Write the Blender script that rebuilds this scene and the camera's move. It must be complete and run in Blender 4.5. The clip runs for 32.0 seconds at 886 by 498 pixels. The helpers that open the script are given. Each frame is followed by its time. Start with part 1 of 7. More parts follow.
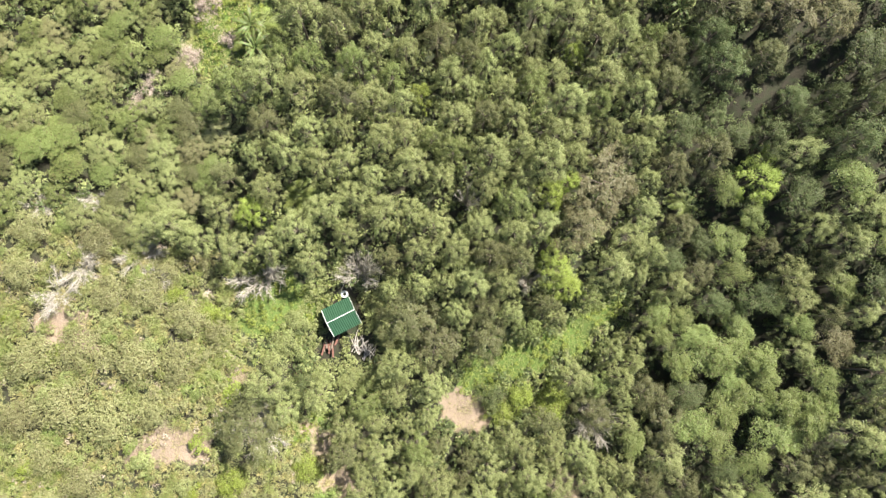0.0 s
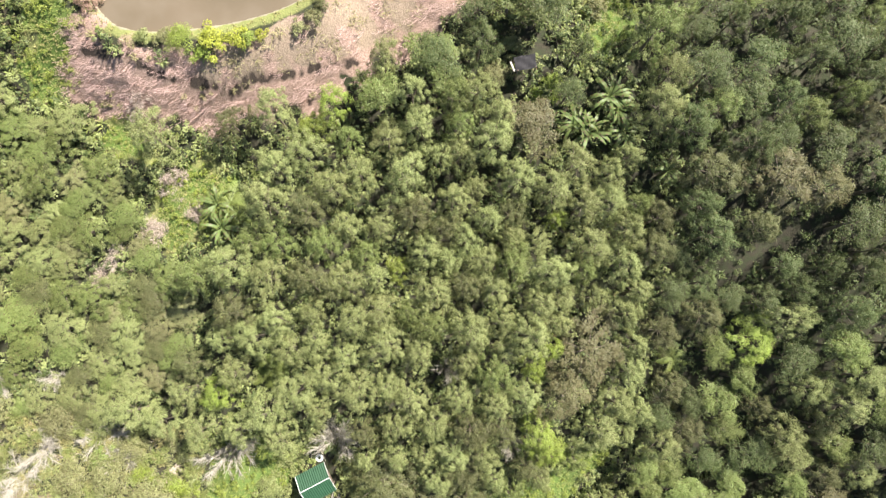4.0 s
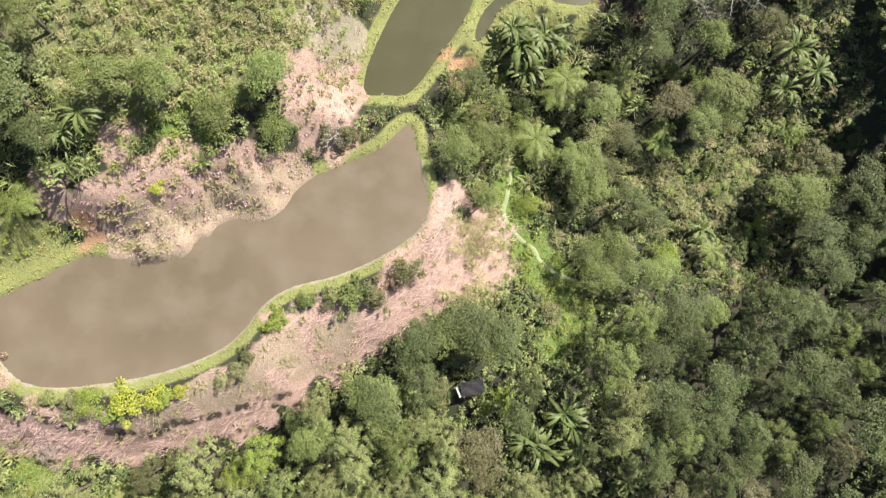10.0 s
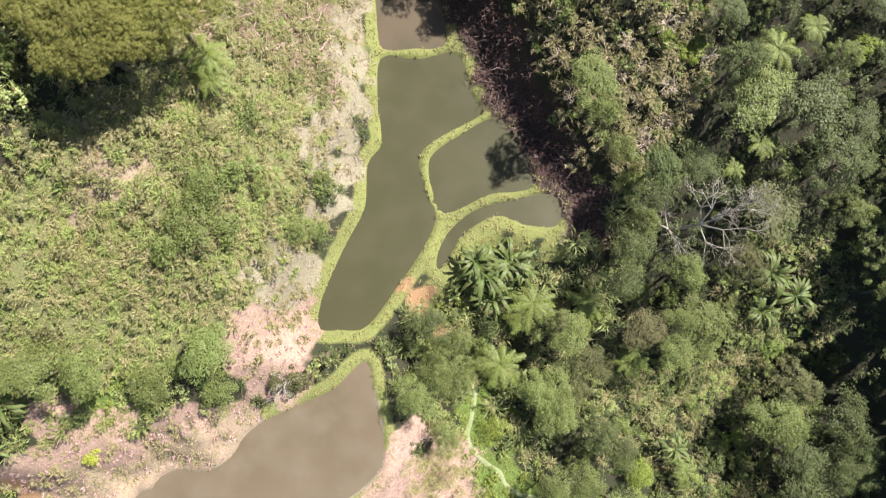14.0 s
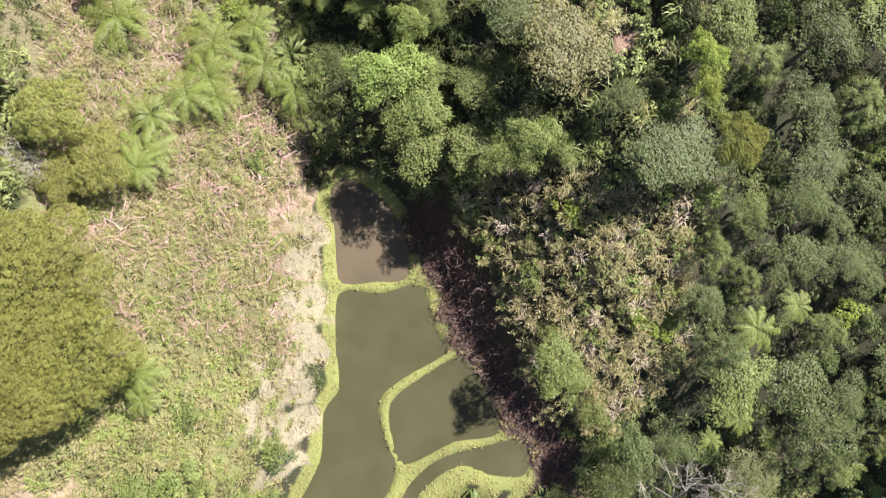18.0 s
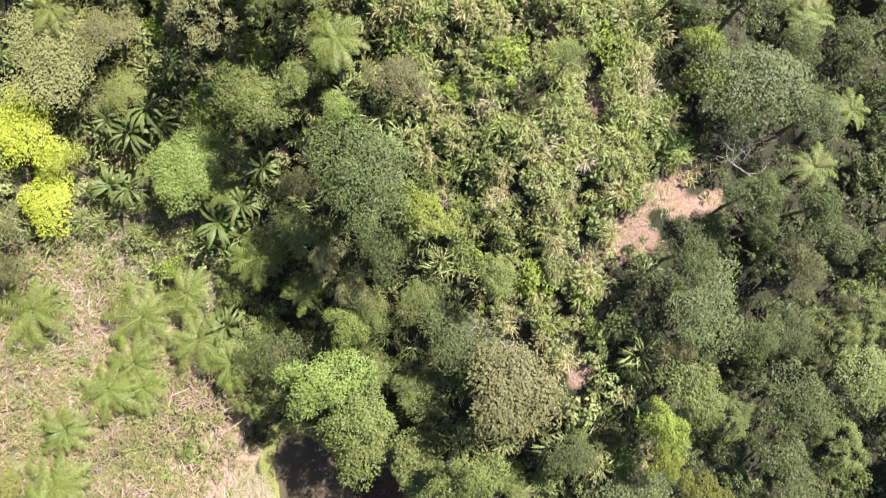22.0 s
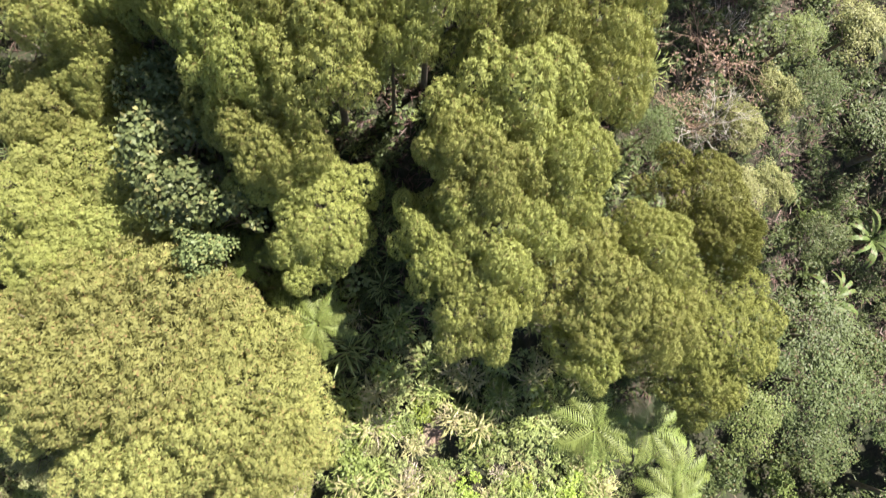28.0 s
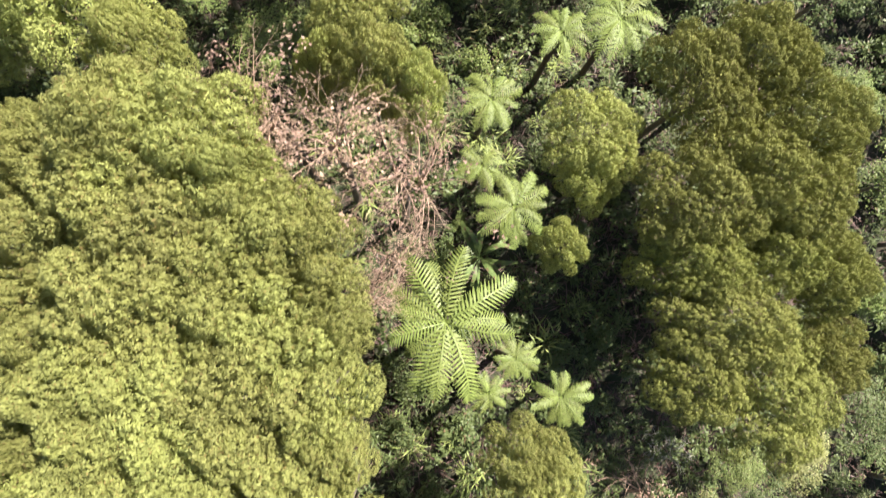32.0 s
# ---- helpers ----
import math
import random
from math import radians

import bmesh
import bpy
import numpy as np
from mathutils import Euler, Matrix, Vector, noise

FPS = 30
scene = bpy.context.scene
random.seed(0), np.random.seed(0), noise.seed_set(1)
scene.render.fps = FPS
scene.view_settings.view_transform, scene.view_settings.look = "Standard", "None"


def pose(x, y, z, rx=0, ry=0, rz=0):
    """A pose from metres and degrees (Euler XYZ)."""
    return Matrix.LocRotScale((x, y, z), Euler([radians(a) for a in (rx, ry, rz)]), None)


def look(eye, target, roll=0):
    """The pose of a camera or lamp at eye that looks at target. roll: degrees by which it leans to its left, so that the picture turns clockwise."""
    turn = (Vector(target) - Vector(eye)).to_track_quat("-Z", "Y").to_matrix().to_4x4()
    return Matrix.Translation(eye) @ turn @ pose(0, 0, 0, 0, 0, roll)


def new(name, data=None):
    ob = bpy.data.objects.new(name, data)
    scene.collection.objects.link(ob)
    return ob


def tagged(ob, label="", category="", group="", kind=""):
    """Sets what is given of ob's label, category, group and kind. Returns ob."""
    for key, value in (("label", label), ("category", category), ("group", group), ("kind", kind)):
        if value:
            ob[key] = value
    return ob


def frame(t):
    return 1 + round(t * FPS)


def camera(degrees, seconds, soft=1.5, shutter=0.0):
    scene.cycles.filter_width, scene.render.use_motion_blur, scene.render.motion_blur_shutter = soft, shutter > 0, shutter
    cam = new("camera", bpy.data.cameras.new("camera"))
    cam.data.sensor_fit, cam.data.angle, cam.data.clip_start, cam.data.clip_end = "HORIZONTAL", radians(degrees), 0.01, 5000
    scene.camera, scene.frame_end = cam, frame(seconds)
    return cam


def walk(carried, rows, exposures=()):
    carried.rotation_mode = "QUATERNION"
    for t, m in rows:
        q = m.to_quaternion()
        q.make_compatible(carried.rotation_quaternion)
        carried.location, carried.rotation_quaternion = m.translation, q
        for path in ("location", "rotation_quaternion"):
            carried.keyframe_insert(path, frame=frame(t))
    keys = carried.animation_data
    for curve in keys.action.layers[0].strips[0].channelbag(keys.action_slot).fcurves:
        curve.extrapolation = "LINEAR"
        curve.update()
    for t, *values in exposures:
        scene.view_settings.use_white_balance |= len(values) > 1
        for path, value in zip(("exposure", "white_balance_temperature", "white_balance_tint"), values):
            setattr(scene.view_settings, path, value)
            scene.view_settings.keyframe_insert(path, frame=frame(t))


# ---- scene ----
cam = camera(72.0, 32.0, soft=1.3, shutter=0.35)
PATH = [
    (0, 0, 0, 40.413, 7.314, -2.464, -0),
    (1, 0.4, 3.251, 40.354, 7.266, -2.406, 0.019),
    (2, 0.884, 6.621, 40.297, 7.221, -2.372, 0.036),
    (3, 1.335, 10.228, 40.247, 7.179, -2.388, 0.052),
    (4, 1.796, 14.124, 40.205, 7.144, -2.478, 0.066),
    (5, 2.31, 18.188, 40.174, 7.116, -2.653, 0.078),
    (6, 2.86, 22.198, 40.155, 7.096, -2.881, 0.093),
    (7, 3.409, 26.139, 40.147, 7.086, -3.115, 0.12),
    (8, 3.953, 30.067, 40.15, 7.085, -3.309, 0.164),
    (9, 4.517, 34.037, 40.164, 7.094, -3.429, 0.232),
    (10, 5.111, 38.027, 40.183, 7.111, -3.488, 0.316),
    (11, 5.736, 42.001, 40.202, 7.134, -3.511, 0.408),
    (12, 6.387, 45.949, 40.216, 7.16, -3.522, 0.5),
    (13, 7.047, 49.882, 40.219, 7.188, -3.541, 0.584),
    (14, 7.667, 53.855, 40.212, 7.213, -3.567, 0.659),
    (15, 8.211, 57.909, 40.196, 7.23, -3.595, 0.726),
    (16, 8.735, 61.99, 40.171, 7.233, -3.619, 0.786),
    (17, 9.298, 66.033, 40.136, 7.221, -3.634, 0.84),
    (18, 9.895, 70.049, 40.086, 7.196, -3.644, 0.888),
    (19, 10.515, 74.071, 40.012, 7.164, -3.655, 0.934),
    (20, 11.194, 78.166, 39.906, 7.128, -3.673, 0.979),
    (21, 11.89, 82.318, 39.766, 7.092, -3.699, 1.025),
    (22, 12.499, 86.441, 39.611, 7.055, -3.728, 1.068),
    (23, 13.057, 90.502, 39.466, 7.014, -3.75, 1.108),
    (24, 13.613, 94.506, 39.355, 6.966, -3.756, 1.141),
    (25, 14.155, 98.552, 39.301, 6.908, -3.74, 1.164),
    (26, 14.665, 102.7, 39.32, 6.846, -3.708, 1.181),
    (27, 15.185, 106.781, 39.425, 6.782, -3.667, 1.192),
    (28, 15.748, 110.638, 39.628, 6.723, -3.625, 1.201),
    (29, 16.304, 114.399, 39.937, 6.671, -3.589, 1.21),
    (30, 16.812, 118.181, 40.331, 6.626, -3.56, 1.218),
    (31, 17.268, 122.012, 40.781, 6.584, -3.534, 1.226),
    (32, 17.696, 125.873, 41.259, 6.546, -3.51, 1.234),
]
EXPOSURE = 1.2
walk(cam, [(t, pose(x, y, z, rx, ry, rz)) for t, x, y, z, rx, ry, rz in PATH], [(0.0, EXPOSURE + 0.21), (5.0, EXPOSURE + 0.15), (9.0, EXPOSURE - 0.17), (14.0, EXPOSURE - 0.17), (20.0, EXPOSURE - 0.01), (24.0, EXPOSURE + 0.05), (28.0, EXPOSURE + 0.33), (32.0, EXPOSURE + 0.43)])

# ---- sky and sun ----
SUN_AZIMUTH, SUN_ELEVATION = 38.0, 55.0      # degrees from +x towards +y, and above the horizon
world = bpy.data.worlds.new("daylight")
scene.world = world
world.use_nodes = True
nt = world.node_tree
sky = nt.nodes.new("ShaderNodeTexSky")
sky.sky_type, sky.sun_disc = "NISHITA", False
sky.sun_elevation, sky.sun_rotation = radians(SUN_ELEVATION), radians(90 - SUN_AZIMUTH)
nt.links.new(sky.outputs[0], nt.nodes["Background"].inputs[0])
nt.nodes["Background"].inputs[1].default_value = 0.05
sun = new("sun", bpy.data.lights.new("sun", "SUN"))
sun.data.energy, sun.data.angle, sun.data.color = 4.9, radians(0.6), (1.0, 0.95, 0.86)
a, e = radians(SUN_AZIMUTH), radians(SUN_ELEVATION)
sun.matrix_world = look((60 * math.cos(a), 60 * math.sin(a) + 60, 60 * math.tan(e)), (0, 60, 0))


# ---- materials ----
def material(name):
    m = bpy.data.materials.new(name)
    m.use_nodes = True
    t = m.node_tree
    return m, t, t.nodes["Principled BSDF"]


def node(t, kind, **values):
    n = t.nodes.new("ShaderNode" + kind)
    for k, v in values.items():
        n.inputs[k.replace("_", " ")].default_value = v
    return n


def mixed(t, fac, a, b, how="MIX"):
    """A colour mix; fac, a and b are sockets or values."""
    n = t.nodes.new("ShaderNodeMix")
    n.data_type, n.blend_type = "RGBA", how
    for s, v in ((n.inputs[0], fac), (n.inputs[6], a), (n.inputs[7], b)):
        if isinstance(v, bpy.types.NodeSocket):
            t.links.new(v, s)
        else:
            s.default_value = v if isinstance(v, float) else (*v, 1)
    return n.outputs[2]


def ramp(t, socket, lo, hi):
    n = node(t, "MapRange")
    n.clamp = not lo < -0.5
    n.inputs[1].default_value, n.inputs[2].default_value = lo, hi
    t.links.new(socket, n.inputs[0])
    return n.outputs[0]


def noise_at(t, scale, detail=4.0, coords="Object"):
    tc = t.nodes.new("ShaderNodeTexCoord")
    n = node(t, "TexNoise", Scale=scale, Detail=detail)
    t.links.new(tc.outputs[coords], n.inputs["Vector"])
    return n.outputs[0]


def bumped(t, p, socket, strength, distance):
    b = node(t, "Bump", Strength=strength, Distance=distance)
    t.links.new(socket, b.inputs["Height"])
    t.links.new(b.outputs[0], p.inputs["Normal"])


def leaf_material(name, dark, light, dry=(0.16, 0.12, 0.06), dryness=0.06, through_light=0.18, rough=0.5, speckle=0.95, patchy=0.0):
    dark, light = [(c[0] * 1.3, c[1] * 1.15, c[2] * 1.4) for c in (dark, light)]
    m, t, p = material(name)
    geo, info = t.nodes.new("ShaderNodeNewGeometry"), t.nodes.new("ShaderNodeObjectInfo")
    col = mixed(t, ramp(t, geo.outputs["Random Per Island"], 0.5 - 0.5 / speckle - 0.001, 0.5 + 0.5 / speckle), dark, light)
    col = mixed(t, ramp(t, info.outputs["Random"], 0.0, 2.2), col, mixed(t, 0.5, light, dark))
    big = ramp(t, noise_at(t, 1.3, 2.0), 0.35, 0.7)
    col = mixed(t, big, col, mixed(t, 0.45, col, light))
    patch = ramp(t, noise_at(t, 0.4, 3.0), 0.35, 0.68)
    col = mixed(t, patch, mixed(t, 0.2, col, (0.0, 0.0, 0.0)), col)
    if patchy:
        spot = ramp(t, noise_at(t, 0.95, 4.0), 0.54, 0.7)
        part_dry = node(t, "Math")
        part_dry.operation = "MULTIPLY"
        t.links.new(spot, part_dry.inputs[0])
        part_dry.inputs[1].default_value = patchy
        col = mixed(t, part_dry.outputs[0], col, mixed(t, 0.4, dry, light))
    worn = node(t, "Math")
    worn.operation = "GREATER_THAN"
    t.links.new(geo.outputs["Random Per Island"], worn.inputs[0])
    worn.inputs[1].default_value = 1 - dryness
    col = mixed(t, worn.outputs[0], col, dry)
    val = node(t, "HueSaturation")
    t.links.new(col, val.inputs["Color"])
    t.links.new(ramp(t, info.outputs["Random"], -2.6, 0.82), val.inputs["Value"])
    tint = node(t, "Math")
    tint.operation = "MULTIPLY_ADD"
    t.links.new(info.outputs["Random"], tint.inputs[0])
    tint.inputs[1].default_value, tint.inputs[2].default_value = 0.016, 0.493
    t.links.new(tint.outputs[0], val.inputs["Hue"])
    t.links.new(val.outputs[0], p.inputs["Base Color"])
    p.inputs["Roughness"].default_value = rough
    p.inputs["Specular IOR Level"].default_value = 0.35
    tr = node(t, "BsdfTranslucent")
    t.links.new(val.outputs[0], tr.inputs[0])
    mx = node(t, "MixShader", Fac=through_light)
    t.links.new(p.outputs[0], mx.inputs[1])
    t.links.new(tr.outputs[0], mx.inputs[2])
    t.links.new(mx.outputs[0], t.nodes["Material Output"].inputs[0])
    return m


def plain_material(name, a, b, scale, rough=0.8, metal=0.0, bump=0.3, distance=0.01):
    m, t, p = material(name)
    n = noise_at(t, scale, 6.0)
    n2 = noise_at(t, scale * 0.13, 3.0)
    col = mixed(t, ramp(t, n, 0.3, 0.7), a, b)
    col = mixed(t, ramp(t, n2, 0.35, 0.75), col, mixed(t, 0.4, col, a))
    t.links.new(col, p.inputs["Base Color"])
    p.inputs["Roughness"].default_value, p.inputs["Metallic"].default_value = rough, metal
    bumped(t, p, n, bump, distance)
    return m


LEAF = {
    "feather": leaf_material("feathery_leaf", (0.168, 0.23, 0.064), (0.315, 0.378, 0.124)),
    "grey": leaf_material("grey_green_leaf", (0.082, 0.104, 0.033), (0.165, 0.187, 0.062), dryness=0.04, speckle=0.5),
    "dark": leaf_material("dark_leaf", (0.058, 0.096, 0.026), (0.142, 0.192, 0.056)),
    "mid": leaf_material("mid_green_leaf", (0.105, 0.165, 0.034), (0.23, 0.3, 0.08)),
    "lime": leaf_material("lime_leaf", (0.17, 0.26, 0.03), (0.3, 0.4, 0.07)),
    "olive": leaf_material("olive_leaf", (0.255, 0.303, 0.068), (0.396, 0.447, 0.13), dry=(0.36, 0.27, 0.1), dryness=0.03, speckle=0.5, through_light=0.34, rough=0.7),
    "olive_mid": leaf_material("mid_olive_leaf", (0.259, 0.313, 0.067), (0.4, 0.46, 0.13), dry=(0.3, 0.2, 0.09), dryness=0.03, speckle=0.5, through_light=0.34, rough=0.7),
    "turf": leaf_material("green_turf", (0.125, 0.178, 0.034), (0.25, 0.32, 0.075), dry=(0.3, 0.3, 0.12), dryness=0.08),
    "ash": leaf_material("ashen_straw", (0.3, 0.268, 0.175), (0.5, 0.455, 0.32), dry=(0.26, 0.21, 0.13), dryness=0.1, through_light=0.1),
    "mauve": leaf_material("mauve_heath", (0.36, 0.25, 0.2), (0.58, 0.43, 0.35), dry=(0.26, 0.14, 0.11), dryness=0.1, through_light=0.1),
    "olive_rust": leaf_material("rusty_olive_leaf", (0.245, 0.285, 0.066), (0.385, 0.425, 0.128), dry=(0.4, 0.27, 0.12), dryness=0.05, speckle=0.5, through_light=0.34, rough=0.7, patchy=0.08),
    "olive_dark": leaf_material("dark_olive_leaf", (0.15, 0.178, 0.034), (0.26, 0.295, 0.065), dryness=0.03, speckle=0.5, rough=0.7),
    "yellow": leaf_material("yellow_leaf", (0.28, 0.35, 0.03), (0.43, 0.51, 0.07), dryness=0.0),
    "pale": leaf_material("pale_scrub_leaf", (0.175, 0.207, 0.068), (0.305, 0.335, 0.128), dryness=0.06, speckle=0.5),
    "fresh": leaf_material("fresh_green_leaf", (0.145, 0.225, 0.045), (0.26, 0.36, 0.085), dryness=0.01),
    "cream": leaf_material("cream_flowering_leaf", (0.165, 0.2, 0.055), (0.31, 0.34, 0.115), dryness=0.05),
    # dead stalk browns, darkened to carry the shade of the pond bank
    "dead": leaf_material("shade_darkened_dead_stalk", (0.065, 0.04, 0.03), (0.165, 0.11, 0.08), dryness=0.0, through_light=0.05),
    "fern": leaf_material("fern_frond", (0.118, 0.176, 0.033), (0.225, 0.297, 0.066), dryness=0.02),
    "shiny": leaf_material("shiny_dark_leaf", (0.085, 0.13, 0.04), (0.2, 0.26, 0.085), dry=(0.36, 0.34, 0.14), rough=0.5, dryness=0.12),
    "banana": leaf_material("banana_leaf", (0.085, 0.145, 0.034), (0.175, 0.25, 0.066), rough=0.5),
    "herb": leaf_material("herb_leaf", (0.15, 0.228, 0.046), (0.31, 0.39, 0.105), dry=(0.36, 0.3, 0.15), dryness=0.06, speckle=0.6, patchy=0.5),
    "herb_pale": leaf_material("pale_herb_leaf", (0.21, 0.235, 0.075), (0.4, 0.4, 0.16), dry=(0.48, 0.39, 0.25), dryness=0.14, speckle=0.6, patchy=0.8),
    "rust": leaf_material("withered_leaf", (0.24, 0.17, 0.1), (0.4, 0.3, 0.19), dryness=0.15),
    "brown": leaf_material("brownish_leaf", (0.105, 0.12, 0.042), (0.2, 0.208, 0.078), dryness=0.1),
    "grass": leaf_material("lawn_grass", (0.225, 0.238, 0.068), (0.385, 0.378, 0.138), dry=(0.42, 0.37, 0.17), dryness=0.15),
    "straw": leaf_material("dry_straw", (0.36, 0.265, 0.195), (0.56, 0.435, 0.33), dry=(0.26, 0.15, 0.12), dryness=0.1, through_light=0.1),
}
BARK = plain_material("bark", (0.12, 0.09, 0.065), (0.23, 0.19, 0.15), 6, 0.9, bump=0.6, distance=0.02)
BARK_PALE = plain_material("bleached_wood", (0.36, 0.32, 0.28), (0.55, 0.5, 0.45), 9, 0.85, bump=0.4)
FERN_BARK = plain_material("fern_trunk_fibre", (0.06, 0.045, 0.03), (0.14, 0.1, 0.07), 20, 0.95, bump=0.8, distance=0.02)

# ---- the lie of the land: heights across the valley, row by row ----
LAND_X = (-50, -25, -10, -2, 6, 13, 20, 30, 55)
LAND_Y = (-20, 8, 22, 36, 50, 62, 75, 90, 105, 125, 160)
LAND_Z = [
    (-12, -16, -20, -23, -25, -26, -26, -25, -20),
    (-6, -10, -13.5, -15, -16.5, -17, -17, -15, -9),
    (-3, -7, -8.5, -9.5, -10.5, -11, -11.5, -10, -5),
    (3, -1, -2, -2.5, -4, -5, -6.5, -6.5, -2),
    (10, 6.5, 4.5, 2.5, -0.5, -2.6, -4, -3, 2),
    (16, 11, 8.5, 6.5, 0.3, 0.3, 1.5, 2, 7),
    (20, 15, 11, 7, 1, 0.7, 6, 7, 11),
    (22, 15, 9, 6, 6, 8.5, 11.5, 13, 17),
    (24, 18, 14, 12.5, 13.5, 15.5, 16.5, 13.5, 18),
    (27, 22, 18.5, 17.5, 17, 18, 18, 17.5, 21),
    (34, 31, 28, 26, 25, 25, 25, 26, 30)]
SWELL_SPREAD = 6.75
SWELLS = [      # gentle rises and hollows on top of that: x, y, rise
    (-7, 95, -2.2), (21, 81, 1.0), (21, 123, 2.4), (-7, 18, 1.4), (7, 11, 1.5), (35, 53, -1.6),
    (28, -3, -2.0), (-21, -3, 2.2), (21, 25, 0.8), (14, 53, -0.8), (0, 88, -2.0), (35, 4, -1.8),
    (7, 4, 1.6), (14, 81, 1.5), (-14, 18, 1.3), (0, 102, -1.3), (-7, 11, 1.5), (14, 11, 1.4),
    (28, 32, 1.3), (35, 46, -1.5), (14, 95, 1.0), (28, 102, -0.8), (21, 74, 1.1), (14, 60, -1.0)]
POND_LOW = [
    (-22.0, 38.6), (-19.5, 35.0), (-17.4, 34.1), (-14.5, 34.2), (-11.0, 34.8), (-8.2, 35.7), (-6.3, 36.7), (-5.2, 37.8),
    (-4.0, 39.4), (-2.2, 40.5), (0.7, 41.3), (3.7, 42.7), (6.0, 44.5), (6.4, 46.5), (5.8, 49.3), (5.3, 51.5),
    (4.4, 51.0), (3.2, 49.8), (1.3, 48.9), (-0.9, 47.9), (-2.2, 46.9), (-3.1, 45.5), (-4.6, 44.7), (-6.4, 44.8),
    (-8.1, 43.8), (-9.4, 42.6), (-11.4, 41.8), (-13.6, 42.1), (-15.5, 42.3), (-18.2, 40.8), (-20.3, 39.7)]
POND_TOP = [(4.8, 78.1), (5.6, 79.7), (7.7, 78.8), (9.5, 76.7), (10.1, 73.3), (7.9, 72.9), (5.7, 72.9), (5.3, 75.9)]
POND_LONG = [
    (5.7, 72.1), (8.3, 72.1), (10.9, 72.6), (12.1, 69.6), (12.7, 68.4), (9.9, 66.7), (8.4, 65.2), (8.9, 62.8), (9.6, 61.1),
    (8.6, 58.7), (6.9, 56.1), (5.2, 53.8), (3.6, 53.6), (2.2, 53.7), (2.3, 55.6), (3.6, 58.9), (4.9, 61.7), (5.0, 64.6),
    (5.9, 66.1), (5.6, 68.7)]
POND_SIDE = [(13.4, 68.1), (14.4, 67.4), (16.2, 63.5), (13.3, 62.8), (10.2, 61.4), (9.3, 63.2), (9.2, 65.2), (11.0, 66.7)]
POND_SLIM = [
    (17.6, 62.8), (17.9, 60.8), (15.9, 60.7), (13.7, 61.3), (11.5, 60.0), (10.1, 57.7), (9.7, 58.2), (10.4, 60.0),
    (12.2, 61.6), (14.8, 62.4)]

BLUFFS = [(-10.3, 43.3, 1.7, 0.7), (-11.5, 42.7, 1.0, 0.5), (-4.9, 46.6, 1.4, 0.9), (-6.5, 46.4, 1.0, 0.7), (-3.6, 47.4, 1.0, 0.8), (-4.1, 45.6, 0.5, 0.7), (-8.7, 45.9, 1.5, 0.6), (-7.8, 43.8, 0.8, 0.5)]      # eroded banks above the low pond: x, y, radius, height


def rounded(points, steps=4):
    """A closed smooth outline through the points."""
    p, out = np.array(points, float), []
    for i in range(len(p)):
        a, b, c, d = p[i - 1], p[i], p[(i + 1) % len(p)], p[(i + 2) % len(p)]
        for k in range(steps):
            u = k / steps
            out.append(0.5 * (2 * b + (c - a) * u + (2 * a - 5 * b + 4 * c - d) * u * u + (3 * b - a - 3 * c + d) * u ** 3))
    return np.array(out)


PONDS = [(rounded(p), level) for p, level in (
    (POND_LOW, -0.1), (POND_TOP, 0.15), (POND_LONG, 0.1), (POND_SIDE, 0.08), (POND_SLIM, 0.06))]


def spline(knots, t):
    """Weights of a natural cubic spline at t."""
    n, h = len(knots), np.diff(knots)
    left, right = np.eye(n), np.zeros((n, n))
    for k in range(1, n - 1):
        left[k, k - 1:k + 2] = h[k - 1], 2 * (h[k - 1] + h[k]), h[k]
        right[k, k - 1:k + 2] = 6 / h[k - 1], -6 / h[k - 1] - 6 / h[k], 6 / h[k]
    second = np.linalg.solve(left, right)
    t = np.clip(t, knots[0], knots[-1])
    k = np.clip(np.searchsorted(knots, t) - 1, 0, n - 2)
    b = (t - np.asarray(knots)[k]) / h[k]
    a = 1 - b
    out = np.zeros((len(t), n))
    out[np.arange(len(t)), k] = a
    out[np.arange(len(t)), k + 1] = b
    return out + ((a ** 3 - a)[:, None] * second[k] + (b ** 3 - b)[:, None] * second[k + 1]) * (h[k] ** 2)[:, None] / 6


def to_outline(x, y, poly):
    """Distance to a closed outline, negative inside."""
    x, y = np.asarray(x, float), np.asarray(y, float)
    best, inside = np.full(x.shape, 1e9), np.zeros(x.shape, bool)
    for (ax, ay), (bx, by) in zip(poly, np.roll(poly, -1, 0)):
        dx, dy = bx - ax, by - ay
        u = np.clip(((x - ax) * dx + (y - ay) * dy) / (dx * dx + dy * dy + 1e-9), 0, 1)
        best = np.minimum(best, np.hypot(x - ax - u * dx, y - ay - u * dy))
        inside ^= ((ay > y) != (by > y)) & (x < (bx - ax) * (y - ay) / (by - ay + 1e-12) + ax)
    return np.where(inside, -best, best)


def smooth(v):
    v = np.clip(v, 0, 1)
    return v * v * (3 - 2 * v)


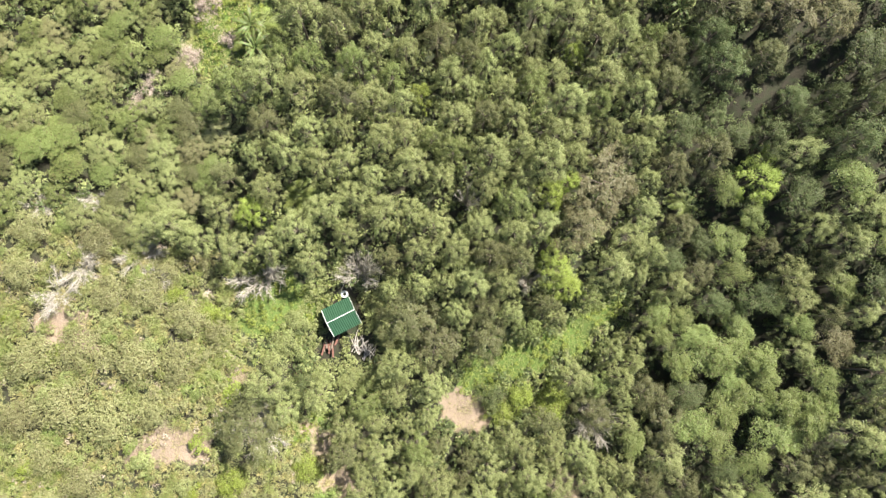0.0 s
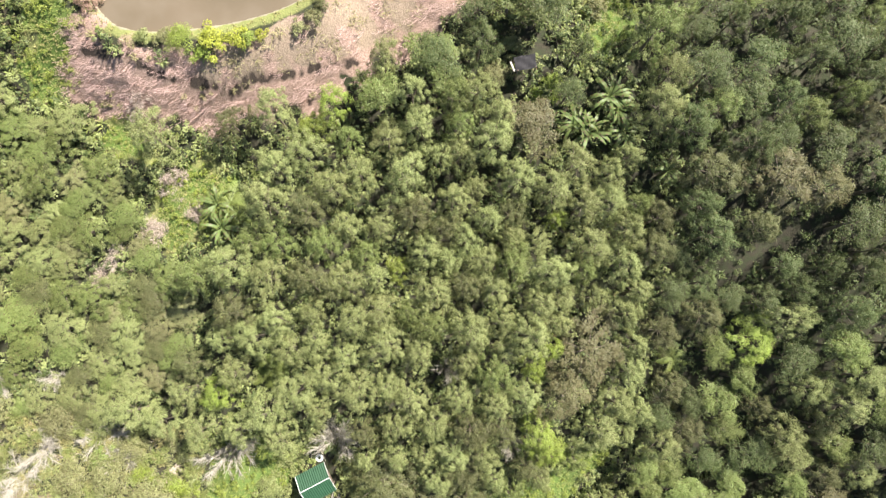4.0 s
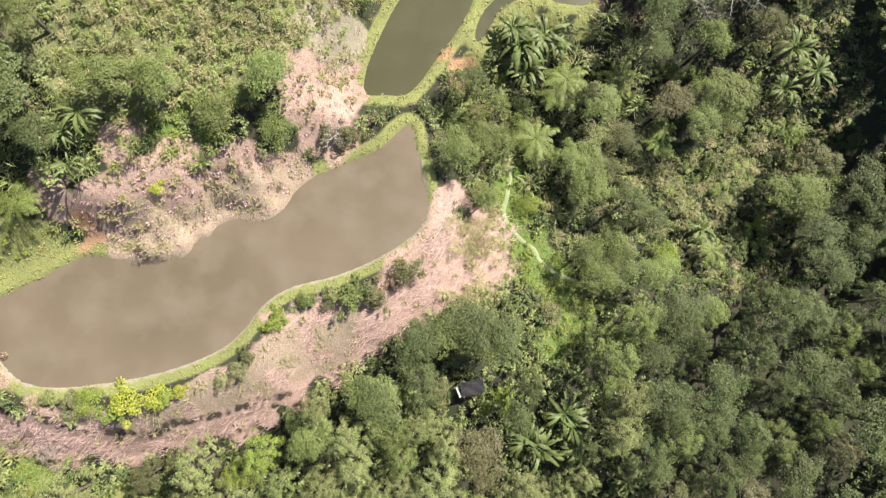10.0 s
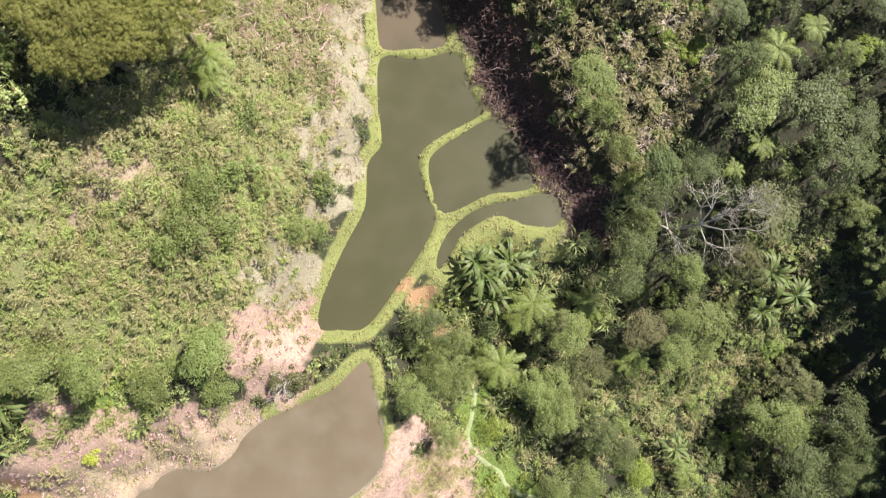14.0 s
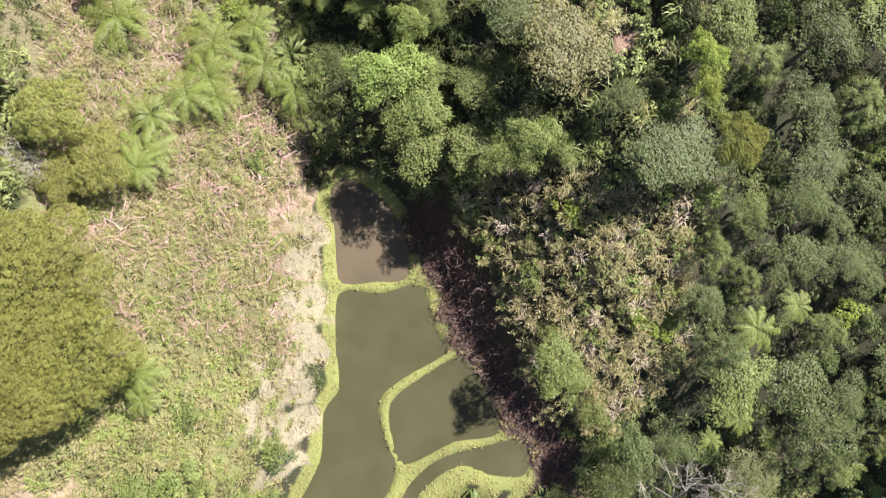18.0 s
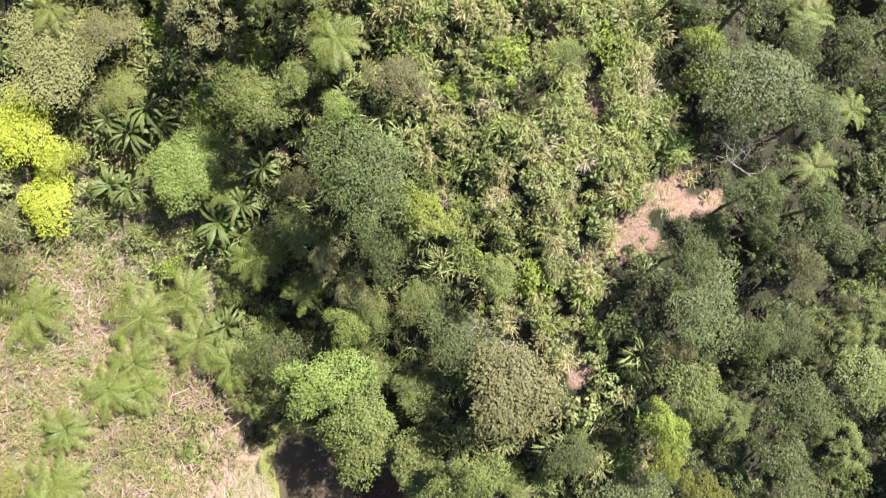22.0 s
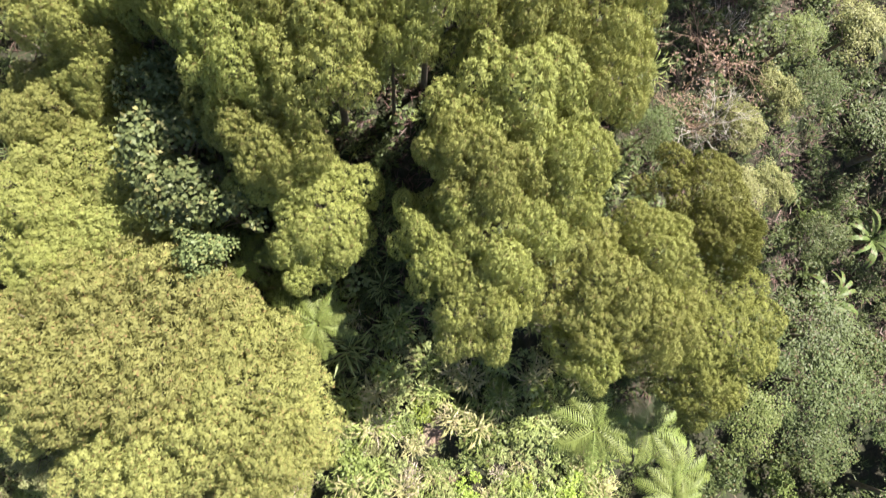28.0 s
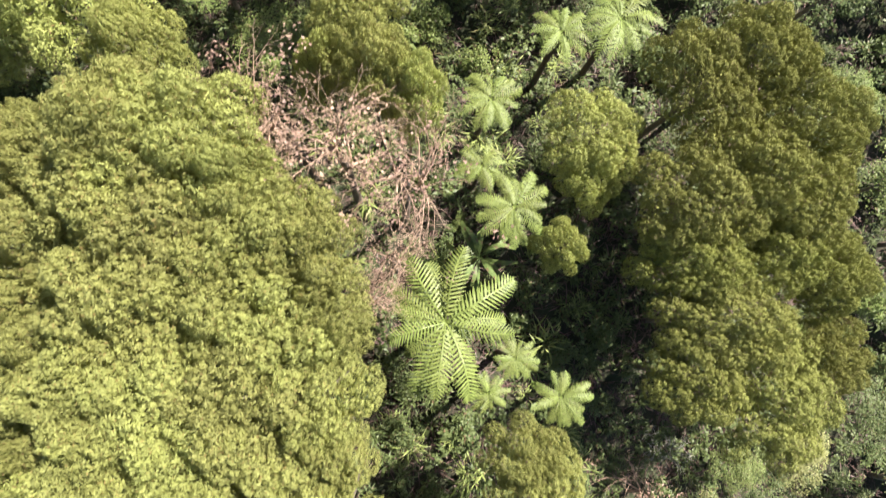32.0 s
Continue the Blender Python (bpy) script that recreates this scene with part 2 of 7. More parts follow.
def ground_z(x, y):
    x, y = np.atleast_1d(np.asarray(x, float)), np.atleast_1d(np.asarray(y, float))
    z = np.einsum("ni,nj,ij->n", spline(LAND_Y, y), spline(LAND_X, x), np.array(LAND_Z, float))
    z += 0.25 * np.sin(x * 0.9 + 1.3 * np.sin(y * 0.5)) * np.sin(y * 0.8 + np.sin(x * 0.37))
    for sx, sy, rise in SWELLS:
        z += rise * np.exp(-((x - sx) ** 2 + (y - sy) ** 2) / (2 * SWELL_SPREAD ** 2))
    near = np.nonzero((x > -28) & (x < 26) & (y > 27) & (y < 88))[0]
    if len(near):
        d = np.array([to_outline(x[near], y[near], poly) for poly, _ in PONDS])
        k = d.argmin(0)
        d, level = d.min(0), np.array([lv for _, lv in PONDS])[k]
        rim = level + 0.2 - 0.6 * smooth((0.2 - d) / 0.5)
        z[near] = np.where(d < 0.5, rim, rim + (z[near] - rim) * smooth((d - 0.5) / (3.2 + 2.6 * smooth((43 - y[near]) / 6))))
    for bx, by, br, bh in BLUFFS:
        z += bh * (0.8 + 0.2 * np.sin(x * 4.3 + 2 * np.sin(y * 3.1)) * np.sin(y * 5.1 + x)) * smooth((br - np.hypot(x - bx, y - by) * (1 + 0.15 * np.sin(3 * np.arctan2(y - by, x - bx)))) / 0.7)
    return z


# ---- ground covers: x, y, radius ----
PATCHES = {}
PATCHES.setdefault("turf", []).extend([
    (-24.8, 31.6, 1.6), (-23.4, 32.7, 1.3), (-24.0, 33.7, 1.2), (-23.9, 35.5, 1.4), (-22.1, 34.6, 0.9),
    (-16.4, 21.6, 1.4), (-15.9, 22.8, 1.5), (-14.9, 22.2, 1.3), (-14.1, 24.4, 1.3), (-13.0, 24.6, 1.0), (-19.5, 27.4, 1.0), (-20.7, 28.0, 0.9),
    (13.1, 48.4, 1.2), (13.7, 46.3, 1.2), (14.8, 44.3, 1.2), (15.7, 42.3, 1.2), (17.3, 40.6, 1.2), (17.9, 38.2, 1.2), (16.2, 38.2, 1.2),
    (5.4, -5.2, 1.3), (7.6, -4.1, 1.3), (10.4, -3.3, 1.3), (13.0, -1.8, 1.3), (15.9, -0.4, 1.3), (18.4, 1.4, 1.3),
    (-12.1, 2.9, 2.2), (-9.9, 1.7, 1.6), (18.0, 1.4, 1.4), (15.7, -0.6, 1.8), (12.3, -2.3, 1.8), (9.0, -3.5, 2.0),
    (6.2, -4.6, 2.0), (-16.6, -3.4, 1.8), (-16.1, 24.4, 1.6), (-31.1, -12.3, 2.0), (-9.6, -9.2, 1.5), (-13.5, 1.0, 1.8),
    (13.3, 44.4, 1.3), (14.5, 42.4, 1.5), (17.0, 40.3, 1.6), (12.6, 47.6, 0.9), (16.0, 41.5, 1.7), (16.9, 38.2, 1.3),
    (16.3, 36.5, 1.3), (12.2, 45.5, 0.8), (12.9, 49.1, 0.9), (12.5, 47.2, 1.1), (12.7, 45.6, 1.2), (13.6, 43.9, 1.4),
    (15.0, 42.7, 1.4), (16.5, 41.7, 1.2), (13.7, 41.9, 1.2), (-9.0, 49.6, 0.9), (-7.1, 49.4, 0.7), (-10.0, 49.8, 0.6),
])
PATCHES.setdefault("soil", []).extend([
    (-27.5, -0.1, 1.8), (-26.3, -1.2, 1.0), (-20.7, -9.5, 1.6), (-22.1, -10.3, 1.3), (-18.9, -9.3, 1.0), (-15.5, -3.9, 0.8), (-9.4, -9.3, 1.0), (-8.0, -10.8, 0.9), (3.9, -7.8, 1.6), (5.9, -9.0, 1.2),
    (-12.4, 31.8, 0.7), (-11.0, 31.9, 0.7), (-9.5, 32.4, 0.7), (-7.7, 32.9, 0.7), (-6.2, 33.4, 0.7), (-4.3, 34.1, 0.7), (-2.4, 35.2, 0.7), (-0.2, 35.4, 0.7), (1.4, 37.4, 0.7),
    (3.9, -8.3, 0.9), (5.5, -8.9, 0.9), (-21.0, -9.8, 0.9), (-19.3, -9.5, 0.9), (-27.4, -0.1, 0.9), (-29.6, 0.5, 0.9), (-8.7, -10.6, 0.9),
    (5.0, -8.4, 1.8), (-22.8, -10.3, 1.1), (-21.1, -9.5, 1.2), (-19.0, -10.5, 1.1), (-18.1, -9.1, 0.7), (-27.6, 0.0, 0.8),
    (-7.2, -14.3, 1.5), (-15.4, -4.6, 0.7), (-9.2, -9.9, 0.9), (15.6, -17.0, 2.1), (-10.7, 32.3, 1.0), (-7.4, 33.7, 1.2),
    (-5.2, 34.5, 1.2), (-2.8, 36.3, 1.6), (0.4, 37.5, 1.4), (-10.1, 43.6, 2.2), (-11.9, 42.8, 1.5), (-4.7, 46.5, 1.6),
    (-6.1, 46.3, 1.1), (-4.1, 45.5, 0.7), (-8.0, 61.5, 1.4), (-9.4, 59.8, 0.8), (-6.3, 62.0, 0.8), (-5.9, 73.3, 0.4),
    (-7.5, 79.5, 0.8), (2.8, 77.2, 1.4), (3.3, 73.8, 1.2), (-6.1, 74.6, 0.9), (2.8, 79.6, 0.9), (-5.6, 87.7, 1.0),
])
PATCHES.setdefault("soil", []).extend([
    (-6.1, 85.7, 1.1), (18.5, 101.9, 0.5), (18.5, 100.5, 0.4), (18.4, 102.3, 0.4), (18.6, 101.0, 0.4), (17.0, 106.5, 0.5),
])
PATCHES.setdefault("dry", []).extend([
    (-21.0, 33.7, 1.5), (-21.6, 31.6, 2.0), (-18.4, 30.6, 2.1), (-14.0, 30.7, 2.3), (-10.2, 31.6, 2.1), (-6.2, 33.0, 2.1),
    (-2.9, 34.3, 1.8), (-2.1, 36.5, 2.4), (1.2, 37.9, 2.5), (4.5, 39.4, 2.1), (6.9, 41.6, 2.5), (9.5, 43.1, 1.7),
    (-4.6, 32.4, 1.2), (-15.7, 45.4, 1.4), (-13.9, 44.7, 1.6), (-11.7, 45.0, 1.6), (-10.2, 46.3, 2.1), (-8.3, 46.8, 1.8),
    (-6.0, 47.4, 1.6), (-3.7, 47.7, 1.5), (-11.6, 46.7, 1.7), (-8.7, 48.2, 1.2), (-12.0, 48.8, 1.3), (-0.4, 52.4, 2.2),
    (-0.1, 53.8, 1.9), (-0.1, 50.9, 1.9), (5.2, 41.8, 1.5), (7.7, 41.8, 2.4), (10.6, 42.5, 2.1), (11.1, 45.0, 1.6),
])
PATCHES.setdefault("dry", []).extend([
    (9.7, 44.0, 1.6), (1.8, 38.1, 2.4), (-0.2, 36.6, 2.3), (-3.2, 34.6, 2.3), (-6.8, 32.2, 2.0), (-10.6, 31.4, 2.0),
    (-13.7, 31.1, 1.6), (-17.5, 30.7, 2.3), (-20.7, 31.5, 1.9), (4.5, 39.4, 2.0), (7.5, 44.6, 1.5), (8.3, 46.7, 1.2),
    (-0.2, 52.8, 2.5), (0.6, 55.1, 1.3),
])
PATCHES.setdefault("lawn", []).extend([
    (13.6, 59.9, 1.1), (15.5, 59.2, 1.1), (17.4, 59.3, 1.1), (12.1, 59.3, 1.1), (10.8, 57.7, 1.1), (9.8, 56.0, 1.1),
    (-24.5, 32.6, 2.0), (-16.0, 22.4, 2.6), (-14.2, 24.9, 1.7), (-19.4, 27.8, 1.7), (16.6, 39.4, 2.2), (-19.2, 42.1, 2.2),
    (-17.6, 42.8, 1.4), (-19.7, 28.3, 1.6), (-9.5, 58.0, 1.7), (-4.3, 64.3, 1.4), (-7.9, 58.6, 1.4),
])
PATCHES.setdefault("clay", []).extend([
    (-15.1, 43.3, 0.7), (-14.9, 44.2, 0.5), (8.2, 55.8, 0.7), (8.3, 55.6, 1.0), (10.1, 53.5, 0.5),
])
PATCHES.setdefault("ash", []).extend([
    (0.6, 57.0, 1.6), (2.5, 65.6, 1.1), (3.2, 67.7, 0.9), (3.8, 70.2, 1.1), (2.3, 64.0, 1.1), (1.2, 57.5, 1.1),
    (3.7, 76.4, 1.1), (3.7, 74.1, 1.0), (3.6, 71.4, 1.3), (3.7, 68.9, 1.3), (2.9, 66.3, 1.6), (3.5, 63.9, 1.3),
    (2.6, 61.4, 1.0), (0.8, 57.0, 1.5), (-0.2, 56.0, 1.3),
])
# dark earth of the steep bank, its shade painted in with it
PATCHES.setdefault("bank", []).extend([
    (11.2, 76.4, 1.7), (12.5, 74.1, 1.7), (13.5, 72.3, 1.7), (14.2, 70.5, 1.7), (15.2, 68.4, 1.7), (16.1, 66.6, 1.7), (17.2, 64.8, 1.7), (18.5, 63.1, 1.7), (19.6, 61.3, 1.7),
    # eroded crack on the low bank, its overhang's shade drawn as a dark line
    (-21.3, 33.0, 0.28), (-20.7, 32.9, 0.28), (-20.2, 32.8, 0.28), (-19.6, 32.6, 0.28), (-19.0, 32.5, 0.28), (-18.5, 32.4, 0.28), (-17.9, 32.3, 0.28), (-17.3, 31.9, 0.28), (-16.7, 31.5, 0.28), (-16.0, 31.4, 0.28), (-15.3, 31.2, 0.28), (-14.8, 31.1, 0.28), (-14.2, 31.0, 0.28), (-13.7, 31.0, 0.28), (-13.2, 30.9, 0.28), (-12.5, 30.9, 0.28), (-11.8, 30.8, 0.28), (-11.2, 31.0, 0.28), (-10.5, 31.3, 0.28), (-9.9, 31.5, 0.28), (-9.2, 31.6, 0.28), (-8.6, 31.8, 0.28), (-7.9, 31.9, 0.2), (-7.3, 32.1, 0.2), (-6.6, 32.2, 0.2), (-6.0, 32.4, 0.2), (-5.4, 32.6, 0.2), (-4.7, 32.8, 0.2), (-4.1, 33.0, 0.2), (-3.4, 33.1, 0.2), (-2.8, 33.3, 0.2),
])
PATCHES.setdefault("pink", []).extend([
    (23.9, 92.5, 1.0), (25.1, 91.8, 1.0), (24.7, 93.5, 0.7), (22.8, 91.4, 0.8), (21.9, 90.9, 0.6), (21.0, 89.8, 0.6),
    (23.3, 90.3, 0.7), (25.8, 92.1, 0.6), (20.4, 84.0, 0.5), (22.2, 89.4, 0.5),
])
PATCHES.setdefault("pink", []).extend([
    (17.1, 106.4, 0.35), (17.6, 104.8, 0.35), (18.0, 103.5, 0.35), (18.4, 102.2, 0.35), (18.6, 100.7, 0.35), (18.6, 99.2, 0.35), (19.5, 98.2, 0.35), (20.6, 97.2, 0.35), (20.1, 97.7, 0.35), (20.6, 96.1, 0.35), (21.1, 94.0, 0.35),
])
PATCHES.setdefault("meadow", []).extend([
    (-8.2, 60.4, 3.4), (-3.1, 63.2, 4.4), (-0.8, 69.3, 4.0), (-3.3, 57.2, 4.5), (0.1, 74.5, 3.3), (-5.9, 59.7, 6.1),
    (-10.5, 55.1, 6.2), (-1.8, 57.2, 3.9), (-5.9, 77.2, 3.3), (-1.2, 75.8, 3.6), (0.3, 71.2, 4.6), (-5.0, 72.0, 3.2),
    (-7.2, 83.0, 2.9), (-3.5, 81.8, 2.4),
])
PATCHES.setdefault("litter", []).extend([
    (-6.3, 92.7, 2.0), (-3.0, 94.6, 2.0), (-5.8, 89.1, 2.0), (-2.6, 90.8, 2.0), (-0.2, 92.1, 2.0), (-5.4, 86.0, 2.0), (-2.8, 87.1, 2.0), (0.6, 88.3, 2.0), (2.0, 94.7, 2.0),
    (-7.2, 83.0, 3.2), (-3.5, 81.8, 2.7), (-8.7, 85.9, 3.2), (-5.6, 85.9, 2.7), (-7.3, 88.8, 2.7), (-2.4, 83.6, 2.8),
    (-8.7, 89.8, 2.7), (-5.9, 89.7, 3.5), (-4.3, 86.2, 3.5), (-2.0, 88.6, 3.0), (-6.2, 94.1, 3.2), (-3.5, 92.2, 2.7),
])


# ---- ground, water ----
def quad_mesh(name, quads, mat):
    """A mesh of loose quads, given as an array (n, 4, 3)."""
    q = np.ascontiguousarray(quads, np.float32)
    n, me = len(q), bpy.data.meshes.new(name)
    me.vertices.add(4 * n), me.loops.add(4 * n), me.polygons.add(n)
    me.vertices.foreach_set("co", q.ravel())
    me.loops.foreach_set("vertex_index", np.arange(4 * n, dtype=np.int32))
    me.polygons.foreach_set("loop_start", np.arange(0, 4 * n, 4, dtype=np.int32))
    me.update(calc_edges=True)
    me.materials.append(mat)
    return me


def mesh_of(name, verts, faces, mat, flat=False):
    me = bpy.data.meshes.new(name)
    me.from_pydata([tuple(v) for v in verts], [], [tuple(f) for f in faces])
    me.materials.append(mat)
    if not flat:
        me.polygons.foreach_set("use_smooth", [True] * len(me.polygons))
    me.update()
    return me


def cover(kind, x, y):
    """How much of a ground cover lies at a place, from 0 to 1."""
    best = np.zeros(np.shape(x))
    wob = 0.35 * np.sin(x * 2.1 + np.cos(y * 1.7) * 2) + 0.3 * np.sin(y * 2.6 + np.sin(x * 1.3) * 2)
    for px, py, r in PATCHES.get(kind, ()):
        best = np.maximum(best, smooth((r - np.hypot(x - px, y - py) + wob * min(1, r)) / (0.5 * r + 0.3) + 0.5))
    return best


def pond_distance(x, y):
    return np.min([to_outline(x, y, poly) for poly, _ in PONDS], axis=0)


def eroded(x, y):
    """1 on the crumbling shore below the eroded banks, where no grass edge grows."""
    best = np.zeros(np.shape(x))
    for bx, by, br, _ in BLUFFS:
        best = np.maximum(best, smooth((br + 1.9 - np.hypot(x - bx, y - by)) / 0.8))
    return best


def ground_sheet():
    far = 45 * 1.35 ** np.arange(1, 14)
    xs = np.concatenate([-45 - far[::-1], np.arange(-45, -24, 0.5), np.arange(-24, 21, 0.3), np.arange(21, 55.1, 0.5), 55 + far])
    ys = np.concatenate([-35 - far[::-1], np.arange(-35, 30, 0.5), np.arange(30, 84, 0.3), np.arange(84, 165.1, 0.5), 165 + far])
    gx, gy = [g.ravel() for g in np.meshgrid(xs, ys)]
    gz = ground_z(gx, gy)
    w, h = len(xs), len(ys)
    i = (np.arange(h - 1)[:, None] * w + np.arange(w - 1)).ravel()
    loops = np.stack([i, i + 1, i + w + 1, i + w], 1).astype(np.int32)
    me = bpy.data.meshes.new("ground")
    me.vertices.add(len(gx)), me.loops.add(loops.size), me.polygons.add(len(loops))
    me.vertices.foreach_set("co", np.stack([gx, gy, gz], 1).astype(np.float32).ravel())
    me.loops.foreach_set("vertex_index", loops.ravel())
    me.polygons.foreach_set("loop_start", np.arange(0, loops.size, 4, dtype=np.int32))
    me.polygons.foreach_set("use_smooth", np.ones(len(loops), bool))
    me.update(calc_edges=True)
    d = pond_distance(gx, gy)
    for kind, values in (
            ("lawn", np.maximum(cover("lawn", gx, gy), smooth((1.1 - d) / 0.6) * (1 - eroded(gx, gy)))), ("turf", cover("turf", gx, gy)), ("ash", np.maximum(cover("ash", gx, gy), smooth((0.24 - d) / 0.16) * (gy < 53) * (gy < 47 + 0.5 * gx))),
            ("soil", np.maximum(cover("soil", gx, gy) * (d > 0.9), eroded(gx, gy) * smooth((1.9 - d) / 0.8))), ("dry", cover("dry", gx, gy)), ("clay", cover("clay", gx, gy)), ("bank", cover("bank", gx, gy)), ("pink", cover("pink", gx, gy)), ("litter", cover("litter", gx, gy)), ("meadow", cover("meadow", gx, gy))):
        at = me.attributes.new(kind, "FLOAT", "POINT")
        at.data.foreach_set("value", values.astype(np.float32))
    m, t, p = material("earth_and_grass")
    fine, mid, big = noise_at(t, 9, 8), noise_at(t, 1.6, 5), noise_at(t, 0.28, 4)
    # bare earth kept near black, deepening the shade in gaps between plants
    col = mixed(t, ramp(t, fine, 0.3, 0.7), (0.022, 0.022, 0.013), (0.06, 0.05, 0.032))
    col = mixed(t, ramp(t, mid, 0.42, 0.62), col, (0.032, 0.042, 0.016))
    # bank: dark brown soil with the slope's shade put into the colour
    for kind, a, b in (("meadow", (0.125, 0.14, 0.052), (0.24, 0.238, 0.108)), ("lawn", (0.155, 0.178, 0.055), (0.28, 0.29, 0.1)), ("turf", (0.075, 0.125, 0.022), (0.16, 0.23, 0.048)), ("dry", (0.29, 0.19, 0.148), (0.52, 0.37, 0.3)),
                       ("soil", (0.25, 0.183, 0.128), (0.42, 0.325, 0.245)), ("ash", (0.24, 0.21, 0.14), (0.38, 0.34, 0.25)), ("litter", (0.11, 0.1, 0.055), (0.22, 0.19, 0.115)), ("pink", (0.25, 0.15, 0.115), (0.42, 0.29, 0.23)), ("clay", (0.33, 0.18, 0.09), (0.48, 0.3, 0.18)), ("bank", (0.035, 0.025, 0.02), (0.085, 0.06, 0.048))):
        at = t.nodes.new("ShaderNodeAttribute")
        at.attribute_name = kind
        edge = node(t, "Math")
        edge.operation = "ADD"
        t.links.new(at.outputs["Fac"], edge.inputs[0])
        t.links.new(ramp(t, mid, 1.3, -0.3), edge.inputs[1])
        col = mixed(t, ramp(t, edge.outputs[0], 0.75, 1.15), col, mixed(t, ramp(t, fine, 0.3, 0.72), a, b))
    col = mixed(t, ramp(t, big, 0.4, 0.75), col, mixed(t, 0.35, col, (0.05, 0.045, 0.026)))
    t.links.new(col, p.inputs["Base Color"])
    p.inputs["Roughness"].default_value = 0.95
    bumped(t, p, fine, 0.8, 0.06)
    me.materials.append(m)
    tagged(new("ground", me), "rough grassy valley ground with bare tan soil patches", "ground", kind="structure")


ground_sheet()


def water_material(name, a, b, c):
    m, t, p = material(name)
    n1, n2 = noise_at(t, 0.11, 2), noise_at(t, 0.45, 6)
    col = mixed(t, ramp(t, n1, 0.35, 0.65), a, b)
    col = mixed(t, ramp(t, n2, 0.42, 0.8), col, c)
    t.links.new(col, p.inputs["Base Color"])
    p.inputs["Roughness"].default_value = 0.3
    p.inputs["Specular IOR Level"].default_value = 0.3
    p.inputs["IOR"].default_value = 1.33
    bumped(t, p, noise_at(t, 5, 2), 0.06, 0.01)
    return m


MUDDY = water_material("muddy_water", (0.125, 0.1, 0.068), (0.158, 0.124, 0.088), (0.178, 0.145, 0.108))
MURKY = water_material("murky_green_water", (0.06, 0.058, 0.031), (0.074, 0.07, 0.038), (0.085, 0.08, 0.047))
MILKY = water_material("brown_shallow_water", (0.105, 0.083, 0.058), (0.13, 0.1, 0.072), (0.08, 0.075, 0.05))
for (poly, level), mat, label in zip(PONDS, (MUDDY, MILKY, MURKY, MURKY, MURKY), (
        "large still pond of muddy brown water", "small pond of shallow brown water", "long narrow pond of murky green water",
        "four-sided pond of murky green water", "slim curved pond of murky green water")):
    mid = poly.mean(0)
    nxt, prv = np.roll(poly, -1, 0), np.roll(poly, 1, 0)
    tangent = nxt - prv
    outward = np.stack([tangent[:, 1], -tangent[:, 0]], 1) / (np.linalg.norm(tangent, axis=1)[:, None] + 1e-9)
    area = np.sum(poly[:, 0] * nxt[:, 1] - nxt[:, 0] * poly[:, 1])
    ring = poly + outward * (0.18 if area > 0 else -0.18)
    me = mesh_of("water", [(x, y, level) for x, y in ring], [range(len(ring))], mat, flat=True)
    tagged(new("water", me), label, "pond", kind="structure")


# ---- plants: leaves, crowns, trunks ----
def unit(v):
    return v / (np.linalg.norm(v, axis=-1, keepdims=True) + 1e-9)


def leaves(rng, at, out, length, width, spread=0.8):
    """Pointed leaves at places, each turned outward and shaken."""
    n = len(at)
    d = unit(out * 0.5 + rng.normal(0, spread, (n, 3)) + (0, 0, 0.05))
    nor = unit(out * 1.1 + rng.normal(0, 0.42, (n, 3)) + (0.12, 0, 0.6))
    d = unit(d - 0.72 * nor * np.sum(d * nor, 1, keepdims=True))
    side = unit(np.cross(d, nor))
    ln, wd = length * rng.uniform(0.6, 1.25, (n, 1)), width * rng.uniform(0.7, 1.2, (n, 1))
    return np.stack([at, at + d * ln * 0.45 + side * wd / 2, at + d * ln, at + d * ln * 0.45 - side * wd / 2], 1)


def puffs(rng, centres, radii, per, length, width, hub, shell=0.5):
    out = []
    for c, r in zip(centres, radii):
        v = unit(rng.normal(0, 1, (per, 3)))
        v[:, 2] = np.where(v[:, 2] < -0.3, -v[:, 2], v[:, 2])
        at = c + v * r * rng.uniform(shell, 1, (per, 1)) * (1, 1, 0.8)
        out.append(leaves(rng, at, unit(v + 0.6 * unit(at - hub)), length, width))
    return np.concatenate(out)


def blades(base, mid, tip, side, w0, w1, w2):
    """Two quads for each bent leaf blade."""
    a, b = base + side * w0 / 2, base - side * w0 / 2
    c, d = mid + side * w1 / 2, mid - side * w1 / 2
    e, f = tip + side * w2 / 2, tip - side * w2 / 2
    return np.concatenate([np.stack([a, c, d, b], 1), np.stack([c, e, f, d], 1)])


def feathery_crown(rng, radius=1.9, height=5.5):
    """A loose dome of many upright plumes of fine narrow leaves, steep at the sides."""
    out, lobe, hub = [], rng.uniform(0, 6.283), np.array((0, 0, height * 0.45))
    for k in range(56):
        u = (k + 0.5) / 56
        az = k * 2.39996 + rng.uniform(-0.4, 0.4)
        r = radius * math.sqrt(u) * rng.uniform(0.8, 1.12) * (1 + 0.2 * math.sin(2 * az + lobe) + 0.14 * math.sin(3 * az + 1.7 * lobe))
        c = np.array((math.cos(az) * r, math.sin(az) * r, height * (0.94 - 0.55 * u ** 1.25 + rng.normal(0, 0.045))))
        v = unit(rng.normal(0, 1, (120, 3)))
        v[:, 2] = np.where(v[:, 2] < -0.4, -v[:, 2], v[:, 2])
        at = c + v * rng.uniform(0.3, 1, (120, 1)) * radius * rng.uniform(0.11, 0.24) * (1, 1, 1.6)
        out.append(leaves(rng, at, unit(v * (1, 1, 0.6) + 0.7 * unit(at - hub)), 0.15, 0.042))
    return np.concatenate(out)


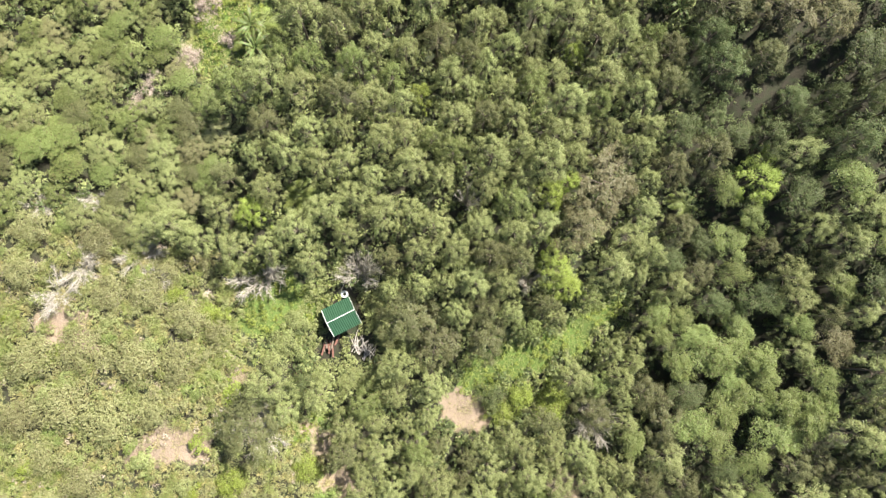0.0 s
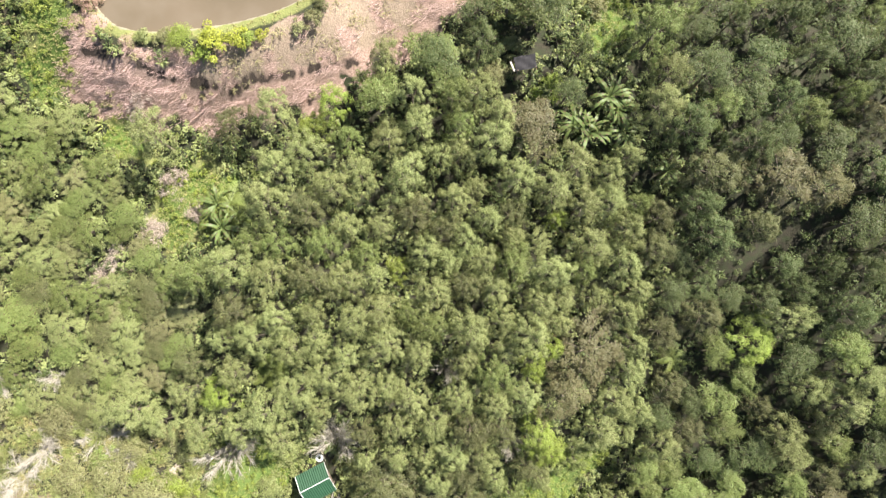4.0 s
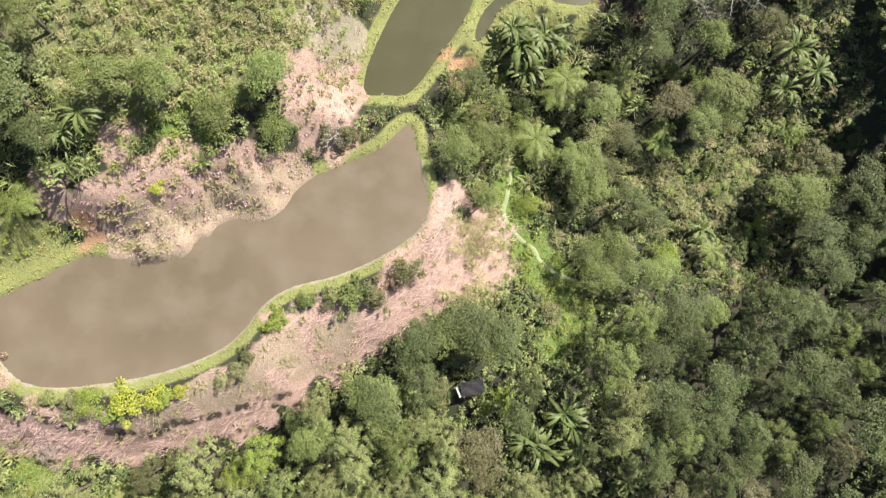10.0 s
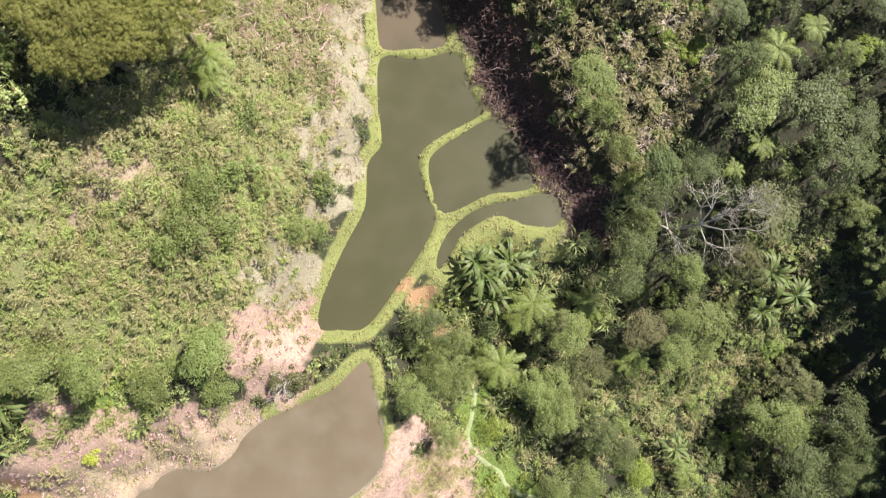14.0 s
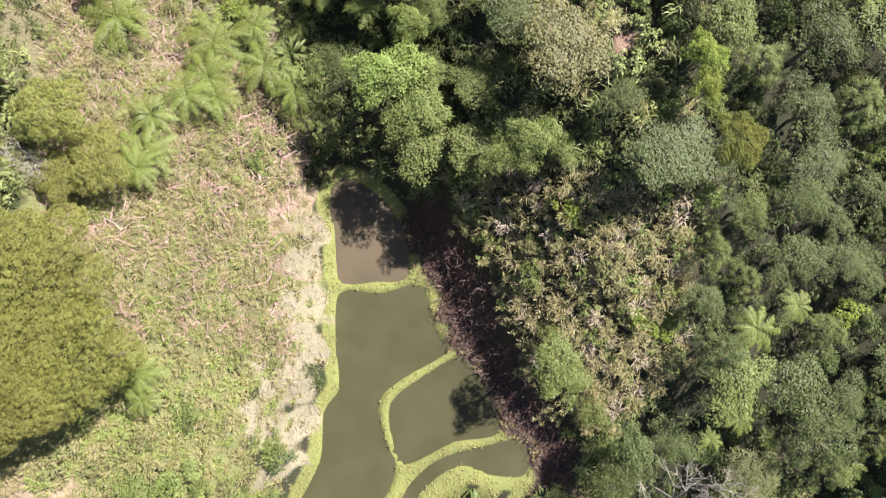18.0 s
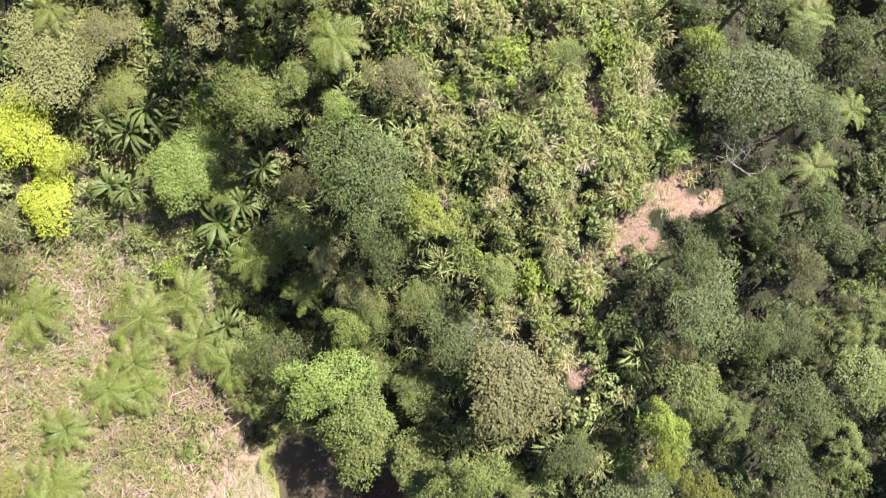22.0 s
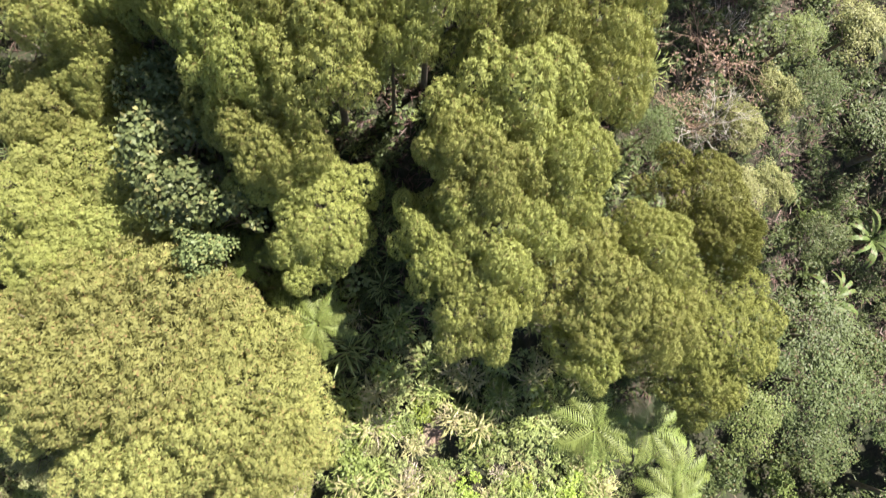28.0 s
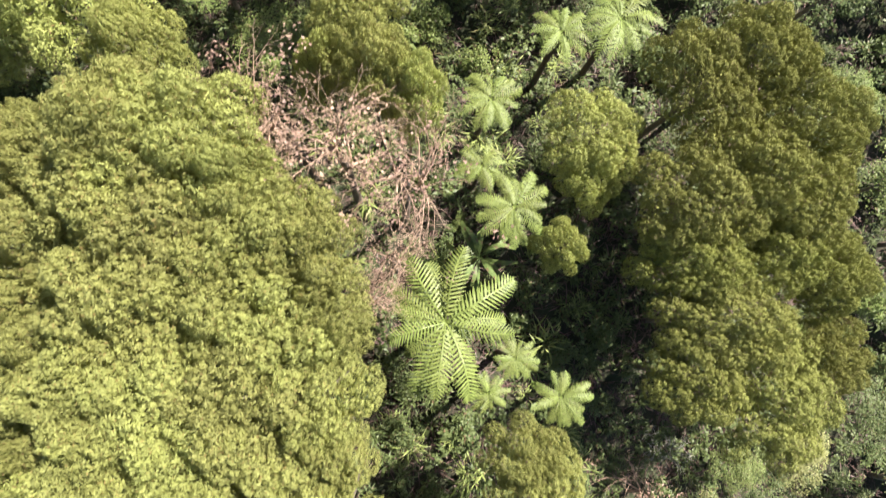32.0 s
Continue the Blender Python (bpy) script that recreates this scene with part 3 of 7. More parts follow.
def round_crown(rng, radius=2.0, height=6.0, clumps=40, per=150, length=0.135, width=0.085, flat=0.62):
    cs, rs, lobe = [], [], rng.uniform(0, 6.283)
    for k in range(clumps):
        if rng.uniform() < 0.12:
            continue
        u = (k + 0.5) / clumps
        az = k * 2.39996 + rng.uniform(-0.4, 0.4)
        r = radius * 0.82 * math.sqrt(u) * rng.uniform(0.75, 1.15) * (1 + 0.24 * math.sin(2 * az + lobe) + 0.16 * math.sin(3 * az + 2.3 * lobe))
        lift = math.sqrt(max(0.02, 1 - 0.8 * u)) * rng.uniform(0.45 if clumps > 60 else 0.7, 1.12)
        cs.append(np.array((math.cos(az) * r, math.sin(az) * r, height - radius * 1.05 + radius * flat * lift * 1.6)))
        rs.append(radius * rng.uniform(0.2, 0.34))
    return puffs(rng, cs, rs, per, length, width, np.array((0, 0, height - radius)), 0.6)


def tufted_crown(rng, radius=3.4, height=8.0, tufts=500, per=86):
    """A broad dome of many small tufts of narrow leaves, with lobes and gaps."""
    lobes = [(0.0, 0.0, 0.3)] + [(k * 2.4 + rng.uniform(-0.5, 0.5), 0.92 * math.sqrt((k + 0.5) / 30) * rng.uniform(0.85, 1.1), rng.uniform(0.15, 0.29)) for k in range(30)]
    hubs = np.array([(math.cos(a) * q, math.sin(a) * q, 0.5 * math.sqrt(max(0, 1 - q * q)) * rng.uniform(0.75, 1.15)) for a, q, _ in lobes])
    sizes = np.array([r for _, _, r in lobes])
    at, out = np.zeros((0, 3)), np.zeros((0, 3))
    for _ in range(9000):
        k = rng.integers(len(lobes))
        v = unit(rng.normal(0, 1, 3))
        v[2] = abs(v[2]) * 1.15 - 0.15
        p = hubs[k] + v * sizes[k] * (1, 1, 0.8)
        if np.all(np.linalg.norm((p - hubs) / (1, 1, 0.8), axis=1) > sizes * 0.92) and (not len(at) or np.min(np.linalg.norm(at - p, axis=1)) > 0.085):
            at, out = np.vstack([at, p]), np.vstack([out, v])
        if len(at) >= tufts:
            break
    tufts = len(at)
    at, out = np.array(at) * radius, np.array(out)
    at[:, 2] += height - 0.95 * radius
    inner = leaves(rng, at * (0.84, 0.84, 1) - (0, 0, 0.4) + rng.normal(0, 0.12, at.shape), out, 0.34, 0.24)
    ball = rng.uniform(0.22, 0.34, (tufts, 1))
    at, out, ball = np.repeat(at, per, 0), np.repeat(out, per, 0), np.repeat(ball, per, 0)
    n = len(at)
    v = unit(rng.normal(0, 1, (n, 3)) + out * 0.7 + (0, 0, 0.35))
    d = unit(np.cross(v, rng.normal(0, 1, (n, 3))) + v * 0.25)
    side = unit(np.cross(d, v + rng.normal(0, 0.25, (n, 3))))
    ln, wd = rng.uniform(0.1, 0.2, (n, 1)), rng.uniform(0.03, 0.052, (n, 1))
    at = at + v * ball * rng.uniform(0.75, 1.05, (n, 1)) - d * ln * 0.4
    return np.concatenate([inner, np.stack([at, at + d * ln * 0.5 + side * wd / 2, at + d * ln, at + d * ln * 0.5 - side * wd / 2], 1)])


def limb(verts, faces, a, b, ra, rb, sides=6):
    a, b = Vector(a), Vector(b)
    q = (b - a).to_track_quat("Z", "Y")
    k = len(verts)
    for c, r in ((a, ra), (b, rb)):
        for i in range(sides):
            w = i * 2 * math.pi / sides
            verts.append(c + q @ Vector((math.cos(w) * r, math.sin(w) * r, 0)))
    for i in range(sides):
        j = (i + 1) % sides
        faces.append((k + i, k + j, k + sides + j, k + sides + i))


def trunk_mesh(rng, height, radius, spread, limbs=6, mat=None):
    verts, faces = [], []
    bend = rng.normal(0, 0.12, 2)
    fork = (bend[0], bend[1], height * 0.5)
    limb(verts, faces, (0, 0, -0.6), (bend[0] * 0.5, bend[1] * 0.5, height * 0.22), radius * 1.35, radius, 8)
    limb(verts, faces, (bend[0] * 0.5, bend[1] * 0.5, height * 0.22), fork, radius, radius * 0.75, 8)
    limb(verts, faces, fork, (bend[0], bend[1], height * 0.86), radius * 0.75, radius * 0.2)
    for k in range(limbs):
        az, u = k * 2.4 + rng.uniform(-0.4, 0.4), rng.uniform(0.3, 0.75)
        a = (bend[0], bend[1], height * (0.4 + 0.35 * u))
        m = (math.cos(az) * spread * 0.4, math.sin(az) * spread * 0.4, a[2] + height * 0.1)
        b = (math.cos(az) * spread * 0.8, math.sin(az) * spread * 0.8, a[2] + height * 0.17)
        limb(verts, faces, a, m, radius * 0.42, radius * 0.26, 5)
        limb(verts, faces, m, b, radius * 0.26, radius * 0.08, 5)
    return mesh_of("trunk", verts, faces, mat or BARK)


def bare_branches(rng, radius=1.6, height=3.0, mat=None, twigs=5):
    """A leafless crown: forking limbs down to twigs."""
    verts, faces = [], []

    def grow(p, d, length, r, level):
        q = p + d * length
        limb(verts, faces, p, q, r, r * 0.6, 5 if level < 2 else 3)
        if level < twigs:
            for _ in range(3 if level else 5):
                grow(q, unit(d * 0.9 + rng.normal(0, 0.55, 3) + (0, 0, 0.05)), length * rng.uniform(0.55, 0.8), r * 0.55, level + 1)

    grow(np.array((0, 0, -0.3)), unit(rng.normal(0, 0.15, 3) + (0, 0, 1)), height * 0.4, radius * 0.045, 0)
    return mesh_of("branches", verts, faces, mat or BARK_PALE)


def frond_quads(rng, length=2.1, arch=0.7, pairs=19):
    """One tree fern frond along +x: an arching stalk with close pairs of pinnae."""
    out = []
    u = np.linspace(0.1, 0.985, pairs)
    x = length * (u - 0.12 * u ** 3)
    z = length * arch * (0.75 * u - 0.95 * u ** 2.1)
    for sgn in (1, -1):
        pin = length * 0.18 * np.sin(np.pi * np.clip(u * 0.94 + 0.05, 0, 1)) ** 0.6 * rng.uniform(0.9, 1.08, pairs) + 0.03
        base = np.stack([x, np.zeros(pairs), z], 1)
        fwd = np.stack([0.32 + 0.35 * u, sgn * np.ones(pairs), -0.3 + 0.22 * rng.uniform(-1, 1, pairs)], 1)
        fwd = unit(fwd)
        mid, tip = base + fwd * pin[:, None] * 0.5, base + fwd * pin[:, None] + np.stack([0 * u, 0 * u, -0.12 * pin], 1)
        side = unit(np.stack([np.ones(pairs), 0 * u, -0.4 * u], 1))
        w = (length / pairs * 0.52) * np.ones((pairs, 1))
        out.append(blades(base, mid, tip, side, w * 0.8, w, w * 0.22))
    k = np.linspace(0, 1, 7)
    cx, cz = length * (k - 0.12 * k ** 3), length * arch * (0.75 * k - 0.95 * k ** 2.1)
    c = np.stack([cx, 0 * k, cz + 0.012], 1)
    s = np.array((0, 0.022, 0))
    out.append(np.stack([c[:-1] - s, c[1:] - s * 0.7, c[1:] + s * 0.7, c[:-1] + s], 1))
    return np.concatenate(out)


def long_leaf_quads(rng, length=1.9, width=0.22, arch=0.75, cuts=9):
    """One banana leaf along +x: stalk, folded blade in torn strips on both sides of the rib."""
    out = []
    u = np.linspace(0.18, 1, cuts + 1)

    def rib(k):
        return np.stack([length * (k - 0.14 * k ** 3), 0 * k, length * arch * (0.95 * k - 1.0 * k ** 2.2)], 1)

    a, b = rib(u[:-1] + 0.004), rib(u[1:])
    w = width * 0.5 * np.sin(np.pi * np.clip((u - 0.18) / 0.82 * 0.9 + 0.08, 0, 1)) ** 0.5
    for sgn in (1, -1):
        lift = rng.uniform(-0.12, 0.16, cuts)
        ea = a + np.stack([0.08 * w[:-1], sgn * w[:-1], w[:-1] * lift], 1)
        eb = b + np.stack([0.08 * w[1:], sgn * w[1:], w[1:] * (lift - 0.06)], 1)
        out.append(np.stack([a, b, eb, ea], 1))
    k = np.linspace(0, 1, 8)
    c = rib(k)
    c[:, 2] += 0.01
    s = np.array((0, 0.03, 0))
    out.append(np.stack([c[:-1] - s, c[1:] - s * 0.5, c[1:] + s * 0.5, c[:-1] + s], 1))
    return np.concatenate(out)


def tuft_quads(rng, count=20, length=0.6, width=0.09, stem=0.5, lean=0.8):
    """A clump of arching blades on short stems."""
    az, h = rng.uniform(0, 6.283, count), rng.uniform(0.1, 1, count) * stem
    r = rng.uniform(0, 0.32, count) * (0.3 + stem)
    d = np.stack([np.cos(az), np.sin(az), 0 * az], 1)
    az2 = az + rng.normal(0, 0.8, count)
    d2 = np.stack([np.cos(az2), np.sin(az2), 0 * az], 1)
    ln = length * rng.uniform(0.35, 1.25, (count, 1))
    base = d * r[:, None] + np.stack([0 * h, 0 * h, h], 1)
    mid = base + d2 * ln * 0.45 * lean + np.array((0, 0, 1)) * ln * 0.34
    tip = mid + d2 * ln * 0.52 + np.array((0, 0, 1)) * ln * rng.uniform(-0.25, 0.12, (count, 1))
    side = unit(np.stack([-d2[:, 1], d2[:, 0], rng.normal(0, 0.25, count)], 1))
    w = width * rng.uniform(0.45, 1.5, (count, 1))
    return blades(base, mid, tip, side, w * 0.35, w, w * 0.05)


def spray_quads(rng, stems=6, length=0.9, leaf=0.17, width=0.05, per=13):
    """Arching stems set with small narrow leaves on both sides."""
    out = []
    for _ in range(stems):
        az, ln = rng.uniform(0, 6.283), length * rng.uniform(0.5, 1.1)
        u = np.linspace(0.2, 1, per) + rng.normal(0, 0.02, per)
        h = np.array((math.cos(az), math.sin(az), 0.0))
        at = rng.normal(0, 0.12, 3) * (1, 1, 0) + h * (u * ln * 0.75)[:, None] + np.array((0, 0, 1)) * (ln * (1.15 * u - 0.75 * u ** 2.2))[:, None]
        sgn = np.where(np.arange(per) % 2, 1, -1)[:, None]
        d = unit(h * 0.6 + np.cross((0, 0, 1), h) * sgn * rng.uniform(0.5, 1, (per, 1)) + rng.normal(0, 0.25, (per, 3)) + (0, 0, -0.1))
        side = unit(np.cross(d, rng.normal(0, 0.35, (per, 3)) + (0, 0, 1)))
        lf, wd = leaf * rng.uniform(0.6, 1.3, (per, 1)), width * rng.uniform(0.7, 1.4, (per, 1))
        out.append(np.stack([at, at + d * lf * 0.45 + side * wd / 2, at + d * lf - (0, 0, 0.02), at + d * lf * 0.45 - side * wd / 2], 1))
    return np.concatenate(out)


def stick_quads(rng, count=24, length=0.7, width=0.025, reach=0.5, spread=0.9):
    at = rng.uniform(-reach, reach, (count, 3)) * (1, 1, 0) + rng.uniform(0.02, 0.22, (count, 1)) * (0, 0, 1)
    az = rng.normal(0.9, spread, count)
    d = unit(np.stack([np.cos(az), np.sin(az), rng.normal(0, 0.22, count)], 1))
    ln = length * rng.uniform(0.4, 1.2, (count, 1))
    side = unit(np.cross(d, rng.normal(0, 0.3, (count, 3)) + (0, 0, 1))) * width * rng.uniform(0.5, 1.5, (count, 1))
    a, b = at - d * ln / 2, at + d * ln / 2
    return np.stack([a - side, b - side * 0.5, b + side * 0.5, a + side], 1)


# ---- setting plants out ----
def inside(x, y, poly):
    return to_outline(x, y, np.array(poly, float)) < 0


def grid_points(rng, poly, spacing, jitter=0.45):
    p = np.array(poly, float)
    xs, ys = np.arange(p[:, 0].min(), p[:, 0].max(), spacing), np.arange(p[:, 1].min(), p[:, 1].max(), spacing)
    x, y = [g.ravel() for g in np.meshgrid(xs, ys)]
    x, y = x + rng.uniform(-jitter, jitter, len(x)) * spacing, y + rng.uniform(-jitter, jitter, len(x)) * spacing
    keep = inside(x, y, p)
    return x[keep], y[keep]


def strew(name, label, category, rng, x, y, templates, mat, size=(0.7, 1.3), lift=0.0, turn=None):
    """One object of many small tufts on the ground."""
    z, out = ground_z(x, y) + lift, []
    pick = rng.integers(0, len(templates), len(x))
    for k, tpl in enumerate(templates):
        s = np.nonzero(pick == k)[0]
        if not len(s):
            continue
        az, sc = rng.uniform(0, 6.283, len(s)) if turn is None else rng.normal(*turn, len(s)), rng.uniform(*size, len(s))
        c, n = (np.cos(az) * sc)[:, None, None], (np.sin(az) * sc)[:, None, None]
        tx, ty, tz = tpl[None, :, :, 0], tpl[None, :, :, 1], tpl[None, :, :, 2]
        q = np.stack([c * tx - n * ty + x[s][:, None, None], n * tx + c * ty + y[s][:, None, None],
                      tz * sc[:, None, None] + z[s][:, None, None]], -1)
        out.append(q.reshape(-1, 4, 3))
    me = quad_mesh(name, np.concatenate(out), mat)
    return tagged(new(name, me), label, category, kind="stuff")


rng = np.random.default_rng(7)
CROWNS = {
    "feathery": [quad_mesh("crown", feathery_crown(np.random.default_rng(k)), LEAF["feather"]) for k in range(6)],
    "round": [quad_mesh("crown", round_crown(np.random.default_rng(20 + k)), LEAF["mid"]) for k in range(4)],
    "fine": [quad_mesh("crown", round_crown(np.random.default_rng(30 + k), clumps=56, per=104, length=0.105, width=0.064), LEAF["dark"]) for k in range(4)],
    "fine_big": [quad_mesh("crown", round_crown(np.random.default_rng(34 + k), clumps=110, per=120, length=0.095, width=0.058), LEAF["grey"]) for k in range(3)],
    "round_big": [quad_mesh("crown", round_crown(np.random.default_rng(24 + k), clumps=70, per=120, length=0.12, width=0.075), LEAF["mid"]) for k in range(3)],
    "tufted": [quad_mesh("crown", tufted_crown(np.random.default_rng(40 + k)), LEAF["olive"]) for k in range(4)],
    "bush": [quad_mesh("shrub", round_crown(np.random.default_rng(50 + k), 1.0, 1.25, 16, 80, 0.13, 0.075, 0.5), LEAF["mid"]) for k in range(5)],
    "big_bush": [quad_mesh("shrub", round_crown(np.random.default_rng(55 + k), 2.0, 2.3, 44, 74, 0.13, 0.08, 0.5), LEAF["mid"]) for k in range(4)],
    "leafy": [quad_mesh("crown", round_crown(np.random.default_rng(60 + k), clumps=28, per=56, length=0.25, width=0.17), LEAF["mid"]) for k in range(3)],
}
TRUNKS = {
    "feathery": [trunk_mesh(np.random.default_rng(k), 5.3, 0.11, 1.7, 8) for k in range(3)],
    "round": [trunk_mesh(np.random.default_rng(k + 5), 5.6, 0.14, 1.6) for k in range(3)],
    "tufted": [trunk_mesh(np.random.default_rng(k + 9), 7.6, 0.2, 3.0, 9) for k in range(3)],
}
TRUNKS["fine"] = TRUNKS["leafy"] = TRUNKS["round"]
SIZE = {"feathery": (1.9, 5.5), "round": (2.0, 6.0), "fine": (2.0, 6.0), "leafy": (2.0, 6.0), "tufted": (3.4, 8.0)}
WORDS = {
    "shiny": "shiny dark green", "feather": "feathery mid-green", "grey": "greyish green", "dark": "dark green", "mid": "mid-green", "lime": "bright lime-green",
    "olive": "olive-green", "olive_dark": "dark olive-green", "olive_mid": "olive-green", "olive_rust": "rust-tipped olive-green", "yellow": "bright yellow-green", "herb": "yellowish green", "cream": "cream-flowered", "fresh": "fresh light green", "pale": "pale green", "rust": "withered rust-brown", "brown": "brownish green"}
HABIT = {
    "feathery": "young tree with a loose feathery crown", "round": "tree with a clumpy rounded crown",
    "fine": "small-leaved tree with a dense rounded crown", "leafy": "broad-leaved tree with an open crown",
    "tufted": "broad tree with a tufted domed crown"}


def own_material(ob, mat):
    ob.material_slots[0].link = "OBJECT"
    ob.material_slots[0].material = mat


TAKEN = []


def tree(kind, leaf, x, y, radius, height, group="trees of the valley slope", name=""):
    TAKEN.append((x, y, radius))
    if kind in ("fine", "round"):
        height = min(height, 1.3 + 2.1 * radius)
    r0, h0 = SIZE[kind]
    z = float(ground_z(x, y)[0])
    base = new(name or kind + "_tree")
    base.matrix_world = Matrix.LocRotScale((x, y, z), Euler((0, 0, rng.uniform(0, 6.283))), (radius / r0 * rng.uniform(0.85, 1.18), radius / r0 * rng.uniform(0.85, 1.18), height / h0))
    tagged(base, WORDS[leaf] + " " + HABIT[kind], "tree", group)
    for part_name, meshes in (("trunk", TRUNKS[kind]), ("crown", CROWNS[kind + "_big" if kind in ("fine", "round") and radius > 2.15 else kind])):
        ob = new(part_name, meshes[rng.integers(len(meshes))])
        ob.parent = base
        if part_name == "crown":
            own_material(ob, LEAF[leaf])


def shrub(leaf, x, y, radius, height=0.0, name="shrub"):
    TAKEN.append((x, y, radius * 0.6))
    kind, unit_radius, unit_height = ("bush", 1.0, 1.2) if radius < 1.15 else ("big_bush", 2.0, 2.3)
    ob = new(name, CROWNS[kind][rng.integers(len(CROWNS[kind]))])
    own_material(ob, LEAF[leaf])
    height = height or min(1.05 * radius, 0.6 + 0.6 * radius) * 1.2
    ob.matrix_world = Matrix.LocRotScale((x, y, float(ground_z(x, y)[0]) - 0.1), Euler((0, 0, rng.uniform(0, 6.283))),
                                         (radius / unit_radius * rng.uniform(0.85, 1.2), radius / unit_radius * rng.uniform(0.85, 1.2), height / unit_height))
    tagged(ob, WORDS[leaf] + " leafy shrub growing on the slope", "shrub", "shrubs of the slope")


FRONDS = [quad_mesh("frond", frond_quads(np.random.default_rng(70 + k), arch=0.55 + 0.12 * k), LEAF["fern"]) for k in range(4)]
LONG_LEAVES = [quad_mesh("leaf", long_leaf_quads(np.random.default_rng(80 + k), arch=0.6 + 0.2 * k), LEAF["banana"]) for k in range(4)]


def fern_trunk(height):
    verts, faces = [], []
    limb(verts, faces, (0, 0, -0.4), (0, 0, height * 0.5), 0.13, 0.1, 8)
    limb(verts, faces, (0, 0, height * 0.5), (0, 0, height), 0.1, 0.13, 8)
    return mesh_of("trunk", verts, faces, FERN_BARK)


FERN_TRUNKS = {h: fern_trunk(h) for h in (1.2, 2.0, 3.2, 4.5)}


def tree_fern(x, y, radius, height=2.0, count=15, leaf="fern"):
    TAKEN.append((x, y, radius))
    base = new("tree_fern")
    base.matrix_world = Matrix.LocRotScale((x, y, float(ground_z(x, y)[0])), Euler((0, 0, rng.uniform(0, 6.283))), (1, 1, 1))
    tagged(base, "tree fern with a spreading rosette of light green fronds", "tree fern", "tree ferns")
    h = min(FERN_TRUNKS, key=lambda v: abs(v - height))
    trunk = new("trunk", FERN_TRUNKS[h])
    trunk.parent = base
    for k in range(count):
        f = new("frond", FRONDS[rng.integers(4)])
        f.parent = base
        s = radius / 1.85 * rng.uniform(0.72, 1.12)
        f.matrix_basis = Matrix.LocRotScale((0, 0, h - 0.02), Euler((rng.normal(0, 0.18), rng.normal(-0.05, 0.12), k * 6.283 / count + rng.normal(0, 0.12))), (s, s, s))
        if leaf != "fern":
            own_material(f, LEAF[leaf])


def banana_stem():
    verts, faces = [], []
    limb(verts, faces, (0, 0, -0.3), (0.05, 0, 1.0), 0.16, 0.13, 8)
    limb(verts, faces, (0.05, 0, 1.0), (0.08, 0, 1.8), 0.13, 0.08, 8)
    return mesh_of("stem", verts, faces, plain_material("banana_stem", (0.12, 0.14, 0.06), (0.24, 0.2, 0.1), 12, 0.7))


STEM = banana_stem()


def banana(x, y, radius, count=20):
    TAKEN.append((x, y, radius))
    base = new("banana_plant")
    base.matrix_world = Matrix.LocRotScale((x, y, float(ground_z(x, y)[0])), Euler((0, 0, rng.uniform(0, 6.283))), (1, 1, 1))
    tagged(base, "banana plant with long torn green leaves", "banana plant", "banana plants")
    stem = new("stem", STEM)
    stem.parent = base
    for k in range(count):
        f = new("leaf", LONG_LEAVES[rng.integers(4)])
        f.parent = base
        s = radius / 1.65 * rng.uniform(0.75, 1.1)
        f.matrix_basis = Matrix.LocRotScale((0.08, 0, 1.72), Euler((rng.normal(0, 0.3), rng.normal(-0.1, 0.25), k * 2.4 + rng.normal(0, 0.2))), (s, s, s))


BARE = [bare_branches(np.random.default_rng(90 + k)) for k in range(3)]


def dead_tree(x, y, radius, label="leafless bleached tree with bare forking branches", tilt=0.0, height=0.0):
    TAKEN.append((x, y, radius))
    ob = new("dead_tree", BARE[rng.integers(3)])
    s = radius / 1.5
    ob.matrix_world = Matrix.LocRotScale((x, y, float(ground_z(x, y)[0]) + height), Euler((tilt, 0, rng.uniform(0, 6.283))), (s, s, s))
    tagged(ob, label, "dead tree", "dead trees")


TWIG = plain_material("reddish_twig", (0.3, 0.19, 0.135), (0.5, 0.355, 0.265), 9, 0.9)
TWIGS = [bare_branches(np.random.default_rng(96 + k), 1.2, 2.6, TWIG, 5) for k in range(2)]
WITHERED = [quad_mesh("withered_leaves", puffs(np.random.default_rng(98 + k), np.random.default_rng(k).normal(0, 0.62, (26, 3)) * (1, 1, 0.35) + (0, 0, 1.9),
                                               [0.4] * 26, 15, 0.08, 0.05, np.array((0, 0, 1.0)), 0.1), LEAF["rust"]) for k in range(2)]


def withered_tree(x, y, radius, height):
    """A tall dying tree: a trunk carrying a crown of reddish twigs and few leaves."""
    TAKEN.append((x, y, radius))
    base = new("withered_tree")
    base.matrix_world = Matrix.LocRotScale((x, y, float(ground_z(x, y)[0])), Euler((0, 0, rng.uniform(0, 6.283))), (1, 1, 1))
    tagged(base, "tall dying tree with a crown of reddish bare twigs", "dead tree", "dead trees")
    s = radius / 1.25
    verts, faces = [], []
    limb(verts, faces, (0, 0, -0.6), (0.1, 0, height - 2.2 * s), 0.16, 0.1, 8)
    limb(verts, faces, (0.1, 0, height - 2.2 * s), (0, 0, height - 1.6 * s), 0.1, 0.06, 8)
    trunk = new("trunk", mesh_of("trunk", verts, faces, BARK))
    trunk.parent = base
    k = int(rng.integers(2))
    for name, me in (("bare_crown", TWIGS[k]), ("bare_crown", TWIGS[1 - k]), ("withered_leaves", WITHERED[k])):
        ob = new(name, me)
        ob.parent = base
        ob.matrix_basis = Matrix.LocRotScale((0, 0, height - 2.4 * s), Euler((0, 0, rng.uniform(0, 6.283))), (s, s, s))


BUSHES = []


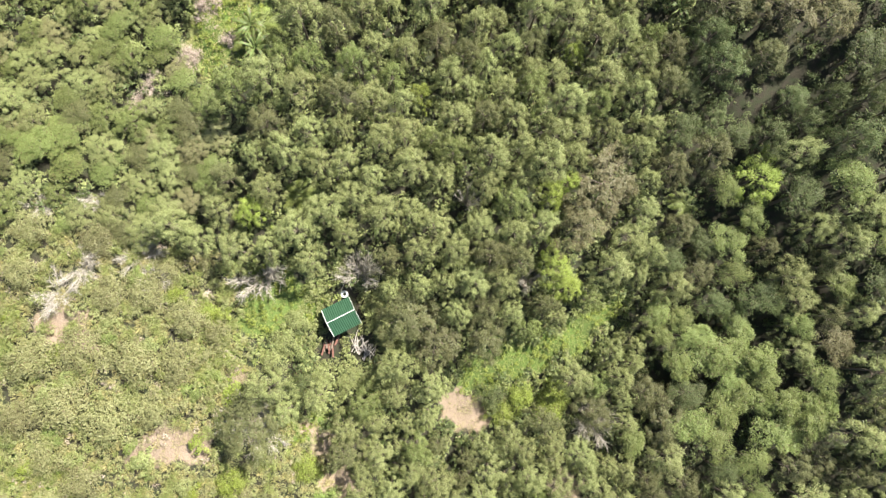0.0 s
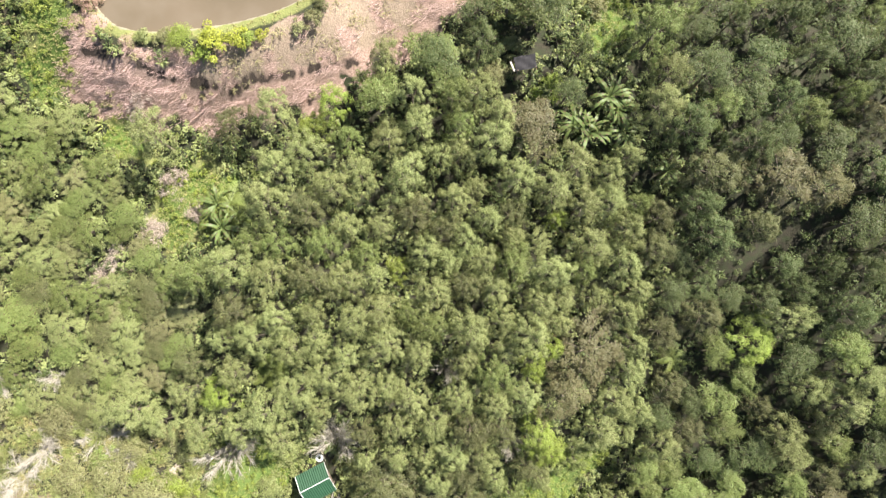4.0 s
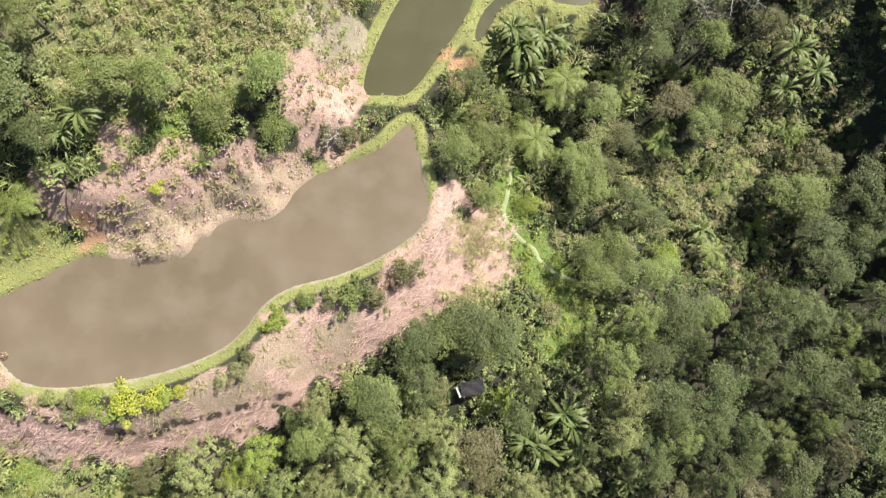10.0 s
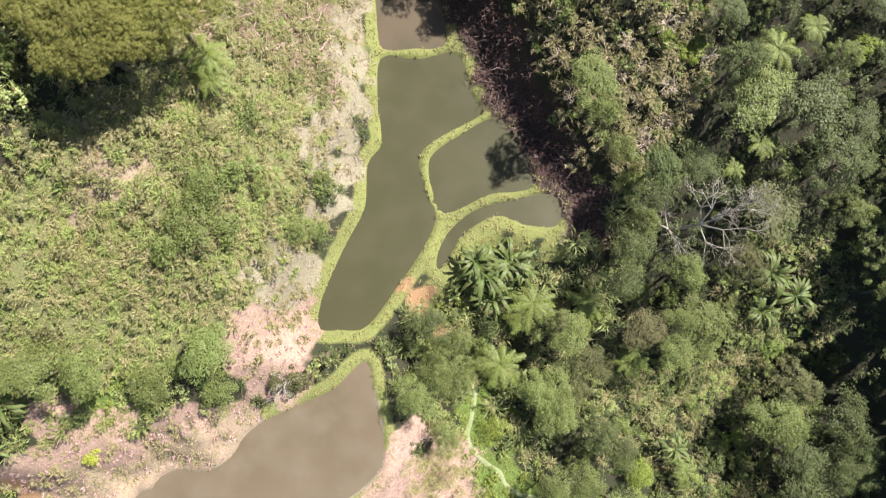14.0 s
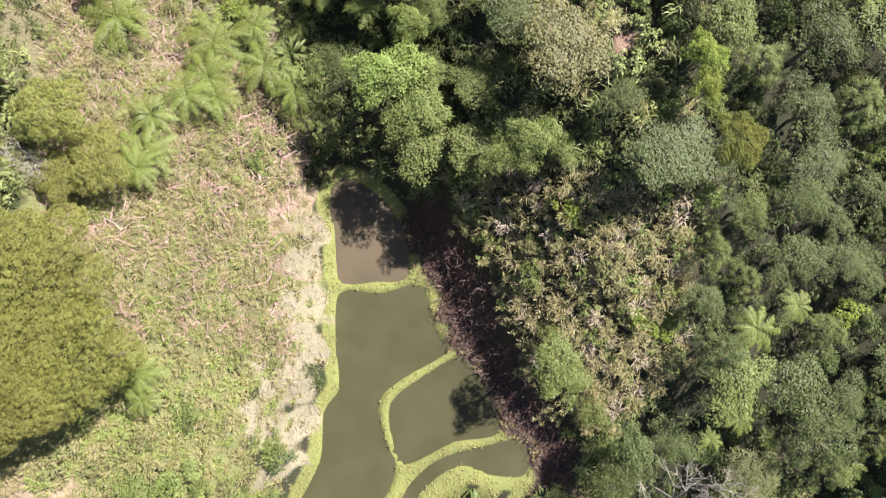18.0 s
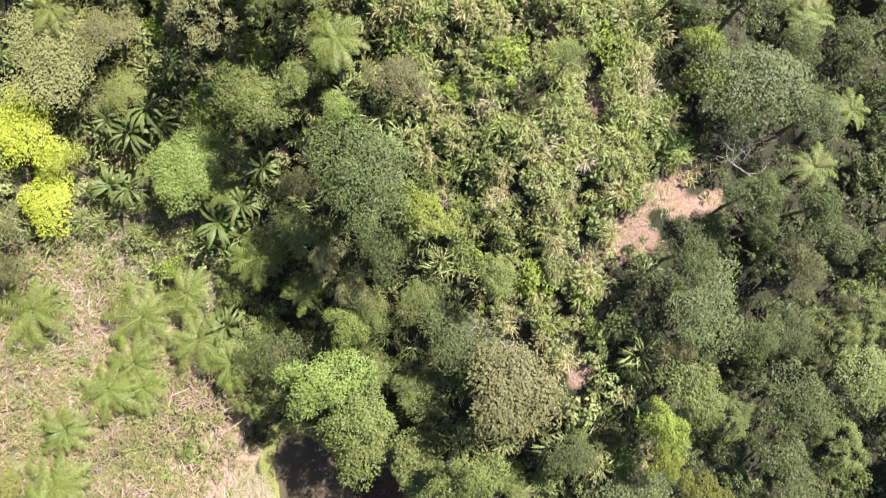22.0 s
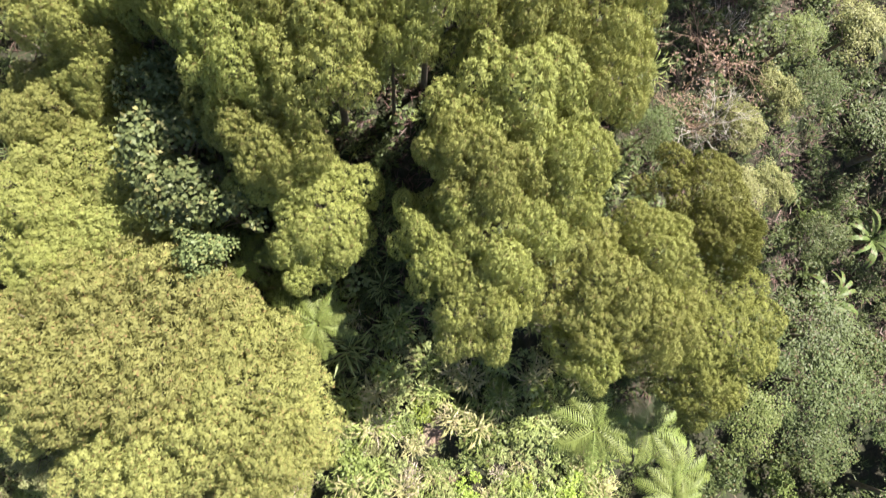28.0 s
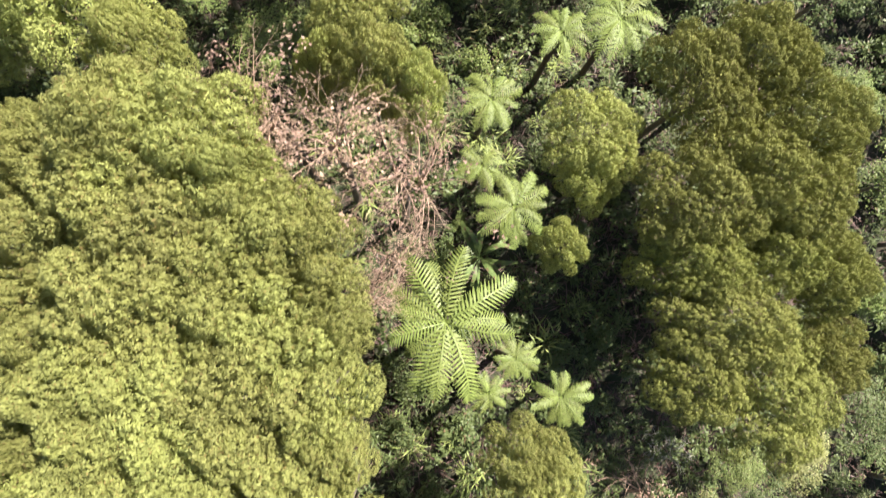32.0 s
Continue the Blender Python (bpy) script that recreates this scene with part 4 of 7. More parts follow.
def withered_bush(x, y, radius):
    BUSHES.append((x, y, radius))
    TAKEN.append((x, y, radius))
    base = new("withered_bush")
    s = radius / 1.3
    base.matrix_world = Matrix.LocRotScale((x, y, float(ground_z(x, y)[0])), Euler((0, 0, rng.uniform(0, 6.283))), (s, s, s))
    tagged(base, "withered bush of reddish twigs with few rust-brown leaves", "bush", "withered bushes")
    k = int(rng.integers(2))
    for name, me in (("bare_crown", TWIGS[k]), ("withered_leaves", WITHERED[1 - k])):
        ob = new(name, me)
        ob.parent = base


def twig_dome(rng, stems=15, twigs=63):
    """A leafless bush: crooked stems fanning out, each with thin forking twigs."""
    verts, faces, quads = [], [], []
    for k in range(stems):
        a, reach = rng.uniform(0, 6.283), rng.uniform(0.5, 1.0)
        p, tip = np.zeros(3), np.array((math.cos(a) * reach, math.sin(a) * reach, rng.uniform(0.65, 1.0)))
        for j in range(3):
            q = tip * (j + 1) / 3 + rng.normal(0, 0.05, 3)
            limb(verts, faces, p, q, 0.013 - 0.003 * j, 0.01 - 0.003 * j, 4)
            for _ in range(twigs // 3):
                start = p + (q - p) * rng.uniform(0, 1)
                end = start + unit(tip + rng.normal(0, 0.55, 3)) * rng.uniform(0.2, 0.5)
                limb(verts, faces, start, end, 0.008, 0.003, 3)
            p = q
    return mesh_of("dead_bush", verts, faces, GREY_TWIG)


GREY_TWIG = plain_material("grey_bleached_twig", (0.4, 0.36, 0.3), (0.6, 0.55, 0.47), 9, 0.9)
TWIG_DOMES = [twig_dome(np.random.default_rng(300 + k)) for k in range(4)]


def dead_bush(x, y, radius, height):
    TAKEN.append((x, y, radius * 0.7))
    ob = new("dead_bush", TWIG_DOMES[int(rng.integers(4))])
    ob.matrix_world = Matrix.LocRotScale((x, y, float(ground_z(x, y)[0]) - 0.05), Euler((0, 0, rng.uniform(0, 6.283))), (radius, radius, height))
    tagged(ob, "leafless grey bush of thin bleached twigs", "dead bush", "dead bushes")


# ---- plants set out one by one: kind, leaf, x, y, radius, height ----
for x, y, radius, height in (
        (-26.6, 4.7, 1.76, 1.3), (-28.0, 2.7, 1.93, 1.2), (-22.2, 5.6, 1.95, 1.2), (-21.0, 3.6, 1.59, 1.1), (-13.0, 4.3, 2.25, 3.0), (-4.9, 4.5, 2.1, 3.0), (-25.7, 10.2, 1.19, 1.0), (-15.1, -7.3, 2.35, 1.6), (-13.6, -9.3, 2.4, 1.6), (17.6, -9.6, 2.35, 2.5), (4.2, 10.7, 1.06, 4.0), (9.9, 4.2, 1.24, 3.5), (-29.8, 9.7, 1.36, 1.0)):
    dead_bush(x, y, radius, height)
banana(-12.8, 22.8, 1.5, 12)
banana(-12.5, 21.2, 1.5, 12)
tree("round", "mid", -29.6, 14.0, 1.80, 2.0)
tree("round", "mid", -27.3, 12.9, 1.66, 1.8)
tree("round", "mid", -27.4, 15.0, 1.81, 1.9)
tree("feathery", "brown", 15.9, 12.1, 3.01, 5.0)
tree("feathery", "brown", 14.0, 8.7, 2.29, 5.0)
tree("fine", "brown", 38.4, -1.5, 2.04, 4.5)
tree("feathery", "lime", 29.9, 13.1, 2.43, 5.0)
tree("feathery", "lime", 12.0, 5.3, 1.80, 5.0)
tree("feathery", "lime", 13.1, 3.5, 1.55, 5.0)
tree("round", "mid", 23.3, -0.8, 1.48, 5.6)
tree("round", "mid", 25.0, 0.9, 1.58, 4.8)
tree("round", "mid", 22.5, 1.5, 1.51, 4.8)
tree("round", "mid", 28.0, -2.7, 1.98, 5.0)
tree("round", "mid", 26.1, -0.8, 1.74, 5.5)
tree("round", "mid", 25.0, -3.4, 1.90, 5.5)
tree("round", "mid", 30.0, -4.8, 2.09, 4.7)
tree("round", "mid", 32.2, -3.0, 2.05, 5.6)
tree("round", "mid", 29.1, -2.6, 2.06, 5.7)
tree("round", "mid", 31.0, -6.4, 1.75, 4.9)
tree("round", "mid", 32.8, -7.2, 1.65, 4.8)
tree("round", "mid", 33.0, -4.5, 1.72, 5.4)
tree("round", "mid", 34.7, -10.0, 2.10, 4.8)
tree("round", "mid", 36.7, -8.7, 1.82, 5.1)
tree("round", "mid", 34.7, -7.1, 1.83, 5.7)
tree("round", "mid", 28.8, -10.4, 2.01, 4.8)
tree("round", "mid", 29.4, -7.8, 1.90, 5.6)
tree("round", "mid", 26.6, -9.4, 2.08, 5.4)
tree("round", "mid", 38.4, -7.3, 1.33, 5.2)
tree("round", "mid", 36.6, -7.0, 1.54, 5.5)
tree("round", "mid", 37.1, -8.9, 1.34, 4.9)
shrub("lime", 10.2, -6.6, 1.97)
shrub("lime", 13.5, -7.0, 2.38)
shrub("lime", -16.1, -13.5, 1.89)
shrub("lime", -9.9, -12.6, 1.81)
shrub("lime", 8.7, -8.4, 1.69)
tree("feathery", "grey", -13.7, -7.9, 2.83, 5.0)
tree("feathery", "grey", -0.9, 1.0, 2.50, 5.0)
tree("feathery", "grey", 1.7, -1.0, 2.29, 5.0)
tree("feathery", "grey", 6.2, -1.1, 2.34, 5.0)
tree("feathery", "grey", 17.1, -8.1, 2.17, 5.0)
tree("feathery", "grey", 24.5, -9.3, 2.70, 5.0)
shrub("dark", -10.2, -5.4, 1.63)
shrub("dark", 7.3, -6.8, 1.39)
shrub("feather", -11.5, -1.4, 1.50)
shrub("feather", -10.5, 0.6, 1.20)
shrub("feather", -3.3, 0.5, 1.35)
shrub("feather", -1.8, -1.5, 1.58)
shrub("feather", -8.8, -4.5, 1.33)
shrub("feather", -6.4, -4.9, 1.35)
shrub("feather", -3.1, -4.7, 1.47)
shrub("feather", -1.5, 0.6, 1.57)
shrub("feather", -12.4, -2.8, 1.50)
shrub("feather", -4.6, -4.9, 1.25)
shrub("feather", -3.7, 2.1, 1.03)
tree_fern(-12.0, 23.0, 1.89, 1.2)
tree_fern(24.5, 11.3, 1.45, 1.2)
tree_fern(-9.4, 10.7, 1.54, 1.2)
shrub("pale", -30.1, 7.9, 1.78)
shrub("pale", -25.2, 7.1, 1.83)
shrub("pale", -30.6, 4.4, 1.77)
shrub("pale", -24.2, 2.6, 2.08)
shrub("pale", -21.6, 2.7, 1.87)
shrub("pale", -18.7, 0.9, 1.91)
shrub("pale", -26.2, -1.8, 2.29)
shrub("pale", -29.9, -2.6, 2.26)
shrub("pale", -22.4, -2.7, 2.34)
shrub("pale", -19.2, -2.8, 2.15)
shrub("pale", -31.2, -7.1, 2.04)
shrub("pale", -27.6, -6.2, 2.30)
shrub("pale", -24.4, -7.2, 2.34)
shrub("pale", -21.0, -6.4, 1.90)
shrub("pale", -29.3, -9.9, 2.06)
shrub("pale", -27.0, -12.4, 1.87)
shrub("pale", -16.4, -0.5, 1.70)
shrub("pale", -20.1, 4.5, 1.65)
banana(16.6, 31.8, 1.83)
banana(17.8, 29.1, 1.59)
banana(21.7, 26.4, 1.37)
banana(14.1, 29.7, 1.97)
tree_fern(-12.9, 22.3, 1.78, 1.2)
shrub("lime", -3.3, 38.0, 0.69)
shrub("rust", -20.9, 35.8, 0.74)
tree("round", "mid", 3.2, 33.1, 2.00, 4.0)
tree("round", "mid", -1.1, 30.7, 1.80, 4.0)
tree("round", "mid", 8.4, 37.8, 2.01, 4.0)
tree("round", "mid", 10.5, 37.1, 1.82, 4.0)
tree("round", "brown", 10.4, 29.2, 2.11, 4.0)
shrub("dark", -22.6, 40.0, 1.87)
tree("feathery", "brown", 29.5, 25.5, 2.59, 5.5)
tree("feathery", "brown", 33.1, 24.7, 1.94, 5.5)
tree("feathery", "brown", 35.9, 29.6, 1.69, 5.5)
tree("feathery", "grey", 28.4, 21.9, 1.76, 5.5)
tree("feathery", "grey", 24.6, 25.9, 1.97, 5.5)
banana(-13.0, 49.6, 1.41)
banana(-13.9, 46.8, 1.1, 9)
banana(-14.3, 48.5, 1.14)
banana(15.0, 29.2, 1.95)
banana(17.4, 30.8, 1.78)
tree_fern(-17.4, 45.0, 1.38, 1.2)
tree("round", "dark", -16.1, 50.0, 1.93, 4.5)
tree("round", "dark", -15.1, 48.3, 1.22, 4.5)
tree("round", "mid", -11.2, 51.2, 1.49, 3.5)
tree("round", "mid", -8.6, 51.4, 1.32, 3.5)
tree("round", "mid", -2.9, 52.3, 1.31, 3.5)
shrub("mid", -6.4, 50.5, 1.29)
shrub("mid", -3.2, 50.0, 1.49)
shrub("mid", -4.8, 51.5, 0.96)
shrub("yellow", -10.1, 46.2, 0.59)
withered_bush(10.3, 44.2, 0.93)
withered_bush(9.6, 39.7, 0.78)
dead_tree(0.4, 50.7, 1.25)
tree("fine", "mid", 10.4, 46.7, 1.15, 4.0)
tree("fine", "mid", 10.0, 50.7, 1.29, 4.0)
tree_fern(16.0, 54.8, 1.65, 2.0)
tree_fern(14.2, 51.3, 1.78, 2.0)
tree_fern(20.1, 55.7, 1.43, 2.0)
tree_fern(23.8, 52.4, 1.06, 2.0)
tree("round", "mid", 18.5, 53.6, 1.77, 4.0)
tree("round", "mid", 17.9, 49.5, 1.53, 4.0)
tree("round", "mid", 18.3, 47.8, 1.37, 4.0)
tree("fine", "mid", 25.9, 52.7, 1.48, 4.3)
tree("fine", "mid", 28.0, 53.0, 1.31, 5.0)
tree("fine", "mid", 26.2, 54.5, 1.34, 5.0)
tree("fine", "mid", 34.2, 47.7, 2.19, 5.0)
tree("fine", "mid", 17.9, 43.2, 1.44, 5.0)
tree("fine", "mid", 19.0, 41.5, 1.53, 4.3)
tree("fine", "mid", 20.0, 43.4, 1.50, 4.7)
tree("fine", "mid", 22.4, 41.8, 1.83, 5.0)
tree("fine", "dark", 9.5, 38.1, 2.11, 4.5)
tree("fine", "dark", 11.7, 37.3, 1.55, 4.5)
tree("fine", "dark", 6.0, 36.8, 1.50, 4.5)
tree("fine", "dark", 3.1, 33.1, 1.82, 4.5)
tree("fine", "dark", 13.1, 31.5, 1.28, 4.5)
shrub("lime", 12.3, 32.8, 1.09)
shrub("lime", 11.1, 32.1, 0.84)
shrub("pale", 7.9, 33.4, 1.24)
shrub("pale", 9.0, 35.5, 0.90)
shrub("lime", -3.8, 37.8, 0.36)
shrub("grey", 1.5, 40.1, 0.82)
shrub("grey", 3.3, 39.7, 0.84)
shrub("grey", 0.1, 39.4, 0.59)
shrub("grey", 5.2, 41.7, 0.83)
shrub("grey", -4.9, 36.0, 0.65)
shrub("mid", 2.3, 40.0, 0.67)
shrub("mid", -1.4, 39.5, 0.59)
shrub("mid", -3.2, 61.5, 1.48)
shrub("mid", -1.8, 62.0, 1.13)
shrub("mid", -4.1, 59.1, 1.53)
shrub("mid", -5.0, 57.8, 1.04)
shrub("mid", -2.3, 59.2, 1.07)
shrub("mid", 1.0, 59.6, 1.31)
shrub("mid", 2.0, 59.7, 1.15)
shrub("mid", -0.7, 61.6, 0.77)
shrub("mid", 2.4, 62.9, 0.99)
shrub("mid", -1.2, 65.6, 0.82)
shrub("mid", -3.6, 60.4, 1.11)
shrub("mid", -11.4, 52.0, 1.52)
shrub("mid", -3.3, 53.2, 1.09)
shrub("grey", 0.9, 50.4, 1.00)
shrub("grey", -0.2, 50.4, 0.70)
tree_fern(-2.6, 66.3, 0.88, 2.0)
tree_fern(23.6, 51.6, 1.17, 2.0)
tree_fern(28.0, 43.7, 1.20, 2.0)
tree_fern(29.1, 65.2, 1.04, 2.0)
tree_fern(27.9, 63.8, 0.70, 2.0)
tree_fern(31.4, 63.8, 0.77, 2.0)
banana(12.2, 57.9, 1.45)
banana(13.9, 58.1, 1.66)
banana(15.4, 57.6, 1.29)
banana(32.3, 57.6, 1.67)
banana(34.3, 56.2, 1.68)
banana(32.3, 55.1, 1.51)
banana(27.3, 45.3, 1.40)
tree("feathery", "mid", 11.3, 50.6, 1.39, 4.0)
tree("feathery", "mid", 9.7, 52.0, 1.22, 4.0)
tree("feathery", "mid", 11.2, 52.9, 1.23, 4.0)
tree("fine", "dark", 21.8, 58.8, 1.70, 5.0)
tree("fine", "dark", 21.5, 56.8, 1.45, 5.0)
tree("fine", "dark", 22.2, 62.0, 1.65, 5.0)
tree("fine", "dark", 35.6, 45.0, 2.05, 4.5)
tree("fine", "dark", 35.7, 42.4, 2.02, 4.8)
tree("fine", "dark", 37.8, 44.4, 1.73, 4.8)
tree("fine", "dark", 37.7, 44.8, 1.38, 4.9)
tree("fine", "dark", 39.2, 44.0, 1.27, 5.0)
tree("fine", "dark", 39.4, 46.0, 1.29, 4.5)
dead_tree(25.1, 60.4, 1.87)
tree("round", "mid", 27.7, 54.6, 1.80, 4.0)
tree("round", "dark", 22.8, 63.5, 1.54, 4.0)
tree("round", "mid", 27.8, 67.3, 1.85, 4.0)
tree("round", "dark", 31.7, 67.0, 1.88, 4.0)
tree("round", "mid", 16.5, 49.6, 1.43, 4.0)
tree("round", "mid", 18.3, 68.0, 1.53, 4.0)
tree("feathery", "grey", 29.4, 58.3, 1.72, 4.5)
tree("feathery", "dark", 33.9, 64.0, 1.89, 4.5)
tree("feathery", "grey", 17.8, 54.1, 1.03, 4.5)
tree("feathery", "grey", 35.1, 50.0, 1.89, 4.5)
tree("round", "brown", 23.8, 53.8, 1.44, 4.0)
shrub("lime", 24.9, 43.4, 1.41)
shrub("lime", 14.0, 46.8, 1.18)
shrub("mid", 18.4, 69.6, 1.22)
shrub("mid", 19.8, 67.3, 1.29)
shrub("mid", 21.1, 65.3, 1.23)
shrub("mid", 22.0, 63.2, 1.31)
tree("tufted", "olive_dark", -7.1, 68.0, 3.56, 5.3)
tree("tufted", "olive_dark", -6.5, 71.7, 3.15, 5.1)
tree("tufted", "olive_dark", -3.7, 68.5, 2.16, 6.4)
tree("tufted", "olive_dark", -6.7, 66.7, 2.2, 5.6)
dead_tree(-8.1, 77.9, 1.24)
tree_fern(-2.7, 67.4, 1.24, 1.2)
shrub("dark", 2.5, 62.2, 0.95)
shrub("dark", -1.4, 64.8, 0.60)
shrub("dark", -2.7, 55.6, 0.60)
shrub("mid", 1.0, 79.5, 0.94)
shrub("mid", -5.6, 57.3, 0.57)
tree_fern(29.1, 70.2, 1.35, 2.0)
tree_fern(31.4, 71.5, 0.96, 2.0)
tree_fern(20.2, 54.7, 0.94, 2.0)
tree("feathery", "dark", 26.7, 69.0, 1.40, 4.0)
tree("feathery", "mid", 22.7, 60.5, 1.35, 4.0)
shrub("lime", 35.8, 71.3, 0.94)
shrub("lime", 24.8, 70.4, 0.82)
tree("fine", "yellow", -5.6, 94.6, 1.09, 4.0)
tree("fine", "grey", -7.9, 90.4, 2.00, 4.0)
tree("fine", "grey", -8.6, 92.9, 1.34, 4.0)
tree("fine", "grey", -7.2, 88.8, 1.34, 4.0)
tree("round", "mid", 15.0, 78.9, 1.58, 5.0)
tree("round", "mid", 16.2, 79.6, 1.31, 5.0)
tree("fine", "dark", 11.6, 89.8, 1.35, 6.0)
banana(2.1, 91.9, 1.65)
banana(2.7, 86.1, 1.25)
banana(-3.7, 93.8, 1.31)
banana(-3.9, 81.0, 0.98)
banana(3.6, 92.7, 1.34)
banana(-2.4, 96.4, 1.64)
banana(-2.8, 93.5, 1.30)
banana(-0.9, 96.9, 1.27)
banana(5.1, 94.4, 1.14)
banana(-6.0, 87.4, 1.13)
tree("round", "lime", 23.3, 82.6, 1.00, 5.5)
tree("round", "lime", 23.4, 81.1, 0.96, 5.5)
tree("fine", "dark", 23.9, 89.5, 1.19, 5.5)
tree("fine", "dark", 26.9, 86.2, 0.96, 5.5)
tree("fine", "dark", 29.2, 76.5, 1.31, 5.0)
tree("round", "mid", 5.5, 96.3, 1.46, 4.5)
tree("round", "mid", 5.0, 101.7, 1.28, 4.5)
shrub("lime", 20.6, 102.3, 0.78)
tree_fern(9.2, 98.6, 1.11, 2.0)
tree_fern(-5.0, 101.3, 1.22, 2.0)
tree_fern(1.9, 103.5, 0.86, 2.0)
banana(-1.5, 97.6, 1.47)
banana(-3.9, 102.8, 1.09)
banana(0.4, 99.4, 1.03)
banana(-3.5, 96.9, 1.06)
tree("fine", "dark", 26.4, 99.9, 1.46, 5.0)
tree("fine", "dark", 23.3, 100.1, 1.03, 4.5)
tree("fine", "mid", 18.7, 97.0, 0.81, 4.5)
dead_tree(27.0, 93.6, 1.31)
dead_tree(16.1, 85.8, 1.38)
tree("round", "dark", 26.8, 92.0, 1.08, 4.0)
tree("round", "dark", 29.4, 91.6, 1.08, 4.0)
tree("round", "dark", 27.2, 90.6, 0.81, 4.0)
tree("round", "mid", 16.4, 88.5, 0.89, 4.0)
tree_fern(30.9, 100.8, 1.11, 2.0)
tree_fern(31.7, 96.1, 0.98, 2.0)
tree_fern(30.0, 93.5, 1.07, 2.0)
tree_fern(26.3, 102.7, 1.14, 2.0)
tree_fern(23.4, 102.4, 1.05, 2.0)
tree("fine", "pale", -1.3, 107.4, 1.36, 1.9)
tree("round", "mid", 6.7, 102.1, 1.21, 3.5)
shrub("lime", 5.1, 99.7, 1.11)
shrub("lime", 9.2, 95.5, 1.21)
shrub("lime", 9.9, 102.9, 0.46)
shrub("lime", 24.4, 101.2, 1.01)
shrub("lime", 25.8, 97.5, 1.14)
tree("round", "lime", 13.2, 103.7, 0.83, 2.5)
tree_fern(22.6, 107.0, 1.59, 2.0)
tree_fern(24.8, 106.9, 1.46, 2.0)
tree_fern(26.2, 104.2, 1.42, 2.0)
tree_fern(23.5, 103.4, 1.24, 2.0)
tree_fern(30.4, 101.7, 1.36, 2.0)
tree_fern(30.3, 100.2, 1.03, 2.0)
tree_fern(-0.6, 110.7, 1.05, 2.0)
tree("fine", "dark", 28.8, 98.4, 1.22, 5.2)
tree("fine", "dark", 32.3, 108.4, 1.97, 4.0)
shrub("mid", 19.2, 101.9, 0.56)
shrub("mid", 18.7, 106.7, 1.04)
shrub("mid", 23.3, 103.3, 0.40)
tree_fern(26.5, 105.1, 1.25, 2.0)
withered_bush(26.1, 119.6, 1.68)
withered_bush(25.5, 118.4, 1.24)
tree("round", "cream", 27.3, 117.6, 1.07, 3.0)
tree("round", "cream", 28.9, 118.9, 0.90, 3.0)
tree("round", "cream", 29.3, 115.9, 0.87, 3.0)
tree("fine", "dark", 32.5, 110.3, 1.92, 3.5)
tree("fine", "dark", 30.1, 119.2, 1.17, 3.5)
tree("fine", "dark", 23.5, 116.9, 0.89, 3.5)
tree("fine", "dark", 32.3, 106.6, 1.80, 3.5)
tree("fine", "dark", 31.6, 114.1, 1.22, 3.5)
dead_tree(27.6, 121.4, 1.09)
dead_tree(26.5, 118.3, 1.73)
tree("round", "cream", 31.9, 121.5, 1.23, 3.0)
tree("round", "cream", 27.5, 115.5, 1.17, 3.0)
banana(33.5, 112.0, 1.27)
banana(34.8, 114.4, 1.37)
HILL_HERBS = [(-13.2, 64.0), (-7.8, 65.4), (-2.5, 67.6), (4.1, 71.7), (2.6, 63.3), (1.6, 58.7), (-2.5, 51.0), (-14.6, 50.8)]
HILL_MEADOW = [(-7.0, 75.0), (1.9, 80.3), (4.4, 80.2), (4.3, 72.2), (3.0, 61.4), (1.2, 53.5), (-11.0, 55.2), (-10.3, 63.1)]
CANE_SLOPE = [(14.2, 79.7), (24.2, 77.4), (25.9, 68.3), (22.3, 63.4), (18.4, 64.8), (15.9, 70.9), (12.8, 76.2)]
HIGH_SLOPE = [(10.5, 102.6), (17.8, 103.5), (21.6, 102.2), (24.2, 96.5), (21.9, 90.9), (21.5, 85.7), (18.0, 82.4), (14.2, 90.7), (12.6, 95.3), (11.0, 98.9)]
TOP_SLOPE = [(10.0, 102.6), (12.7, 106.4), (14.7, 110.4), (17.5, 111.1), (21.2, 111.2), (25.7, 102.6), (22.7, 99.3), (24.5, 93.8), (13.0, 92.8), (10.9, 99.9)]
FERN_SLOPE = [(-10.6, 90.3), (-6.1, 90.4), (3.8, 83.9), (3.1, 80.6), (2.4, 74.0), (3.6, 67.9), (-6.6, 70.2)]
SCRUB = [(-34.9, 8.7), (-15.8, 6.0), (-14.2, -2.9), (-6.2, -16.0), (-35.9, -15.7)]
MIXED_LOW = [(21.6, 50.8), (33.3, 53.6), (38.0, 53.4), (34.9, 40.8), (26.5, 40.8), (20.8, 48.5)]
MIXED_HIGH = [(30.1, 60.5), (37.2, 60.4), (39.1, 53.3), (33.3, 51.9), (32.5, 49.5), (26.5, 47.6), (22.9, 50.0), (29.0, 51.8)]


shrub("lime", -14.2, 33.2, 1.20)
shrub("yellow", -12.1, 33.1, 1.05)
shrub("yellow", -10.7, 33.4, 0.94)
shrub("lime", -12.9, 32.4, 0.83)
shrub("yellow", -9.0, 33.8, 0.60)
shrub("lime", -9.9, 33.5, 0.75)
shrub("pale", -15.4, 33.4, 0.68)
shrub("feather", -16.8, 33.4, 0.60)
shrub("pale", -5.4, 35.1, 0.83)
shrub("pale", -6.5, 34.5, 0.60)
shrub("mid", 1.5, 39.8, 1.13)
shrub("brown", 2.8, 40.1, 1.05)
shrub("brown", 5.0, 41.5, 1.13)
shrub("rust", 4.5, 41.0, 0.75)
shrub("feather", 0.4, 40.2, 0.75)
shrub("mid", -1.4, 39.7, 0.68)
